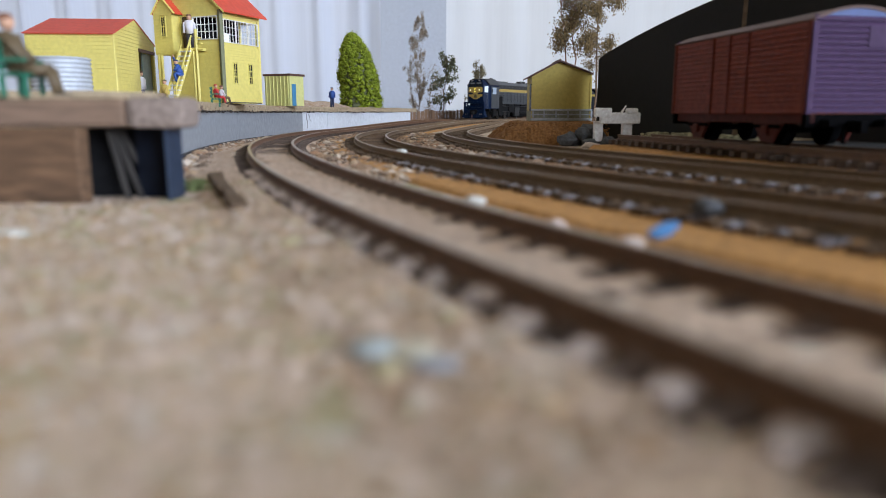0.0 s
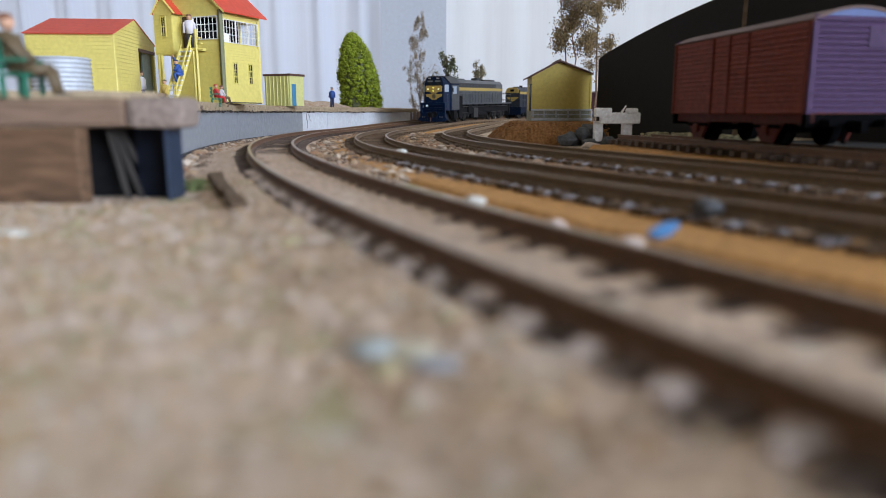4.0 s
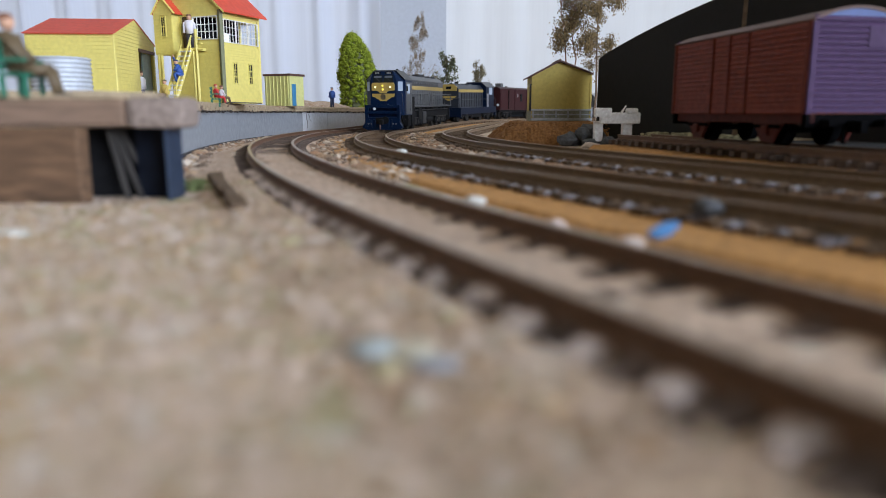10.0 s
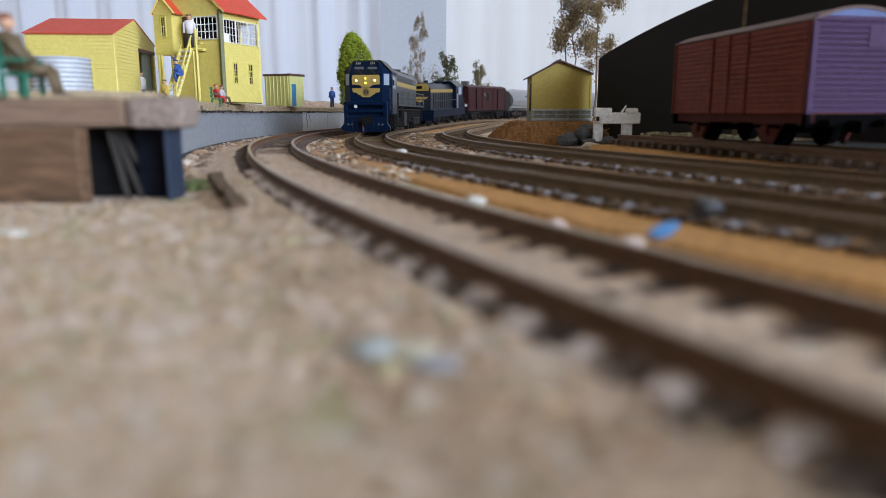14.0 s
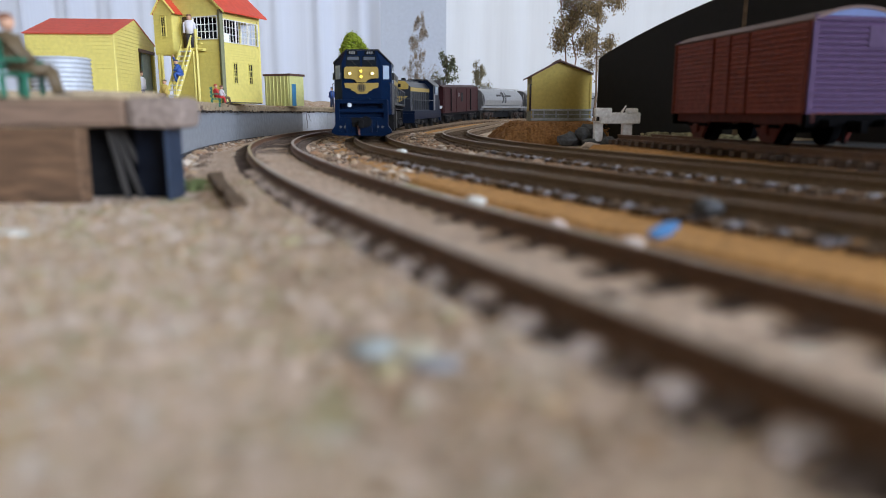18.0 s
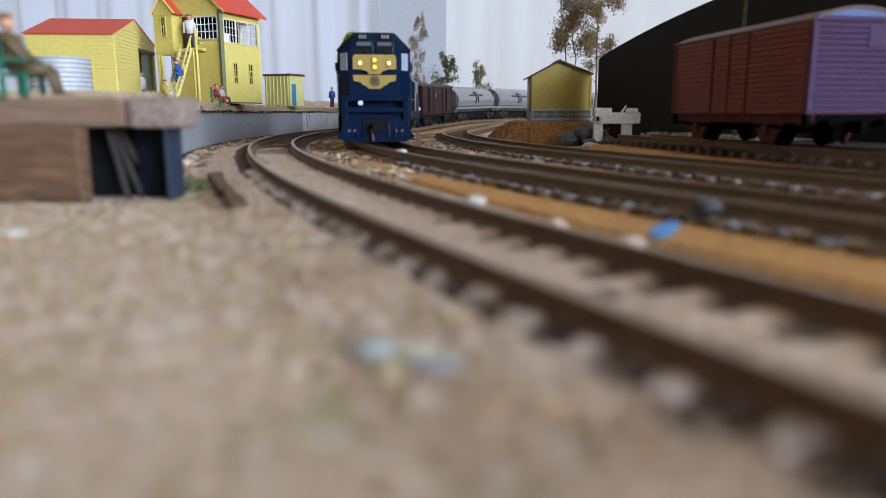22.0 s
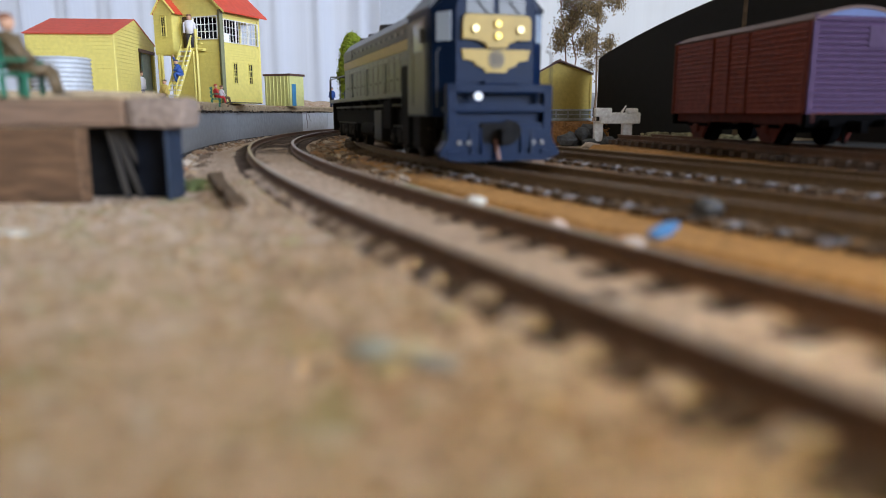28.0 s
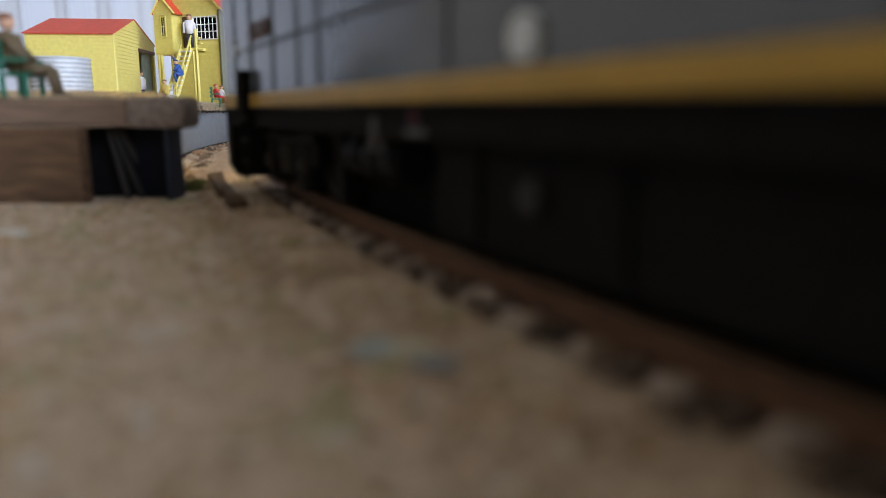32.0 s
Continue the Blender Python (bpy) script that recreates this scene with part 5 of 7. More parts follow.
def make_second_loco():
    """Lower blue and gold hood diesel, its cab at the rear."""
    v = thing("diesel_locomotive", 0, 0, 0, label="smaller blue and gold hood diesel with its cab trailing", category="locomotive", group="locomotives of the train")
    part("frame", box(-15.5, 15.5, -74, 53, 8, 15.0, 0.3), LOCO_NAVY, v)
    hull(v, "hood", [(-11, 15), (11, 15), (11, 35), (7, 39.6), (-7, 39.6), (-11, 35)], -36, 49, LOCO_SLATE, "dark slate long hood")
    for s in (-1, 1):
        x = s * 11.1
        part("gold_band", box(x - 0.25, x + 0.25, -36, 49, 31.5, 34.6), LOCO_GOLD, v, "gold stripe")
        for i in range(9):
            part("hood_rib", box(x - 0.45, x + 0.45, -30 + i * 8.5, -28.6 + i * 8.5, 16, 31), LOCO_DARK, v)
        part("side_window", box(s * 15.3 - 0.3, s * 15.3 + 0.3, -58, -46, 29, 37, 0.2), GLASS_SIDE, v)
        part("cab_panel", box(s * 15.2 - 0.3, s * 15.2 + 0.3, -44, -39, 15, 30), HOPPER_GREY, v, "pale grey panel")
        rail_bars(v, [(s * 15.4, -36, 24), (s * 15.4, 50, 24)], 0.3, LOCO_GREY)
    hull(v, "cab", [(-15, 15), (15, 15), (15, 37.5), (9, 42.6), (-9, 42.6), (-15, 37.5)], -66, -36, LOCO_NAVY, "dark blue cab")
    hull(v, "cab_roof", [(-15.6, 37.2), (-9, 42.7), (9, 42.7), (15.6, 37.2), (15.6, 38), (9, 43.5), (-9, 43.5), (-15.6, 38)], -67, -35, LOCO_GREY)
    hull(v, "short_hood", [(-11, 15), (11, 15), (11, 33), (7, 37), (-7, 37), (-11, 33)], -73, -66, LOCO_NAVY)
    part("gold_end", prism([(-9, 33), (9, 33), (9.6, 37), (6, 39.9), (-6, 39.9), (-9.6, 37)], "y", 48.9, 50.4), LOCO_GOLD, v, "gold nose panel")
    part("gold_wing", prism([(-9, 27.5), (9, 27.5), (5, 24.5), (1.5, 22.5), (-1.5, 22.5), (-5, 24.5)], "y", 48.9, 49.8), LOCO_GOLD, v, "gold winged emblem")
    part("lamp_glass", box(-3, 3, 50.3, 50.9, 34.8, 37.6, 0.2), WINDOW_DARK, v)
    for y in (38, 14, -12):
        part("roof_fan", tube((0, y, 39.4), (0, y, 41), 5.5, sides=18), LOCO_GREY, v)
    part("exhaust", box(-1.5, 1.5, 24, 28, 39.4, 43), FRAME_BLACK, v)
    part("fuel_tank", box(-12, 12, -25, 12, 3.5, 9, 1), FRAME_BLACK, v)
    part("underframe", box(-7, 7, -70, 48, 2.4, 9), FRAME_BLACK, v)
    for y in (-75, 54):
        rail_bars(v, [(-14, y, 15), (-14, y, 25), (14, y, 25), (14, y, 15)], 0.35, LOCO_GREY)
        part("buffer_beam", box(-15.5, 15.5, min(y, y * 0.96), max(y, y * 0.96), 5, 13, 0.3), LOCO_NAVY, v)
    for y in (31, -46):
        make_bogie(v, y, (-15, 15), 30, 5.6, FRAME_BLACK, WHEEL_LOCO)
    return v


def make_brake_van():
    v = thing("goods_van", 0, 0, 0, label="dark red bogie goods van with recessed doors and roof vents", category="goods van")
    body = [(-14.6, 11), (14.6, 11), (14.6, 36.2), (9, 38.2), (-9, 38.2), (-14.6, 36.2)]
    hull(v, "body", body, -73, 73, VAN_RED, "dark red steel body")
    hull(v, "roof", [(-15.0, 36.0), (-9, 38.3), (9, 38.3), (15.0, 36.0), (15.0, 36.8), (9, 39.2), (-9, 39.2), (-15.0, 36.8)], -74, 74, VAN_RED)
    for s in (-1, 1):
        x = s * 14.7
        for y in (-46, 36):
            part("door", box(x - 0.5, x + 0.5, y - 8, y + 8, 12.5, 35, 0.2), VAN_RED, v, "dark red door")
            part("door_edge", box(x - 0.9, x + 0.9, y + 8, y + 9.2, 12.5, 35), FRAME_BLACK, v)
        part("window", box(x - 0.3, x + 0.3, -3, 3, 22, 31), WINDOW_DARK, v)
        part("vent", box(x - 0.6, x + 0.6, 12, 14, 27, 31), HOPPER_GREY, v)
        for y in (-70, 70, -20, 22):
            part("rib", box(x - 0.4, x + 0.4, y - 0.7, y + 0.7, 11, 36), VAN_RED, v)
        part("sole_bar", box(s * 13 - 1, s * 13 + 1, -73, 73, 8.6, 11.2), FRAME_BLACK, v)
        part("tail_disc", tube((s * 12, 73, 17), (s * 12, 74.2, 17), 1.6, sides=10), MARKER_WHITE, v)
    part("underframe", box(-6, 6, -70, 70, 2.4, 9.5), FRAME_BLACK, v)
    part("cupola", box(-4, 4, 38, 46, 39, 44, 0.4), HOPPER_DARK, v, "dark roof ventilator box")
    part("roof_vent", tube((0, 18, 39), (0, 18, 41), 1.6, sides=10), HOPPER_DARK, v)
    for y in (48, -48):
        make_bogie(v, y, (-11, 11), 22, 4.8, FRAME_BLACK, WHEEL_WAGON)
    return v


def barrel_x(z):
    """Half width of the hopper's rounded body at height z."""
    return 15.0 * math.sqrt(max(0.0, 1 - ((z - 22) / 14.0) ** 2))


def make_hopper():
    v = thing("grain_hopper", 0, 0, 0, label="silver-grey rounded bogie grain hopper wagon", category="hopper wagon", group="grain hoppers of the train")
    sec = []
    for i in range(13):
        a = math.pi * (0.02 + 0.96 * i / 12)
        sec.append((15.0 * math.cos(a), 22 + 14.0 * math.sin(a)))
    sec = [(7, 10.5), (14.2, 17)] + sec + [(-14.2, 17), (-7, 10.5)]
    part("barrel", prism(sec, "y", -66, 66), HOPPER_GREY, v, "silver-grey rounded body", smooth=False)
    for s in (-1, 1):
        part("end_sheet", prism([(x * 0.97, z - 0.3) for x, z in sec], "y", min(s * 66, s * 67.2), max(s * 66, s * 67.2)), HOPPER_DARK, v, "darker end sheet")
        part("sill", box(s * 14.6 - 0.9, s * 14.6 + 0.9, -76, 76, 13.5, 15.6, 0.2), HOPPER_GREY, v, "pale side sill")
        for y0, y1 in ((-25, -9.5), (10, 25)):
            bm = bmesh.new()
            for z in (27.6, 28.2, 28.8):
                bm_tube(bm, (s * barrel_x(z), -s * y0, z), (s * barrel_x(z), -s * y1, z), 0.42, sides=4)
            part("lettering_bar", bm, LETTER_BLACK, v, "dark bar of the lettering")
        for path in (((-7.5, 32.4), (-3.2, 20.0), (0.6, 32.4)), ((2.8, 20.0), (2.8, 32.0), (6.6, 31.4), (7.4, 29.2), (6.2, 27.0), (3.0, 26.4), (8.0, 20.0))):
            bm = bmesh.new()
            for (ya, za), (yb, zb) in zip(path, path[1:]):
                steps = [(ya + (yb - ya) * k / 5, za + (zb - za) * k / 5) for k in range(6)]
                for (y0, z0), (y1, z1) in zip(steps, steps[1:]):
                    bm_tube(bm, (s * barrel_x(z0), -s * y0, z0), (s * barrel_x(z1), -s * y1, z1), 0.62, sides=4)
            part("letter_stroke", bm, LETTER_BLACK, v, "dark painted letter stroke")
        rail_bars(v, [(s * 9.5, -66, 36.6), (s * 9.5, 66, 36.6)], 0.4, HOPPER_GREY, "roof_rail")
        for y in (-50, -25, 0, 25, 50):
            part("roof_post", tube((s * 9.5, y, 34), (s * 9.5, y, 36.6), 0.3, sides=5), HOPPER_GREY, v)
        rail_bars(v, [(s * 14, 68, 15), (s * 14, 74, 32)], 0.35, HOPPER_GREY, "ladder")
        rail_bars(v, [(s * 14, -68, 15), (s * 14, -74, 32)], 0.35, HOPPER_GREY, "ladder")
        part("end_deck", box(-13, 13, min(s * 66, s * 76), max(s * 66, s * 76), 10.5, 13.4), HOPPER_DARK, v)
    for y in (-26, 0, 26):
        part("chute", prism([(-7, 10.6), (7, 10.6), (3.5, 4.5), (-3.5, 4.5)], "y", y - 8, y + 8), FRAME_BLACK, v)
    part("underframe", box(-5.5, 5.5, -72, 72, 2.6, 10.6), FRAME_BLACK, v)
    for y in (53, -53):
        make_bogie(v, y, (-10.5, 10.5), 21, 4.8, BOGIE_BROWN, WHEEL_WAGON)
    return v


def ring(a, b, outer, inner, sides=18):
    """An open collar from a to b along y."""
    bm = bmesh.new()
    x, z = a[0], a[2]
    loops = []
    for y, r in ((a[1], outer), (b[1], outer), (b[1], inner), (a[1], inner)):
        loops.append([bm.verts.new((x + r * math.cos(2 * math.pi * k / sides), y, z + r * math.sin(2 * math.pi * k / sides))) for k in range(sides)])
    for q in range(4):
        u, v = loops[q], loops[(q + 1) % 4]
        for k in range(sides):
            bm.faces.new((u[k], u[(k + 1) % sides], v[(k + 1) % sides], v[k]))
    return bm


def make_passing_loco():
    """Blue-grey carbody diesel with a gold stripe along its sill, y = 125 in front."""
    v = thing("diesel_locomotive", 0, 0, 0, label="slate blue-grey carbody diesel with a gold stripe along its sill", category="locomotive")
    F, B = 125.0, -135.0
    sec = [(-16.8, 14.4), (16.8, 14.4), (16.8, 42), (11, 48), (-11, 48), (-16.8, 42)]
    hull(v, "body", sec, B, F - 3, COACH_GREY, "slate blue-grey smooth body")
    bm = bmesh.new()
    for x, z in sec:
        bm.verts.new((x, F - 3.02, z)), bm.verts.new((x * 0.955, F, z - (0.8 if z > 40 else 0)))
    bmesh.ops.convex_hull(bm, input=bm.verts)
    part("nose", bm, COACH_GREY, v, "slate blue-grey nose with eased corners")
    part("nose_stripe", box(-15.1, 15.1, F - 0.1, F + 0.25, 14.4, 16.6), COACH_GOLD, v, "gold stripe across the nose")
    for s in (-1, 1):
        x = s * 16.9
        part("gold_stripe", box(x - 0.25, x + 0.25, B, F - 3, 14.4, 16.5, 0.12), COACH_GOLD, v, "gold stripe along the sill")
        part("stripe_lip", box(x - 0.35, x + 0.35, B, F - 3, 14.0, 14.38), FRAME_BLACK, v)
        for y in (110.5, 84, 71, 62, 28, -8, -40, -75, -100):
            part("panel_joint", box(x - 0.1, x + 0.1, y - 0.22, y + 0.22, 16.7, 41.5), LOCO_DARK, v)
        part("cornice", box(x - 0.22, x + 0.22, B, F - 16, 23.6, 24.0), LOCO_DARK, v)
        part("cab_door", box(x - 0.2, x + 0.2, 98, 106, 17, 39, 0.15), COACH_GREY, v)
        part("rail_bracket", box(s * 17.8 - 0.9, s * 17.8 + 0.9, 99.4, 103.4, 12.6, 20.6, 0.7), FRAME_BLACK, v, "black cab step bracket")
        for z in (4.6, 8.4, 12.0):
            part("cab_step", box(s * 15.9 - 2.0, s * 15.9 + 2.0, 99.6, 105.4, z, z + 0.7, 0.15), FRAME_BLACK, v)
        for y in (99.4, 105.0):
            part("step_hanger", box(s * 15.9 - 1.8, s * 15.9 + 1.8, y, y + 0.7, 4.4, 14.0, 0.15), FRAME_BLACK, v)
        part("marker_disc", tube((s * 16.6, 109, 24.2), (s * 17.4, 109, 24.2), 0.8, sides=14), MARKER_WHITE, v, "small white disc")
        part("round_plate", tube((s * 16.6, 16.5, 18.4), (s * 17.4, 16.5, 18.4), 1.6, sides=18), MARKER_WHITE, v, "white round plate above the stripe")
        for k in range(4):
            part("lettering_bar", box(x - 0.16, x + 0.16, 86 + k * 5.5, 89 + k * 5.5, 24.9, 27.6), WAGON_ROOF, v, "plain bars of side lettering")
        part("sole_bar", box(s * 15.6 - 0.8, s * 15.6 + 0.8, B, F - 4, 11.0, 13.95, 0.2), FRAME_BLACK, v)
        part("air_tank", tube((s * 13.2, 42, 8.4), (s * 13.2, 58, 8.4), 2.2, sides=14), FRAME_BLACK, v)
        for y in (44.5, 50, 55.5):
            part("tank_strap", tube((s * 13.2, y, 8.4), (s * 13.2, y + 0.8, 8.4), 2.45, sides=14), LOCO_DARK, v)
        part("valve_box", box(s * 16.0 - 0.7, s * 16.0 + 0.7, 44.4, 45.8, 9.4, 13.0, 0.4), HOPPER_DARK, v, "pale grey valve box")
        part("red_plate", box(s * 16.4 - 0.3, s * 16.4 + 0.3, 34.7, 35.7, 12.7, 13.5), RED_PLATE, v, "small pinkish red plate under the sill")
        part("pale_pipe", tube((s * 16.3, 33.0, 11.6), (s * 16.3, 37.0, 11.6), 0.4, sides=8), HOPPER_DARK, v)
        part("sand_pipe", tube((s * 13.8, 76, 10.5), (s * 10.4, 74.4, 1.6), 0.4, sides=6), LOCO_DARK, v)
        part("hanger", box(s * 14 - 0.7, s * 14 + 0.7, 60, 62.2, 2.4, 11), FRAME_BLACK, v)
        for k in range(6):
            part("tank_rib", box(s * 14.75 - 0.3, s * 14.75 + 0.3, -64 + k * 18, -62.6 + k * 18, 2.4, 10.6), FRAME_BLACK, v)
        part("filler_cap", tube((s * 14.5, 18, 7.4), (s * 15.6, 18, 7.4), 1.3, sides=12), LOCO_DARK, v)
        part("buffer_step", box(s * 13.4 - 2.0, s * 13.4 + 2.0, F - 5.5, F - 1.0, 2.4, 3.3, 0.2), FRAME_BLACK, v)
    part("fuel_tank", box(-14.6, 14.6, -72, 35, 1.8, 11.0, 1), FRAME_BLACK, v)
    part("inner_frame", box(-6.5, 6.5, B + 6, F - 8, -1.6, 11.0), FRAME_BLACK, v, "black inner frame")
    part("frame", box(-14, 14, B + 2, F - 6, 10.5, 13.5), FRAME_BLACK, v)
    part("plough", prism([(-15.0, 1.0), (15.0, 1.0), (16.4, 3.2), (16.4, 13.9), (-16.4, 13.9), (-16.4, 3.2)], "y", F - 6, F - 1.0), FRAME_BLACK, v, "black upright pilot plate")
    part("coupler", box(-1.5, 1.5, F - 3, F + 6, 5.4, 9.4, 0.6), STEEL, v)
    for s in (-1, 1):
        part("windscreen", box(s * 7 - 5.0, s * 7 + 5.0, F - 0.2, F + 0.2, 34, 41), GLASS_DARK, v)
    for x, z in ((-4.5, 30.5), (4.5, 30.5), (0, 43.5)):
        rim = part("lamp_rim", ring((x, F - 0.1, z), (x, F + 1.7, z), 2.2, 1.75), FRAME_BLACK, v)
        part("headlamp", tube((x, F + 0.0, z), (x, F + 0.5, z), 1.7, sides=16), HEADLAMP, rim, "lit warm headlamp")
    for y in (96, -98):
        make_bogie(v, y, (-19, 0, 19), 38, 5.6, FRAME_BLACK, WHEEL_LOCO)
    return v


def make_louvre_wagon():
    """The red boarded van standing on the siding."""
    v = thing("louvre_van", 0, 0, 0, label="dark red louvred goods van standing on the siding", category="goods van")
    L = 40.0
    AXLES = (-22.5, 20.0)
    core = [(-14.6, 10.0), (14.6, 10.0), (14.6, 36.6), (-14.6, 36.6)]
    hull(v, "body", core, -L + 0.6, L - 0.6, WAGON_RED)
    n = 16
    for s in (-1, 1):
        x = s * 14.6
        for i in range(n):
            z = 10.4 + i * 25.8 / n
            bm = bmesh.new()
            bm_prism(bm, [(x - s * 0.2, z), (x + s * 0.75, z), (x + s * 0.3, z + 1.5), (x - s * 0.2, z + 1.5)], "y", -L + 1.2, L - 1.2)
            part("louvre_board", bm, WAGON_RED, v)
        for y, hw in ((-L + 0.9, 0.7), (L - 0.9, 0.7), (-11.6, 0.4), (-1.2, 0.4), (9.6, 0.4)):
            part("side_post", box(x - 0.5 + s * 0.45, x + 0.5 + s * 0.45, y - hw, y + hw, 10.0, 36.2, 0.15), WAGON_POST, v)
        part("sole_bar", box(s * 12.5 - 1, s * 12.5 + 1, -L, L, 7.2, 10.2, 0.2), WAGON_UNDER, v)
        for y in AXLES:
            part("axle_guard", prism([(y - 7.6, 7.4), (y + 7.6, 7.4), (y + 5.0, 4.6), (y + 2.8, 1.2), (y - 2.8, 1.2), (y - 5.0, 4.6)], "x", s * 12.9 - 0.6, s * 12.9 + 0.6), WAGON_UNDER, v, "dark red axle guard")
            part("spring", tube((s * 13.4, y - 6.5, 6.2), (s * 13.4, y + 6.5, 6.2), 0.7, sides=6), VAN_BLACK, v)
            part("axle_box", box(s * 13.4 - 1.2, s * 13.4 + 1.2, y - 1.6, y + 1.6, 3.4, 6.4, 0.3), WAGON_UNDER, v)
    for e in (-1, 1):
        y = e * L
        for i in range(n + 1):
            z = 10.4 + i * 25.8 / n
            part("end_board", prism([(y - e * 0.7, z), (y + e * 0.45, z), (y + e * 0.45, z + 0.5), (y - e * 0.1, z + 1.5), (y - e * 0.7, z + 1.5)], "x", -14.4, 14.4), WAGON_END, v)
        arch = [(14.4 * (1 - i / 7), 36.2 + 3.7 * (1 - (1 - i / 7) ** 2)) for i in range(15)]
        part("end_arch", prism(arch, "y", min(y - e * 0.8, y), max(y - e * 0.8, y)), WAGON_REFLECTION, v, "arched end panel with the blue window reflection in its colour")
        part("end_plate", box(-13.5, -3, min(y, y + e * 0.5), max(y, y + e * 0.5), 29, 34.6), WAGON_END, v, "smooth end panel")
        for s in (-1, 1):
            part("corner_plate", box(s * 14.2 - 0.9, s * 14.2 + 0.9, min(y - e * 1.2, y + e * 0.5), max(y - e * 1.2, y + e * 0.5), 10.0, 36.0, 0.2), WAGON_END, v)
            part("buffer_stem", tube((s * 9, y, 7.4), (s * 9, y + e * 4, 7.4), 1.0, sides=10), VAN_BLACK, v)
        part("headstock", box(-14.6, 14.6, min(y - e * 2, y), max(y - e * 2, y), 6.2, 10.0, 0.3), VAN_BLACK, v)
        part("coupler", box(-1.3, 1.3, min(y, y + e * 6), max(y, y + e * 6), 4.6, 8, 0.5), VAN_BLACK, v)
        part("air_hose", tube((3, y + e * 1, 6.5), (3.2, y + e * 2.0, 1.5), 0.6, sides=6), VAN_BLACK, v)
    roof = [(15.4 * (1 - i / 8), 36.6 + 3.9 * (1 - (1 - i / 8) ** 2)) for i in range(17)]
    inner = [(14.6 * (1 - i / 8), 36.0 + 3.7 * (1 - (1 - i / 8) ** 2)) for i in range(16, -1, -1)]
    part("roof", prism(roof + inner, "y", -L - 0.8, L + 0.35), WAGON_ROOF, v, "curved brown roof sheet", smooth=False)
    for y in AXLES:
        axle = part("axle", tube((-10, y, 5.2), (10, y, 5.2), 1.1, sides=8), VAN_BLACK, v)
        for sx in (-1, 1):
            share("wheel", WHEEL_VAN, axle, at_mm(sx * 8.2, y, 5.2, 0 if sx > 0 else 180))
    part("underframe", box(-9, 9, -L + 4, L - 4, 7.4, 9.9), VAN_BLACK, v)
    return v


ICO = None
OCT_V = np.array([(1, 0, 0), (0, 1, 0), (-1, 0, 0), (0, -1, 0), (0, 0, 1), (0, 0, -1)], float)
OCT_F = [(0, 1, 4), (1, 2, 4), (2, 3, 4), (3, 0, 4), (1, 0, 5), (2, 1, 5), (3, 2, 5), (0, 3, 5)]


def stones(name, places, mat, label, seed, flat=0.7, kind="stuff", fine=True):
    """One mesh of many small uneven stones: places are (x, y, z, r)."""
    global ICO
    if ICO is None:
        bm = bmesh.new()
        bmesh.ops.create_icosphere(bm, subdivisions=1, radius=1)
        bm.verts.ensure_lookup_table()
        ICO = (np.array([v.co[:] for v in bm.verts]), [[v.index for v in f.verts] for f in bm.faces])
        bm.free()
    rng = np.random.default_rng(seed)
    verts, faces = ICO if fine else (OCT_V, OCT_F)
    vs, fs = [], []
    for x, y, z, r in places:
        k = len(vs) * len(verts)
        a = rng.uniform(0, 6.28)
        c, s = math.cos(a), math.sin(a)
        p = verts * rng.uniform(0.72, 1.15, (len(verts), 1)) * np.array([r * rng.uniform(0.9, 1.5), r, r * flat])
        p = np.stack([p[:, 0] * c - p[:, 1] * s + x, p[:, 0] * s + p[:, 1] * c + y, p[:, 2] + z], 1)
        fs += [[i + k for i in f] for f in faces]
        vs.append(p)
    me = bpy.data.meshes.new(name)
    me.from_pydata((np.concatenate(vs) * MM).tolist(), [], fs)
    ob = new(name, me)
    me.materials.append(mat)
    return tagged(ob, label, kind=kind)


# ---- trees ----
def leaf_cloud(bm, spots, size, rnd, quads=1):
    for x, y, z in spots:
        for _ in range(quads):
            r = size * rnd.uniform(0.55, 1.3)
            q = Euler((rnd.uniform(0, 6.28), rnd.uniform(0, 6.28), rnd.uniform(0, 6.28))).to_matrix()
            c = Vector((x, y, z)) + Vector((rnd.gauss(0, size * 0.5), rnd.gauss(0, size * 0.5), rnd.gauss(0, size * 0.5)))
            vs = [bm.verts.new(c + q @ Vector(p)) for p in ((-r, 0, 0.12 * r), (0, -0.6 * r, 0), (r, 0, 0.12 * r), (0, 0.6 * r, 0))]
            bm.faces.new(vs)


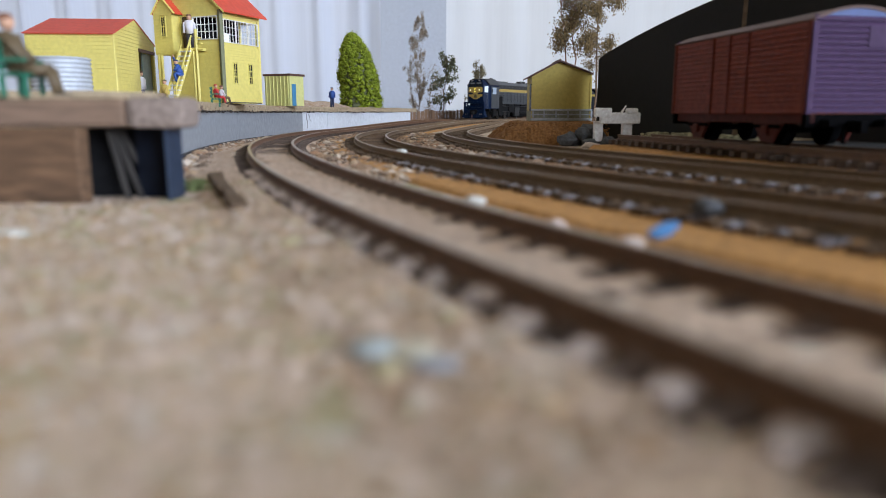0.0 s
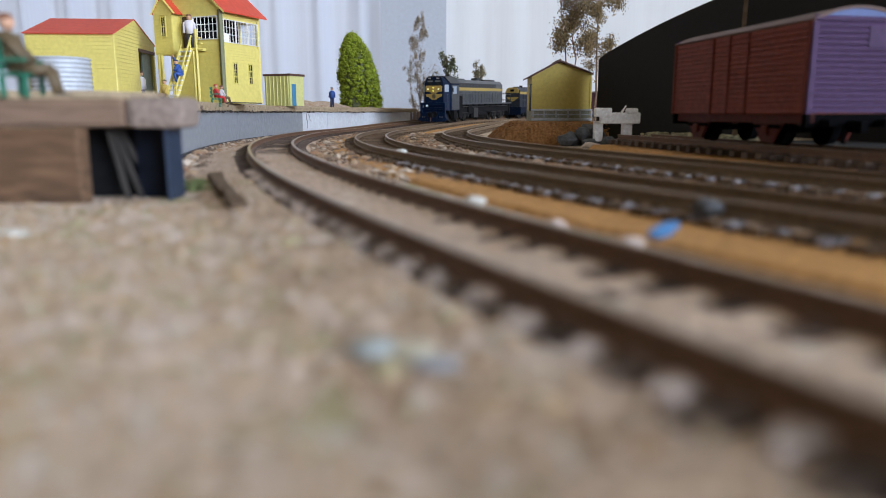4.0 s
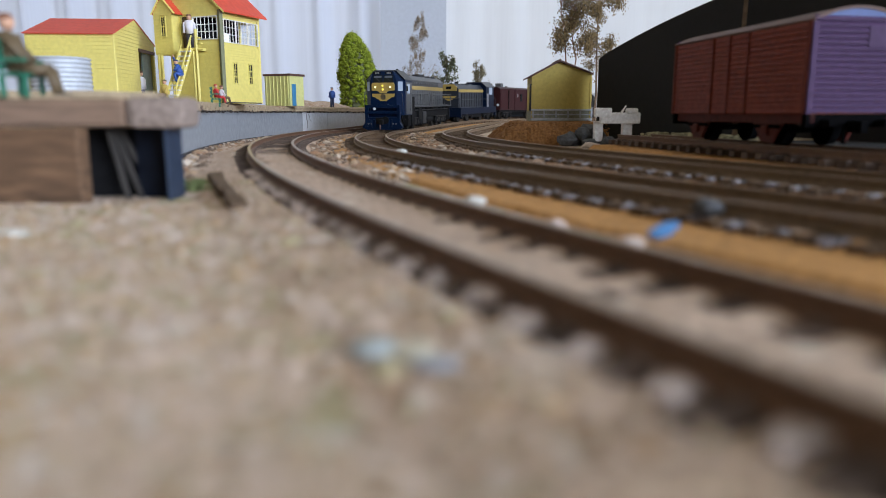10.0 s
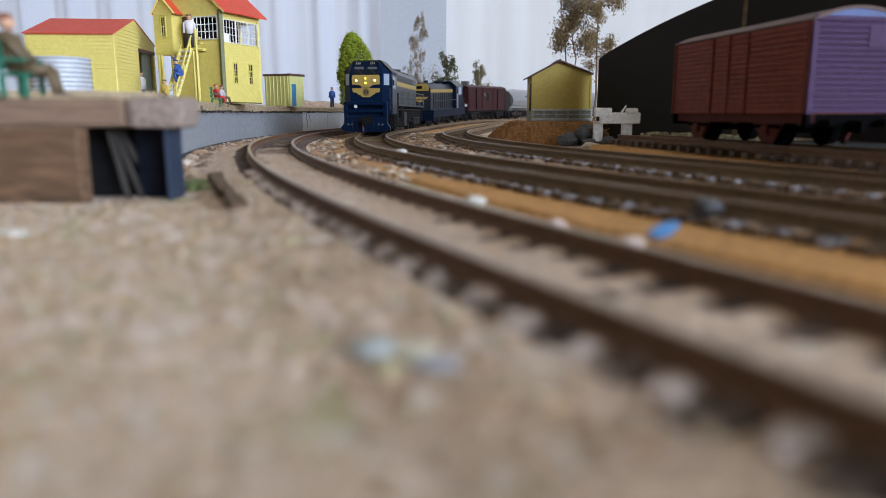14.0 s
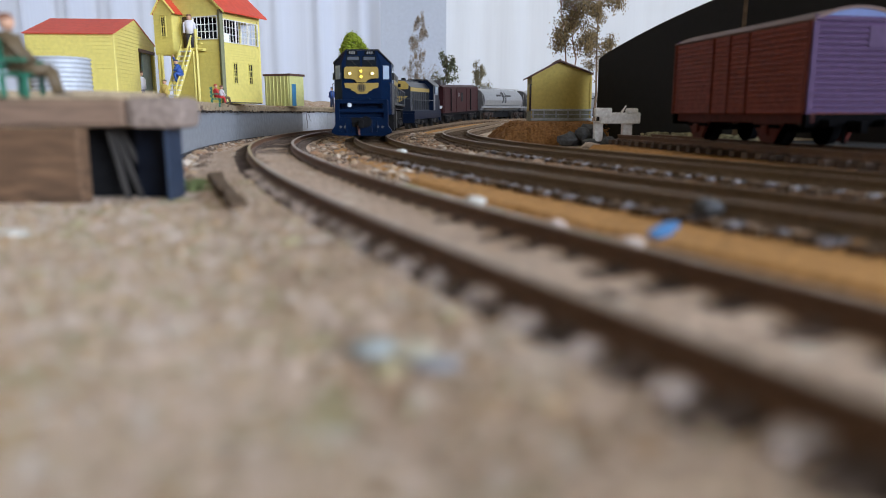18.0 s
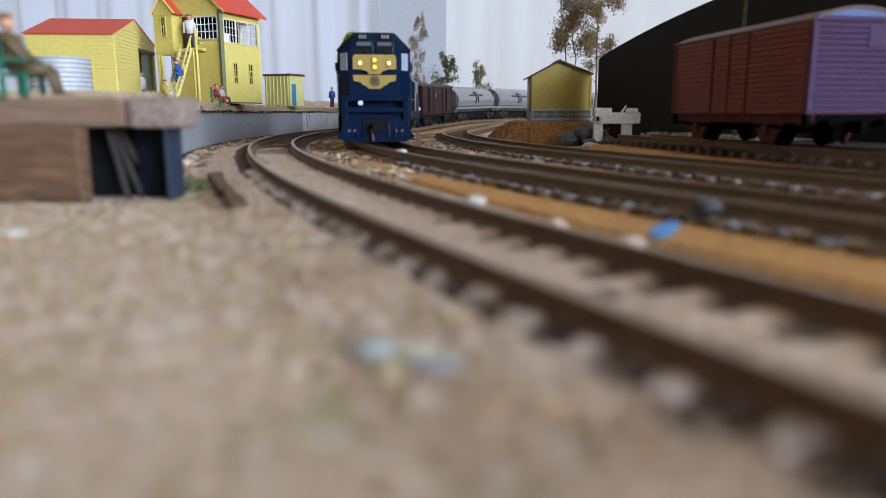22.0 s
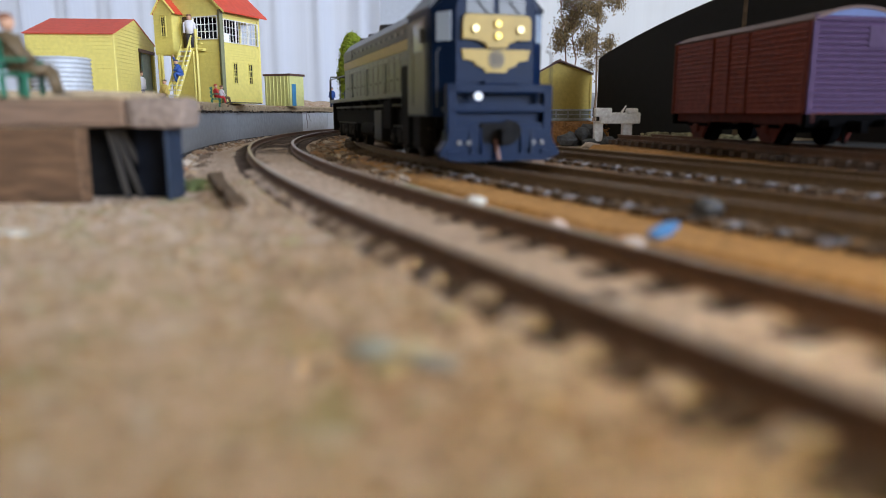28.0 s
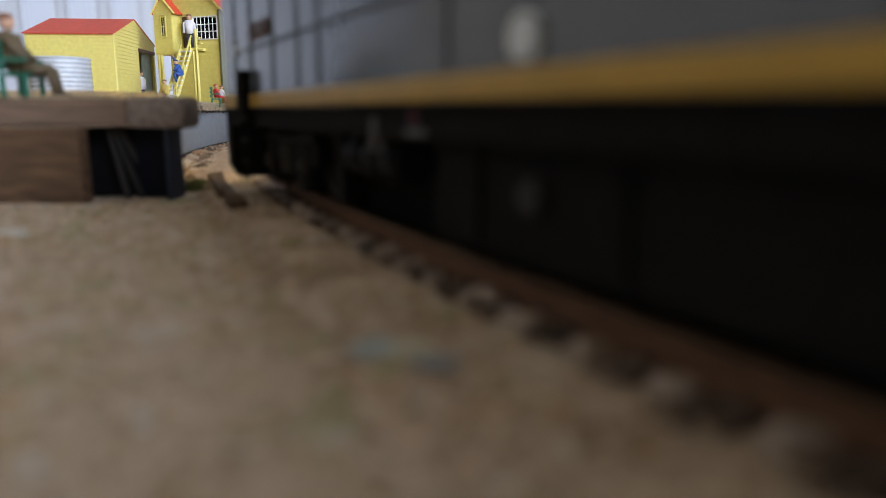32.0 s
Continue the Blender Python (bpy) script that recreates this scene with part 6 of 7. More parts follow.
def make_conifer():
    """Dense bright green bush tree, made of small foam clumps round a core; its top leans to one side."""
    t = thing("conifer_tree", -99.5, 868, PTOP - 0.5, label="dense bright green conical model tree on the platform", category="tree")
    rnd = random.Random(4)
    part("trunk", tube((0, 0, 0), (0, 0, 30), 2.5, 1.5), BARK, t)
    H = 87.0

    def shape(z, a):
        k = z / H
        r = 25.2 * max(0.0, 1 - k ** 2.7) ** 0.62
        r *= 0.93 + 0.11 * noise.noise((math.cos(a) * 1.6, math.sin(a) * 1.6, z * 0.06))
        return r * math.cos(a) + 3.0 - 12.0 * k, r * math.sin(a)
    bm = bmesh.new()
    core = []
    for i in range(15):
        z = 1 + (H - 5) * i / 14
        core.append([bm.verts.new((*[0.86 * c for c in shape(z, a * 0.3927)], z)) for a in range(16)])
    for a, b in zip(core, core[1:]):
        for k in range(16):
            bm.faces.new((a[k], a[(k + 1) % 16], b[(k + 1) % 16], b[k]))
    part("inner_crown", bm, LEAF_DARK, t)
    spots, bits = [], []
    for _ in range(1500):
        z = 0.8 + (H - 1) * rnd.random() ** 0.9
        a = rnd.uniform(0, 6.283)
        x, y = shape(z, a)
        k = rnd.uniform(0.88, 1.0)
        spots.append((x * k, y * k, z, rnd.uniform(1.5, 3.1)))
        for _ in range(3):
            bits.append((x * 1.02 + rnd.gauss(0, 1.3), y * 1.02 + rnd.gauss(0, 1.3), z + rnd.gauss(0, 1.4)))
    crown = stones("crown", spots, LEAF_BRIGHT, "bright green clumped foam foliage", 61, flat=0.9)
    crown.parent = t
    bm = bmesh.new()
    leaf_cloud(bm, bits, 1.0, rnd, 1)
    tagged(part("flake_mass", bm, LEAF_BRIGHT, t, "loose green flakes"), kind="stuff")


make_conifer()


def make_sparse_tree(x, y, z, height, spread, seed, leaf_mat, bark_mat, leaf_n, leaf_size, label, start=0.15, trunks=1, lean=0.0, trunk_r=1.3, loose=0.06):
    t = thing("tree", x, y, z, label=label, category="tree", group="bare wire trees")
    rnd = random.Random(seed)
    tips = []
    wood = bmesh.new()
    limbs = bmesh.new()
    for k in range(trunks):
        ox = (k - (trunks - 1) / 2) * spread * 0.5
        p = Vector((ox * 0.4, 0, 0))
        n = 9
        for i in range(n):
            f0, f1 = i / n, (i + 1) / n
            q = Vector((ox * (0.4 + 0.9 * f1) + rnd.uniform(-1, 1) * height * 0.018 + lean * f1, rnd.uniform(-1, 1) * height * 0.02, height * f1 * (0.93 if k else 1)))
            bm_tube(wood, p, q, trunk_r * (1 - 0.8 * f0), trunk_r * (1 - 0.8 * f1), 6)
            if f1 > start:
                for _ in range(4):
                    a = rnd.uniform(0, 6.28)
                    r = spread * (0.35 + 0.65 * math.sin(min(1, (f1 - start) / (1 - start) + 0.15) * math.pi * 0.86)) * rnd.uniform(0.45, 1)
                    e = p.lerp(q, rnd.random()) + Vector((r * math.cos(a), r * math.sin(a), height * rnd.uniform(0.02, 0.12)))
                    bm_tube(limbs, p.lerp(q, 0.5), e, trunk_r * 0.32, trunk_r * 0.1, 4)
                    tips.append((p.lerp(q, 0.5), e))
                    for _ in range(3):
                        g = e + Vector((rnd.gauss(0, r * 0.28), rnd.gauss(0, r * 0.28), rnd.gauss(0, height * 0.035)))
                        bm_tube(limbs, p.lerp(e, 0.7), g, trunk_r * 0.14, trunk_r * 0.06, 3)
                        tips.append((e, g))
            p = q
    part("trunk", wood, bark_mat, t)
    tagged(part("twig_mass", limbs, bark_mat, t), kind="stuff")
    bm = bmesh.new()
    spots = []
    for _ in range(leaf_n):
        a, b = rnd.choice(tips)
        c = a.lerp(b, rnd.uniform(0.55, 1.1))
        spots.append((c.x + rnd.gauss(0, spread * loose), c.y + rnd.gauss(0, spread * loose), c.z + rnd.gauss(0, spread * 0.14)))
    leaf_cloud(bm, spots, leaf_size, rnd)
    part("crown", bm, leaf_mat, t, "sparse dry flaky leaves")
    return t


make_sparse_tree(-34, 1010, 4.5, 134, 16, 11, LEAF_GREY, BARK_GREY, 7000, 0.85, "tall thin grey-brown wire tree with sparse flakes", start=0.12, trunk_r=0.9)
make_sparse_tree(-2, 1000, 4.5, 88, 20, 17, LEAF_DARK, BARK, 1900, 1.7, "small dark green wire tree with open foliage", start=0.25, lean=8, trunk_r=0.9)
make_sparse_tree(58, 1130, 4.5, 78, 17, 23, LEAF_TAN, BARK, 3600, 1.3, "narrow dull olive tree beyond the line", start=0.3, trunk_r=1.2)
make_sparse_tree(-18, 985, 4.5, 70, 22, 29, LEAF_GREY, BARK_GREY, 1200, 0.6, "low bare grey twig bush by the fence", start=0.05, trunk_r=0.6)
make_sparse_tree(122, 572, 3, 134, 18, 31, LEAF_OLIVE, BARK, 9500, 0.84, "tall airy brown-olive tree with a bare lower trunk behind the hut", start=0.44, trunk_r=1.0, loose=0.13)
make_sparse_tree(100, 580, 3, 138, 17.5, 37, LEAF_OLIVE, BARK_PINK, 12000, 0.86, "tall airy brown tree with pinkish stems behind the hut", start=0.46, trunks=2, trunk_r=0.8, loose=0.13)


def make_dead_stem():
    bm = bmesh.new()
    bm_tube(bm, (0, 0, 0), (0.6, 0, 60), 1.3, 1.0, 6)
    bm_tube(bm, (0.6, 0, 60), (1.6, 0, 100), 1.0, 0.6, 6)
    bm_tube(bm, (0.6, 0, 62), (3.2, 0.4, 90), 0.6, 0.3, 6)
    ob = solo("sapling", bm, BARK, "thin bare brown stem before the black screen", "tree")
    ob.location = Vector((134.5, 330, 4)) * MM


make_dead_stem()


# ---- fence at the platform's far end ----
def make_fence():
    f = thing("paling_fence", -56, 905, 3, label="weathered brown wooden paling fence behind the line", category="fence")
    rnd = random.Random(9)
    meshes = []
    for h in (17.5, 18.4, 19.2):
        me = finish(box(-1.0, 1.0, -0.4, 0.4, 0, h), "paling")
        me.materials.append(FENCE_WOOD)
        meshes.append(me)
    for i in range(105):
        m = at_mm(i * 2.05, i * 0.75, rnd.uniform(-0.4, 0.4), rnd.uniform(-8, 8)) @ Matrix.Rotation(rnd.uniform(-0.04, 0.04), 4, "Y")
        share("paling", rnd.choice(meshes), f, m)
    for z in (4, 14):
        part("fence_rail", tube((0, 0.7, z), (214, 78.7, z), 0.5, sides=4), FENCE_WOOD, f)


make_fence()


# ---- stones, chips and moss ----
def scatter(off0, off1, s0, s1, count, r0, r1, seed, z=0.6):
    rng = random.Random(seed)
    out = []
    for _ in range(count):
        s, o = rng.uniform(s0, s1), rng.uniform(off0, off1)
        x, y, up, _, _ = line(s, o)
        out.append((x, y, z + up, rng.uniform(r0, r1) * rng.uniform(0.6, 1)))
    return out


stones("ballast", scatter(16, 38, -110, 420, 2600, 0.35, 1.3, 1) + scatter(17, 36, -105, 420, 120, 1.9, 3.2, 21) + scatter(36, 76, -130, 620, 2600, 0.3, 0.9, 2, 1.1), STONE, "loose brown and grey ballast stones beside the rails", 1)
stones("ballast", scatter(72, 98, -90, 330, 2800, 0.35, 1.3, 3) + scatter(73, 97, -70, 330, 120, 1.9, 3.2, 23) + scatter(98, 132, -90, 300, 1800, 0.3, 0.9, 25, 0.8), STONE, "loose mixed brown ballast stones between tracks", 2)
stones("ballast", scatter(-35, -13, -135, 330, 900, 0.4, 1.5, 4, 0.7) + scatter(-34, -23, -130, 60, 60, 1.6, 2.8, 24, 0.8), STONE, "loose pale ballast stones along the sleepers", 3)
stones("edge_clumps", [(x, y, EYE + random.Random(i + 8).uniform(0.2, 4.0), r) for i, (x, y, _, r) in enumerate(scatter(-36.5, -33.4, -84, -24, 90, 0.8, 2.0, 43))], EDGE_DARK, "dark crumbled clumps along the platform's broken edge", 13)
# Along the straighter lip, dark crumbs also stand in for the shadow beneath it.
stones("edge_clumps", [(x, y, EYE + random.Random(i + 3).uniform(0.3, 1.5), r) for i, (x, y, _, r) in enumerate(scatter(-36.0, -33.2, -24, 560, 420, 0.5, 1.0, 47))], EDGE_DARK, "dark crumbs that draw the shadow line under the platform's ragged lip", 14)
stones("platform_rubble", [(x, y, EYE + 0.9 + z, r) for (x, y, z, r) in [(a, b, random.Random(i).uniform(0, 4.2), c * random.Random(i + 50).uniform(0.5, 1)) for i, (a, b, _, c) in enumerate(scatter(-37.5, -33.2, -84, 330, 520, 0.5, 1.5, 41))]],
       STONE, "rough pebbles and dry tufts along the platform edge", 12)


def loose_grains(count, seed, r0, r1, near, power):
    """Sand grains and crumbs on the open sand before the near track."""
    rng = random.Random(seed)
    out = []
    while len(out) < count:
        y = near + (222 - near) * rng.random() ** power
        x = rng.uniform(-0.75 * y - 8, 30)
        off = R1 - math.hypot(C1[0] - x, C1[1] - y)
        if off < -14 and (x > -50 or y < 136):
            packed = -0.6 + (berm(off) + 0.6) * max(0.0, min(1.0, (34 + off) / 8))
            out.append((x, y, max(ground_height(x, y), packed) + 0.03, rng.uniform(r0, r1) * (1 + 2.0 * rng.random() ** 8)))
    return out


# Mottled scatter; its pale tones also stand in for stronger light farther out.
stones("sand_clumps", loose_grains(2600, 78, 0.3, 0.7, 45, 1.2), PALE_CLOD, "soft pale pink, ochre and olive scatter clumps, also brightening the farther sand", 52, flat=0.35, fine=False)
stones("sand_grains", loose_grains(9000, 77, 0.09, 0.28, 22, 1.4), SAND_CLOD, "loose sand grains and crumbs on the pale ground", 51, flat=0.75, fine=False)
GREY_BALLAST = material("grey_ballast", (0.25, 0.235, 0.25), 0.85, vary=0.25, per_island=0.45)
LIGHT_BALLAST = material("light_ballast", (0.46, 0.375, 0.33), 0.85, vary=0.2, per_island=0.3)


def crib_gravel(off, side, s0, s1, seed):
    rng = random.Random(seed)
    out = []
    k = (R2 - off) / R2
    full = {0: (-1250, 760), 57: (-420, 1300), 112: (-420, 620)}[off]
    n = int((full[1] - full[0]) * k / 7.6)
    for i in range(n):
        s = full[0] + (i + 1.0) * (full[1] - full[0]) / n
        if s0 < s < s1:
            for _ in range(4 if off == 0 else 3):
                x, y, up, _, _ = line(s + rng.uniform(-0.9, 0.9), off + side * (rng.uniform(10.3, 12.6) if off == 0 else rng.uniform(11.5, 15.0)))
                out.append((x, y, (2.0 if off == 0 else 1.7) + up, rng.uniform(0.9, 1.5) * (1.0 if off == 0 else 0.85)))
    return out


# A solid dark strip draws the shadow line where wall meets ground.
solo("foot_strip", sweep([(0.05, -0.5), (0.9, -0.5), (0.9, 1.3), (0.05, 1.3)], [(x, y, 0, nx, ny) for x, y, up, nx, ny in plat_pts(-36, PS0 - 20, 343)], 0),
     EDGE_DARK, "dark strip for the shadow line at the foot of the platform face", kind="structure")
solo("timber_edging", strip(-22.4, -19.6, -158, -92, 3, -0.5, 2.9, 0.9, 0.4), SLEEPER_DUSTY, "weathered timber edging strip beside the sleepers", kind="structure")
stones("ballast", crib_gravel(57, -1, -330, -60, 6) + crib_gravel(112, -1, -330, 10, 7), GREY_BALLAST, "blue-grey gravel packed between sleeper ends", 6)
stones("ballast", crib_gravel(0, -1, -330, -80, 9), LIGHT_BALLAST, "pale grey gravel packed between sleeper ends of the near track", 10)
stones("ballast", [(*siding(random.Random(i).uniform(-45, 62), o), 4.9 + 2.4 * min(1.0, (o - 20) / 6), random.Random(i + 7).uniform(0.6, 1.7)) for i, o in ((i, random.Random(i + 99).uniform(20, 44)) for i in range(620))],
       MOSS, "mossy green and pale gravel at the black screen's foot", 8)


def chip(name, x, y, z, sx, sy, sz, rz, mat, label, seed):
    bm = bmesh.new()
    bmesh.ops.create_icosphere(bm, subdivisions=2, radius=1)
    rnd = random.Random(seed)
    for v in bm.verts:
        v0 = v.co.copy()
        v.co = Vector((v.co.x * sx, v.co.y * sy, v.co.z * sz)) * (1 + (0.3 if sx > 3 else 0.2) * noise.noise(v0 * 1.7 + Vector((seed, 0, 0))) + (0.22 * noise.noise(v0 * 4.1 + Vector((0, seed, 0))) if sx > 3 else 0))
    ob = solo(name, bm, mat, label, "stone")
    ob.matrix_basis = at_mm(x, y, z, rz)
    return ob


stones("earth_clods", [(random.Random(i).uniform(36, 95), 399 + 13 * k, 1 + 11 * k, random.Random(i + 77).uniform(0.3, 0.9)) for i, k in ((i, random.Random(i + 900).random()) for i in range(300))], EARTH, "crumbly red-brown clods on the bank", 31)
chip("grey_rock", 70, 394, 3.2, 8, 5, 4.5, 30, STONE_GREY, "large rough grey rock by the earth bank", 1)
chip("grey_rock", 82, 398, 5.5, 8, 6, 7, 10, STONE_GREY, "large dark grey rock by the buffer stop", 2)
chip("grey_rock", 78, 380, 2.0, 5, 4, 2.6, 60, STONE_GREY, "small grey rock at the bank's foot", 3)
chip("grey_rock", 76.5, 391, 6.5, 5, 4, 4, 100, STONE_GREY, "rough dark rock on the bank", 15)
chip("grey_rock", 88, 380, 2.6, 4.5, 4, 3.4, 20, STONE_GREY, "rough dark rock before the buffer stop", 16)
chip("pale_stone", 76, 366, 1.2, 5.5, 3.5, 2, 20, LIGHT_BALLAST, "flat pale stone at the bank's foot", 4)
chip("white_flake", 5.6, 123, 3.0, 2.0, 1.4, 0.8, -20, WHITE_CHIP, "small white flake beside the rail", 5)
chip("white_flake", -16.6, 283, 3.0, 2.6, 1.8, 1.0, -20, WHITE_CHIP, "white pebble beside the rail", 6)
chip("blue_scrap", 28.6, 90, 3.2, 1.1, 6.2, 0.9, -33, BLUE_CHIP, "small bright blue painted scrap beside the track", 7)
chip("grey_stone", 41, 109, 3.6, 2.6, 1.8, 1.5, -30, STONE_GREY, "grey stone lying against the sleepers", 8)
chip("pale_flake", -4.7, 47.6, 1.75, 2.0, 1.7, 0.5, 20, material("pale_blue_chip", (0.43, 0.49, 0.50), 0.85, vary=0.35, grain=1.5, stain=3, bump=0.5), "pale blue-grey flake on the sand", 9)
chip("pale_flake", -2.0, 47.0, 1.75, 1.9, 1.6, 0.5, 70, material("cream_chip", (0.58, 0.54, 0.42), 0.85, vary=0.3, grain=1.5, stain=3, bump=0.5), "cream-coloured flake on the sand", 17)
chip("dark_flake", -0.4, 44.6, 1.7, 1.7, 1.2, 0.4, 0, material("grey_blue_chip", (0.30, 0.32, 0.35), 0.85, vary=0.3), "grey-blue flake on the sand", 10)
chip("white_flake", -61, 98, 1.4, 2.6, 2.0, 0.6, 0, WHITE_CHIP, "white flake on the sand", 11)
chip("pale_stone", 15.6, 96, 2.9, 1.4, 1.0, 0.8, 0, LIGHT_BALLAST, "pale pebble beside the rail", 13)
chip("pale_stone", 22.5, 83.5, 2.6, 2.0, 1.4, 0.8, 20, LIGHT_BALLAST, "pale pebble beside the rail", 14)


def make_tuft(x, y, z, size, seed):
    """A small clump of green scatter."""
    rng = random.Random(seed)
    bm = bmesh.new()
    spots = [(rng.gauss(0, size), rng.gauss(0, size * 0.7), abs(rng.gauss(0, size * 0.5))) for _ in range(260)]
    leaf_cloud(bm, spots, 0.5, rng)
    ob = solo("moss_tuft", bm, TUFT, "small drab green tuft by the platform", "moss")
    ob.location = Vector((x, y, z)) * MM


make_tuft(-55, 155, 1.0, 2.0, 3)
make_tuft(-58.5, 168, 1.0, 1.2, 5)


# ---- model figures: one plain mesh each ----
def figure(name, at, rz, parts, label, lean=0):
    """parts: (kind, a, b, r, material); kind 'bar' joins a to b, 'ball' sits at a with radii b."""
    bm = bmesh.new()
    mats = []
    for kind, a, b, r, mat in parts:
        if mat not in mats:
            mats.append(mat)
        before = set(bm.faces)
        if kind == "bar":
            bm_tube(bm, a, b, r[0], r[1], 8)
        elif kind == "ball":
            bm_ball(bm, a, b, 10)
        else:
            bm_box(bm, *a)
        for f in bm.faces:
            if f not in before:
                f.material_index = mats.index(mat)
    bmesh.ops.recalc_face_normals(bm, faces=bm.faces)
    bm.transform(Matrix.Scale(MM, 4))
    me = bpy.data.meshes.new(name)
    bm.to_mesh(me)
    bm.free()
    for m in mats:
        me.materials.append(m)
    me.polygons.foreach_set("use_smooth", [True] * len(me.polygons))
    ob = new(name, me)
    ob.matrix_basis = at_mm(*at, rz)
    return tagged(ob, label, "figurine")


def standing(top, legs, head=SKIN, hat=None, arm=0.0):
    out = [("bar", (-1.2, 0, 0), (-1.0, 0, 9), (0.9, 1.2), legs), ("bar", (1.2, 0, 0), (1.0, 0, 9), (0.9, 1.2), legs),
           ("ball", (-1.2, 0.6, 0.5), (0.8, 1.4, 0.5), 0, P_BLACK), ("ball", (1.2, 0.6, 0.5), (0.8, 1.4, 0.5), 0, P_BLACK),
           ("bar", (0, 0, 8.5), (0, 0, 15), (2.0, 2.5), top), ("ball", (0, 0, 15), (2.7, 1.6, 1.3), 0, top),
           ("bar", (-2.7, 0, 14.8), (-3.2, arm, 9), (0.8, 0.6), top), ("bar", (2.7, 0, 14.8), (3.2, arm, 9), (0.8, 0.6), top),
           ("ball", (0, 0.1, 17.8), (1.25, 1.4, 1.6), 0, head)]
    out.append(("ball", (0, 0, 18.7), (1.4, 1.5, 0.9), 0, hat or P_HAIR))
    return out


def make_bench(x, y, z, rz, label):
    b = thing("bench", x, y, z, rz, label, "bench")
    for k in range(3):
        part("seat_slat", box(-5, 5, -2.2 + k * 1.6, -0.9 + k * 1.6, 4.0, 4.6), P_GREEN, b)
    for k in range(3):
        part("back_slat", box(-5, 5, -2.9, -2.4, 5.2 + k * 1.9, 6.5 + k * 1.9), P_GREEN, b)
    for sx in (-4.2, 4.2):
        part("leg", box(sx - 0.4, sx + 0.4, -2.6, -1.8, 0, 4.0), P_GREEN, b)
        part("leg", box(sx - 0.4, sx + 0.4, 1.4, 2.2, 0, 4.0), P_GREEN, b)
        part("back_post", box(sx - 0.4, sx + 0.4, -2.4, -2.0, 4.6, 10.8), P_GREEN, b)
        part("armrest", box(sx - 0.4, sx + 0.4, -2.2, 2.4, 6.6, 7.2), P_GREEN, b)


def small(parts, k):
    """The same figure, k times the size."""
    def f(p):
        return tuple(c * k for c in p) if isinstance(p, tuple) else p
    return [(kind, f(a), f(b), f(r), m) for kind, a, b, r, m in parts]


def seated(top, legs, hat=P_HAIR, lean=0.0):
    out = [("bar", (-1.2, 0, 5.2), (-1.3, 5, 5.4), (1.2, 1.0), legs), ("bar", (1.2, 0, 5.2), (1.3, 5, 5.4), (1.2, 1.0), legs),
           ("bar", (-1.3, 5, 5.4), (-1.3, 6.2, 0.6), (0.9, 0.7), legs), ("bar", (1.3, 5, 5.4), (1.3, 6.2, 0.6), (0.9, 0.7), legs),
           ("ball", (-1.3, 7, 0.5), (0.8, 1.4, 0.5), 0, P_BLACK), ("ball", (1.3, 7, 0.5), (0.8, 1.4, 0.5), 0, P_BLACK),
           ("bar", (0, -0.4, 5), (0, -1.2 - lean, 11.4), (2.1, 2.4), top), ("ball", (0, -1.2 - lean, 11.4), (2.6, 1.6, 1.2), 0, top),
           ("bar", (-2.6, -1.1 - lean, 11.2), (-2.4, 1.5, 7), (0.8, 0.7), top), ("bar", (2.6, -1.1 - lean, 11.2), (2.4, 1.5, 7), (0.8, 0.7), top),
           ("ball", (0, -1.0 - lean, 14.1), (1.25, 1.4, 1.6), 0, SKIN), ("ball", (0, -1.2 - lean, 15.0), (1.4, 1.5, 0.9), 0, hat)]
    return out


def climbing():
    return [("bar", (-1.2, 0, 5.5), (-1.6, 4.4, 6.4), (1.3, 1.1), P_BLUE), ("bar", (1.2, 0, 5.5), (1.6, 3.4, 4.4), (1.3, 1.1), P_BLUE),
            ("bar", (-1.6, 4.4, 6.4), (-1.6, 3.8, 1.4), (1.0, 0.8), P_BLUE), ("bar", (1.6, 3.4, 4.4), (1.6, 2.0, 0.2), (1.0, 0.8), P_BLUE),
            ("bar", (0, -0.2, 5), (0, 2.2, 11.5), (2.2, 2.4), P_BLUE), ("ball", (0, 2.2, 11.6), (2.7, 1.7, 1.4), 0, P_BLUE),
            ("bar", (2.6, 2.2, 11.6), (5.6, 3.2, 17.6), (1.0, 0.8), P_BLUE), ("ball", (5.8, 3.3, 18.4), (0.8, 0.8, 0.9), 0, SKIN),
            ("bar", (-2.6, 2.2, 11.4), (-2.6, 5.0, 8.0), (0.9, 0.7), P_BLUE), ("ball", (0, 2.9, 14.3), (1.3, 1.4, 1.6), 0, SKIN), ("ball", (0, 2.7, 15.2), (1.4, 1.5, 0.9), 0, P_NAVY)]


figure("seated_figurine", (-81.5, 141, 20.9), -80, seated(P_OLIVE, P_OLIVE, lean=0.9), "painted seated figurine in drab clothes on a green bench")
make_bench(-81.5, 141, 20.9, -80, "green slatted model bench on the plank")
figure("standing_figurine", (-147.0, 426, PTOP + 30.9), 190, standing(P_WHITE, P_BLACK), "painted standing figurine in white shirt at the signal box door")
figure("climbing_figurine", (-147.6, 409, PTOP + 11), 120, small(climbing(), 0.8), "painted figurine in blue overalls on the stair")
figure("worker_figurine", (-155.5, 403, PTOP), 150, small(seated(P_YELLOW, P_OLIVE, hat=P_OLIVE), 0.8), "painted crouching figurine in yellow by the stair foot")
figure("seated_figurine", (-123.6, 396, PTOP - 0.6), -75, small(seated(P_RED, P_RED, hat=P_RED), 0.66), "painted figurine in red on a small green bench")
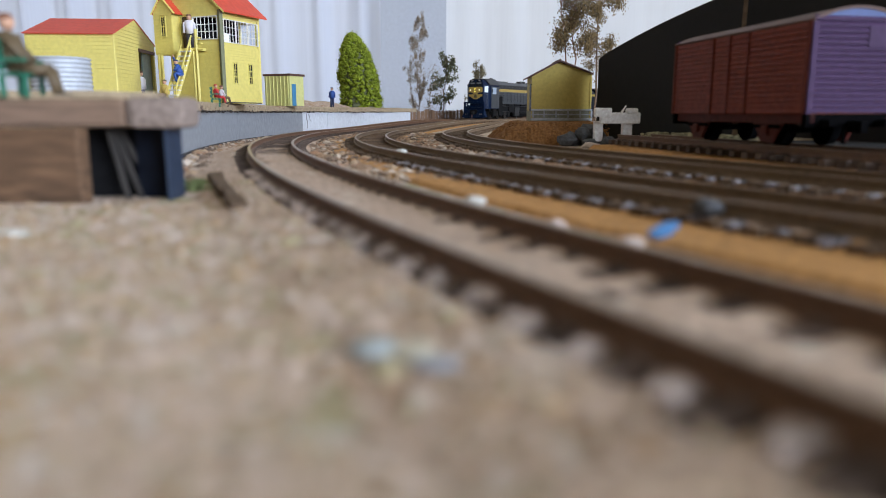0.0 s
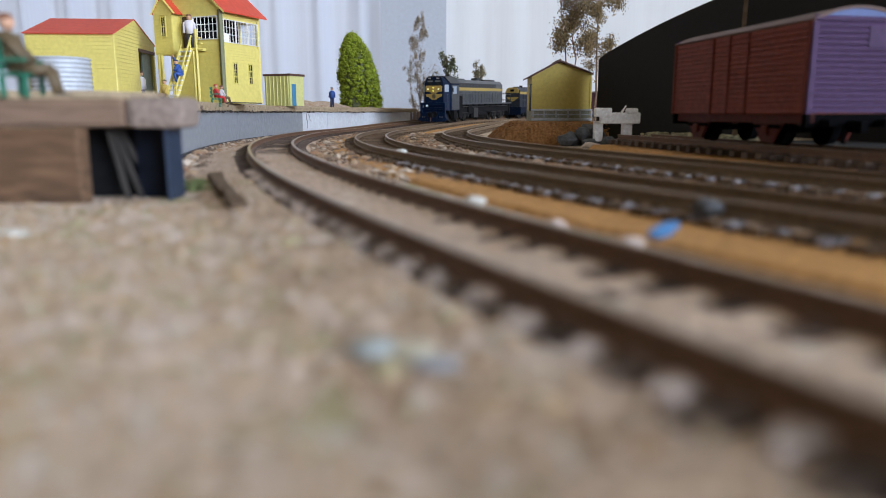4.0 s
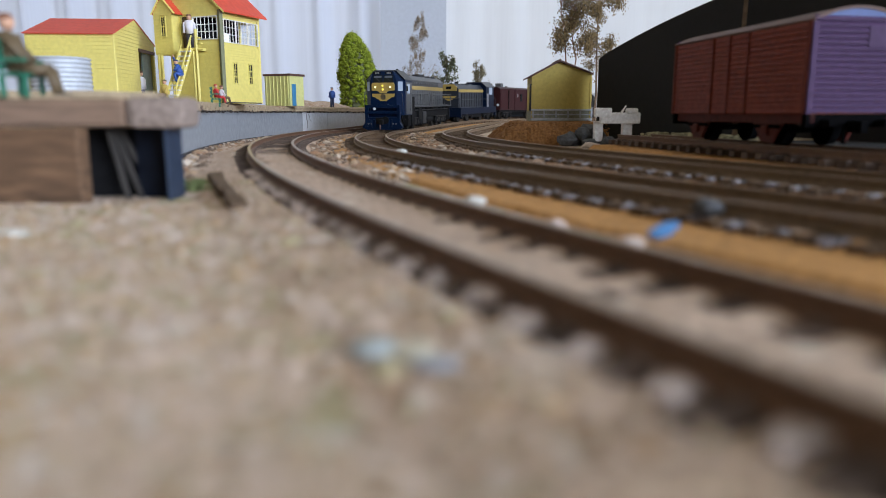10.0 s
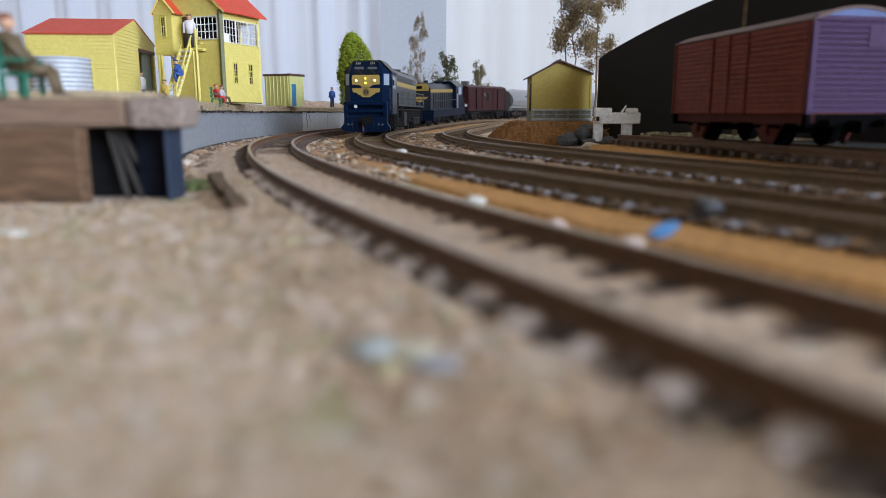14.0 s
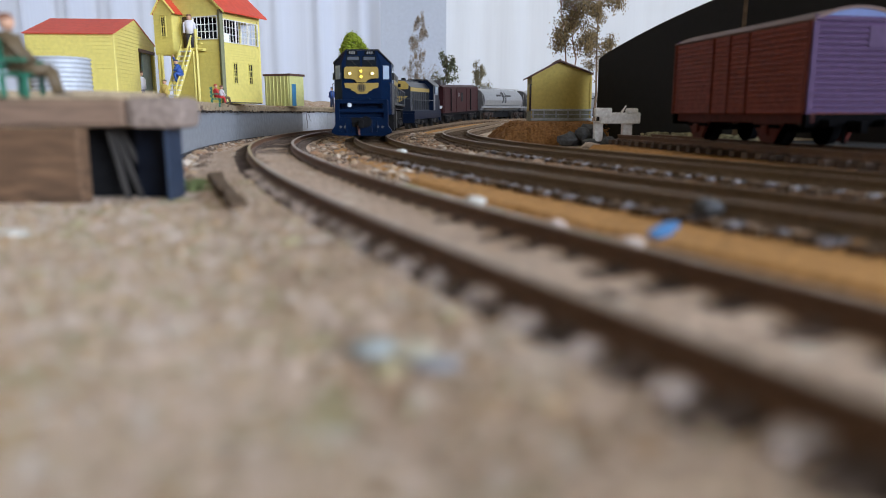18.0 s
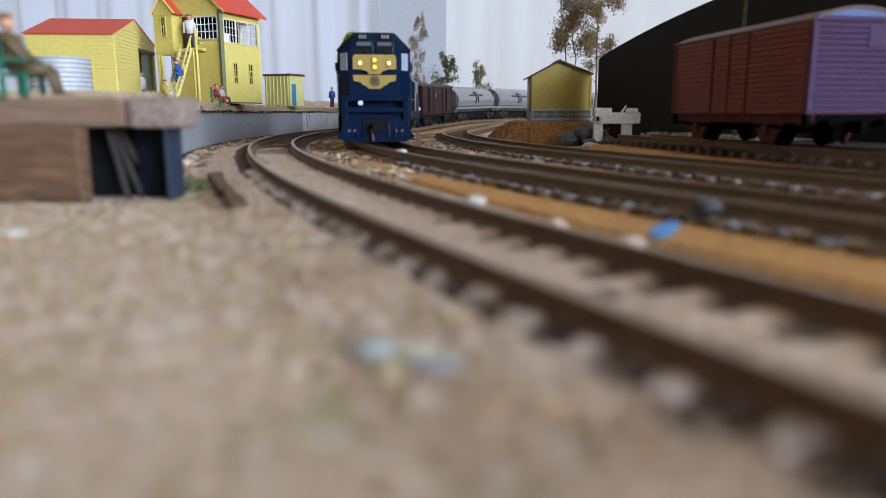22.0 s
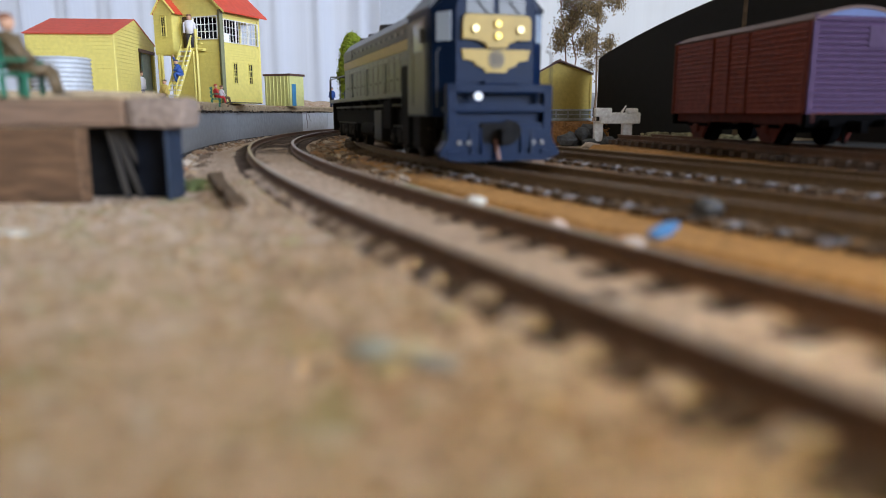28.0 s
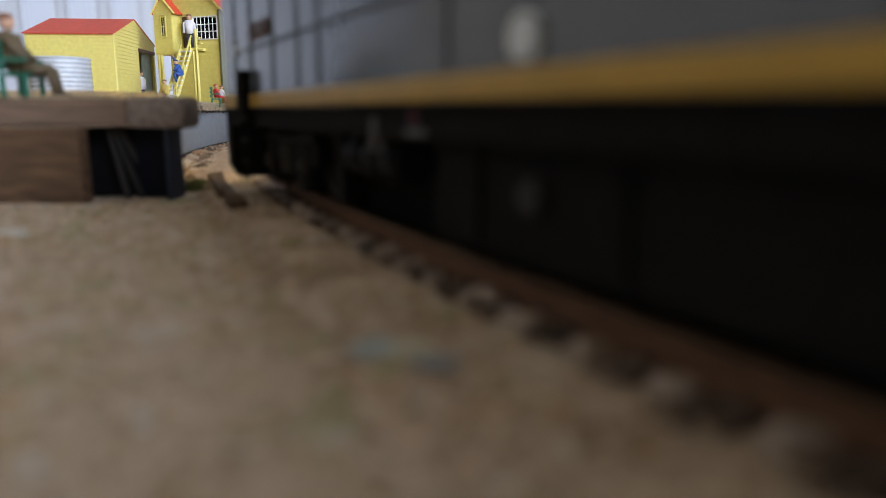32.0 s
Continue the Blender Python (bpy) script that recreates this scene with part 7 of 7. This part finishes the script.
figure("seated_figurine", (-121.2, 398, PTOP - 0.6), -60, small(seated(P_WHITE, P_OLIVE, hat=P_HAIR), 0.62), "painted figurine in pale clothes beside the one in red")
make_bench(-124.4, 396, PTOP - 2.4, -75, "small dark green bench before the signal box")
figure("standing_figurine", (-110.9, 722, PTOP), 160, standing(P_BLUE, P_NAVY, hat=P_NAVY), "painted standing figurine in dark blue uniform on the platform")
figure("standing_figurine", (-184.6, 443.5, PTOP), 250, standing(P_WHITE, P_NAVY), "painted standing figurine in the shed doorway")


# ---- what runs ----
louvre_van = make_louvre_wagon()
wx, wy = siding(103, 0)
louvre_van.matrix_basis = at_mm(wx, wy, RAIL + SLIFT + 0.05, math.degrees(math.atan2(-SDIR.x, SDIR.y)))
SHAPE[0] = Matrix.Diagonal((0.955, 0.90, 0.955, 1))
lead_loco = make_lead_loco()
SHAPE[0] = Matrix.Diagonal((1, 0.87, 1, 1))
second_loco = make_second_loco()
SHAPE[0] = Matrix.Diagonal((1, 0.765, 1, 1))
goods_van = make_brake_van()
SHAPE[0] = Matrix.Diagonal((1, 0.81, 1, 1))
hopper = make_hopper()
SHAPE[0] = Matrix()
hoppers = [hopper] + [copy_thing(hopper, Matrix()) for _ in range(4)]
for h in hoppers[1:]:
    turned = [o for o in h.children_recursive if o.name.startswith("wheel")]
    for o in turned:
        x, y = o.location.x / MM, o.location.y / MM
        WHEELS.append((o, h, x, y, 4.8, 1 if x > 0 else -1))
passing_loco = make_passing_loco()


def along(s, off, dist):
    """s moved back by dist mm of real length on that line."""
    left = dist
    while left > 0:
        step = min(4.0, left)
        r = (R1 if s < 0 else R2)
        s += step * r / (r - off)
        left -= step
    return s


def on_line(s_front, s_rear, off):
    """Pose of a vehicle that rests on the line at two points."""
    a, b = line(s_front, off), line(s_rear, off)
    mid = ((a[0] + b[0]) / 2, (a[1] + b[1]) / 2, (a[2] + b[2]) / 2)
    dx, dy, dz = a[0] - b[0], a[1] - b[1], a[2] - b[2]
    d = math.hypot(dx, dy)
    return pose(mid[0] * MM, mid[1] * MM, (mid[2] + RAIL + 0.08) * MM, math.degrees(math.atan2(dz, d)), 0, math.degrees(math.atan2(-dx, dy)))


LEAD = [624, 589, 558.5, 527, 493, 459, 425, 390.5, 358, 329, 299, 268.5, 243, 219.9, 196.2, 173.5, 151.4, 129.6, 107.9, 86, 64, 42, 20.3, -4, -29.7, -52.8, -75.2, -96.4, -117, -140, -163, -186, -209]


def lead_at(t):
    i = min(31, int(t))
    return LEAD[i] + (LEAD[i + 1] - LEAD[i]) * (t - i)


PASSING = [-262.6, -215.2, -171.4, -132.0]     # its nose at 29, 30, 31 and 32 s


def passing_at(t):
    """Where the passing engine's nose is; it stands far behind at first."""
    if t <= 29:
        return PASSING[0] + 42.6 * (max(t, 10.0) - 29)
    i = min(2, int(t) - 29)
    return PASSING[i] + (PASSING[i + 1] - PASSING[i]) * (t - 29 - i)


def roll(spots, gone, step):
    """Turn wheels by the way gone; spots are wheel, vehicle, x, y, radius, side."""
    for w, v, x, y, r, side in spots:
        rows = []
        for i in range(int(32 / step) + 1):
            a = -gone(i * step) / r
            rows.append((i * step, Matrix.Translation((x * MM, y * MM, r * MM)) @ Matrix.Rotation(a, 4, "X") @ Matrix.Rotation(0 if side > 0 else math.pi, 4, "Z")))
        walk(w, rows)


def motions():
    half = [0.5 * i for i in range(65)]
    train = [(lead_loco, 0, 97, 36), (second_loco, 191, 72, 41), (goods_van, 340, 57.5, 37)] + [(h, 467 + 127 * i, 62.5, 43) for i, h in enumerate(hoppers)]
    for v, start, nose, pivot in train:
        rows = []
        for t in half:
            mid = along(lead_at(t), 48, start + nose)
            rows.append((t, on_line(mid - pivot * 1.05, mid + pivot * 1.05, 56.7 if v is lead_loco else 57)))
        walk(v, rows)
    rows = []
    for t in half:
        mid = passing_at(t) - 125
        rows.append((t, on_line(mid + 82, mid - 82, 0)))
    walk(passing_loco, rows)
    roll([w for w in WHEELS if w[1] in (lead_loco, second_loco, goods_van, *hoppers)], lambda t: (LEAD[0] - lead_at(t)) * 0.94, 0.2)
    roll([w for w in WHEELS if w[1] == passing_loco], lambda t: passing_at(t) - passing_at(0), 0.125)


motions()
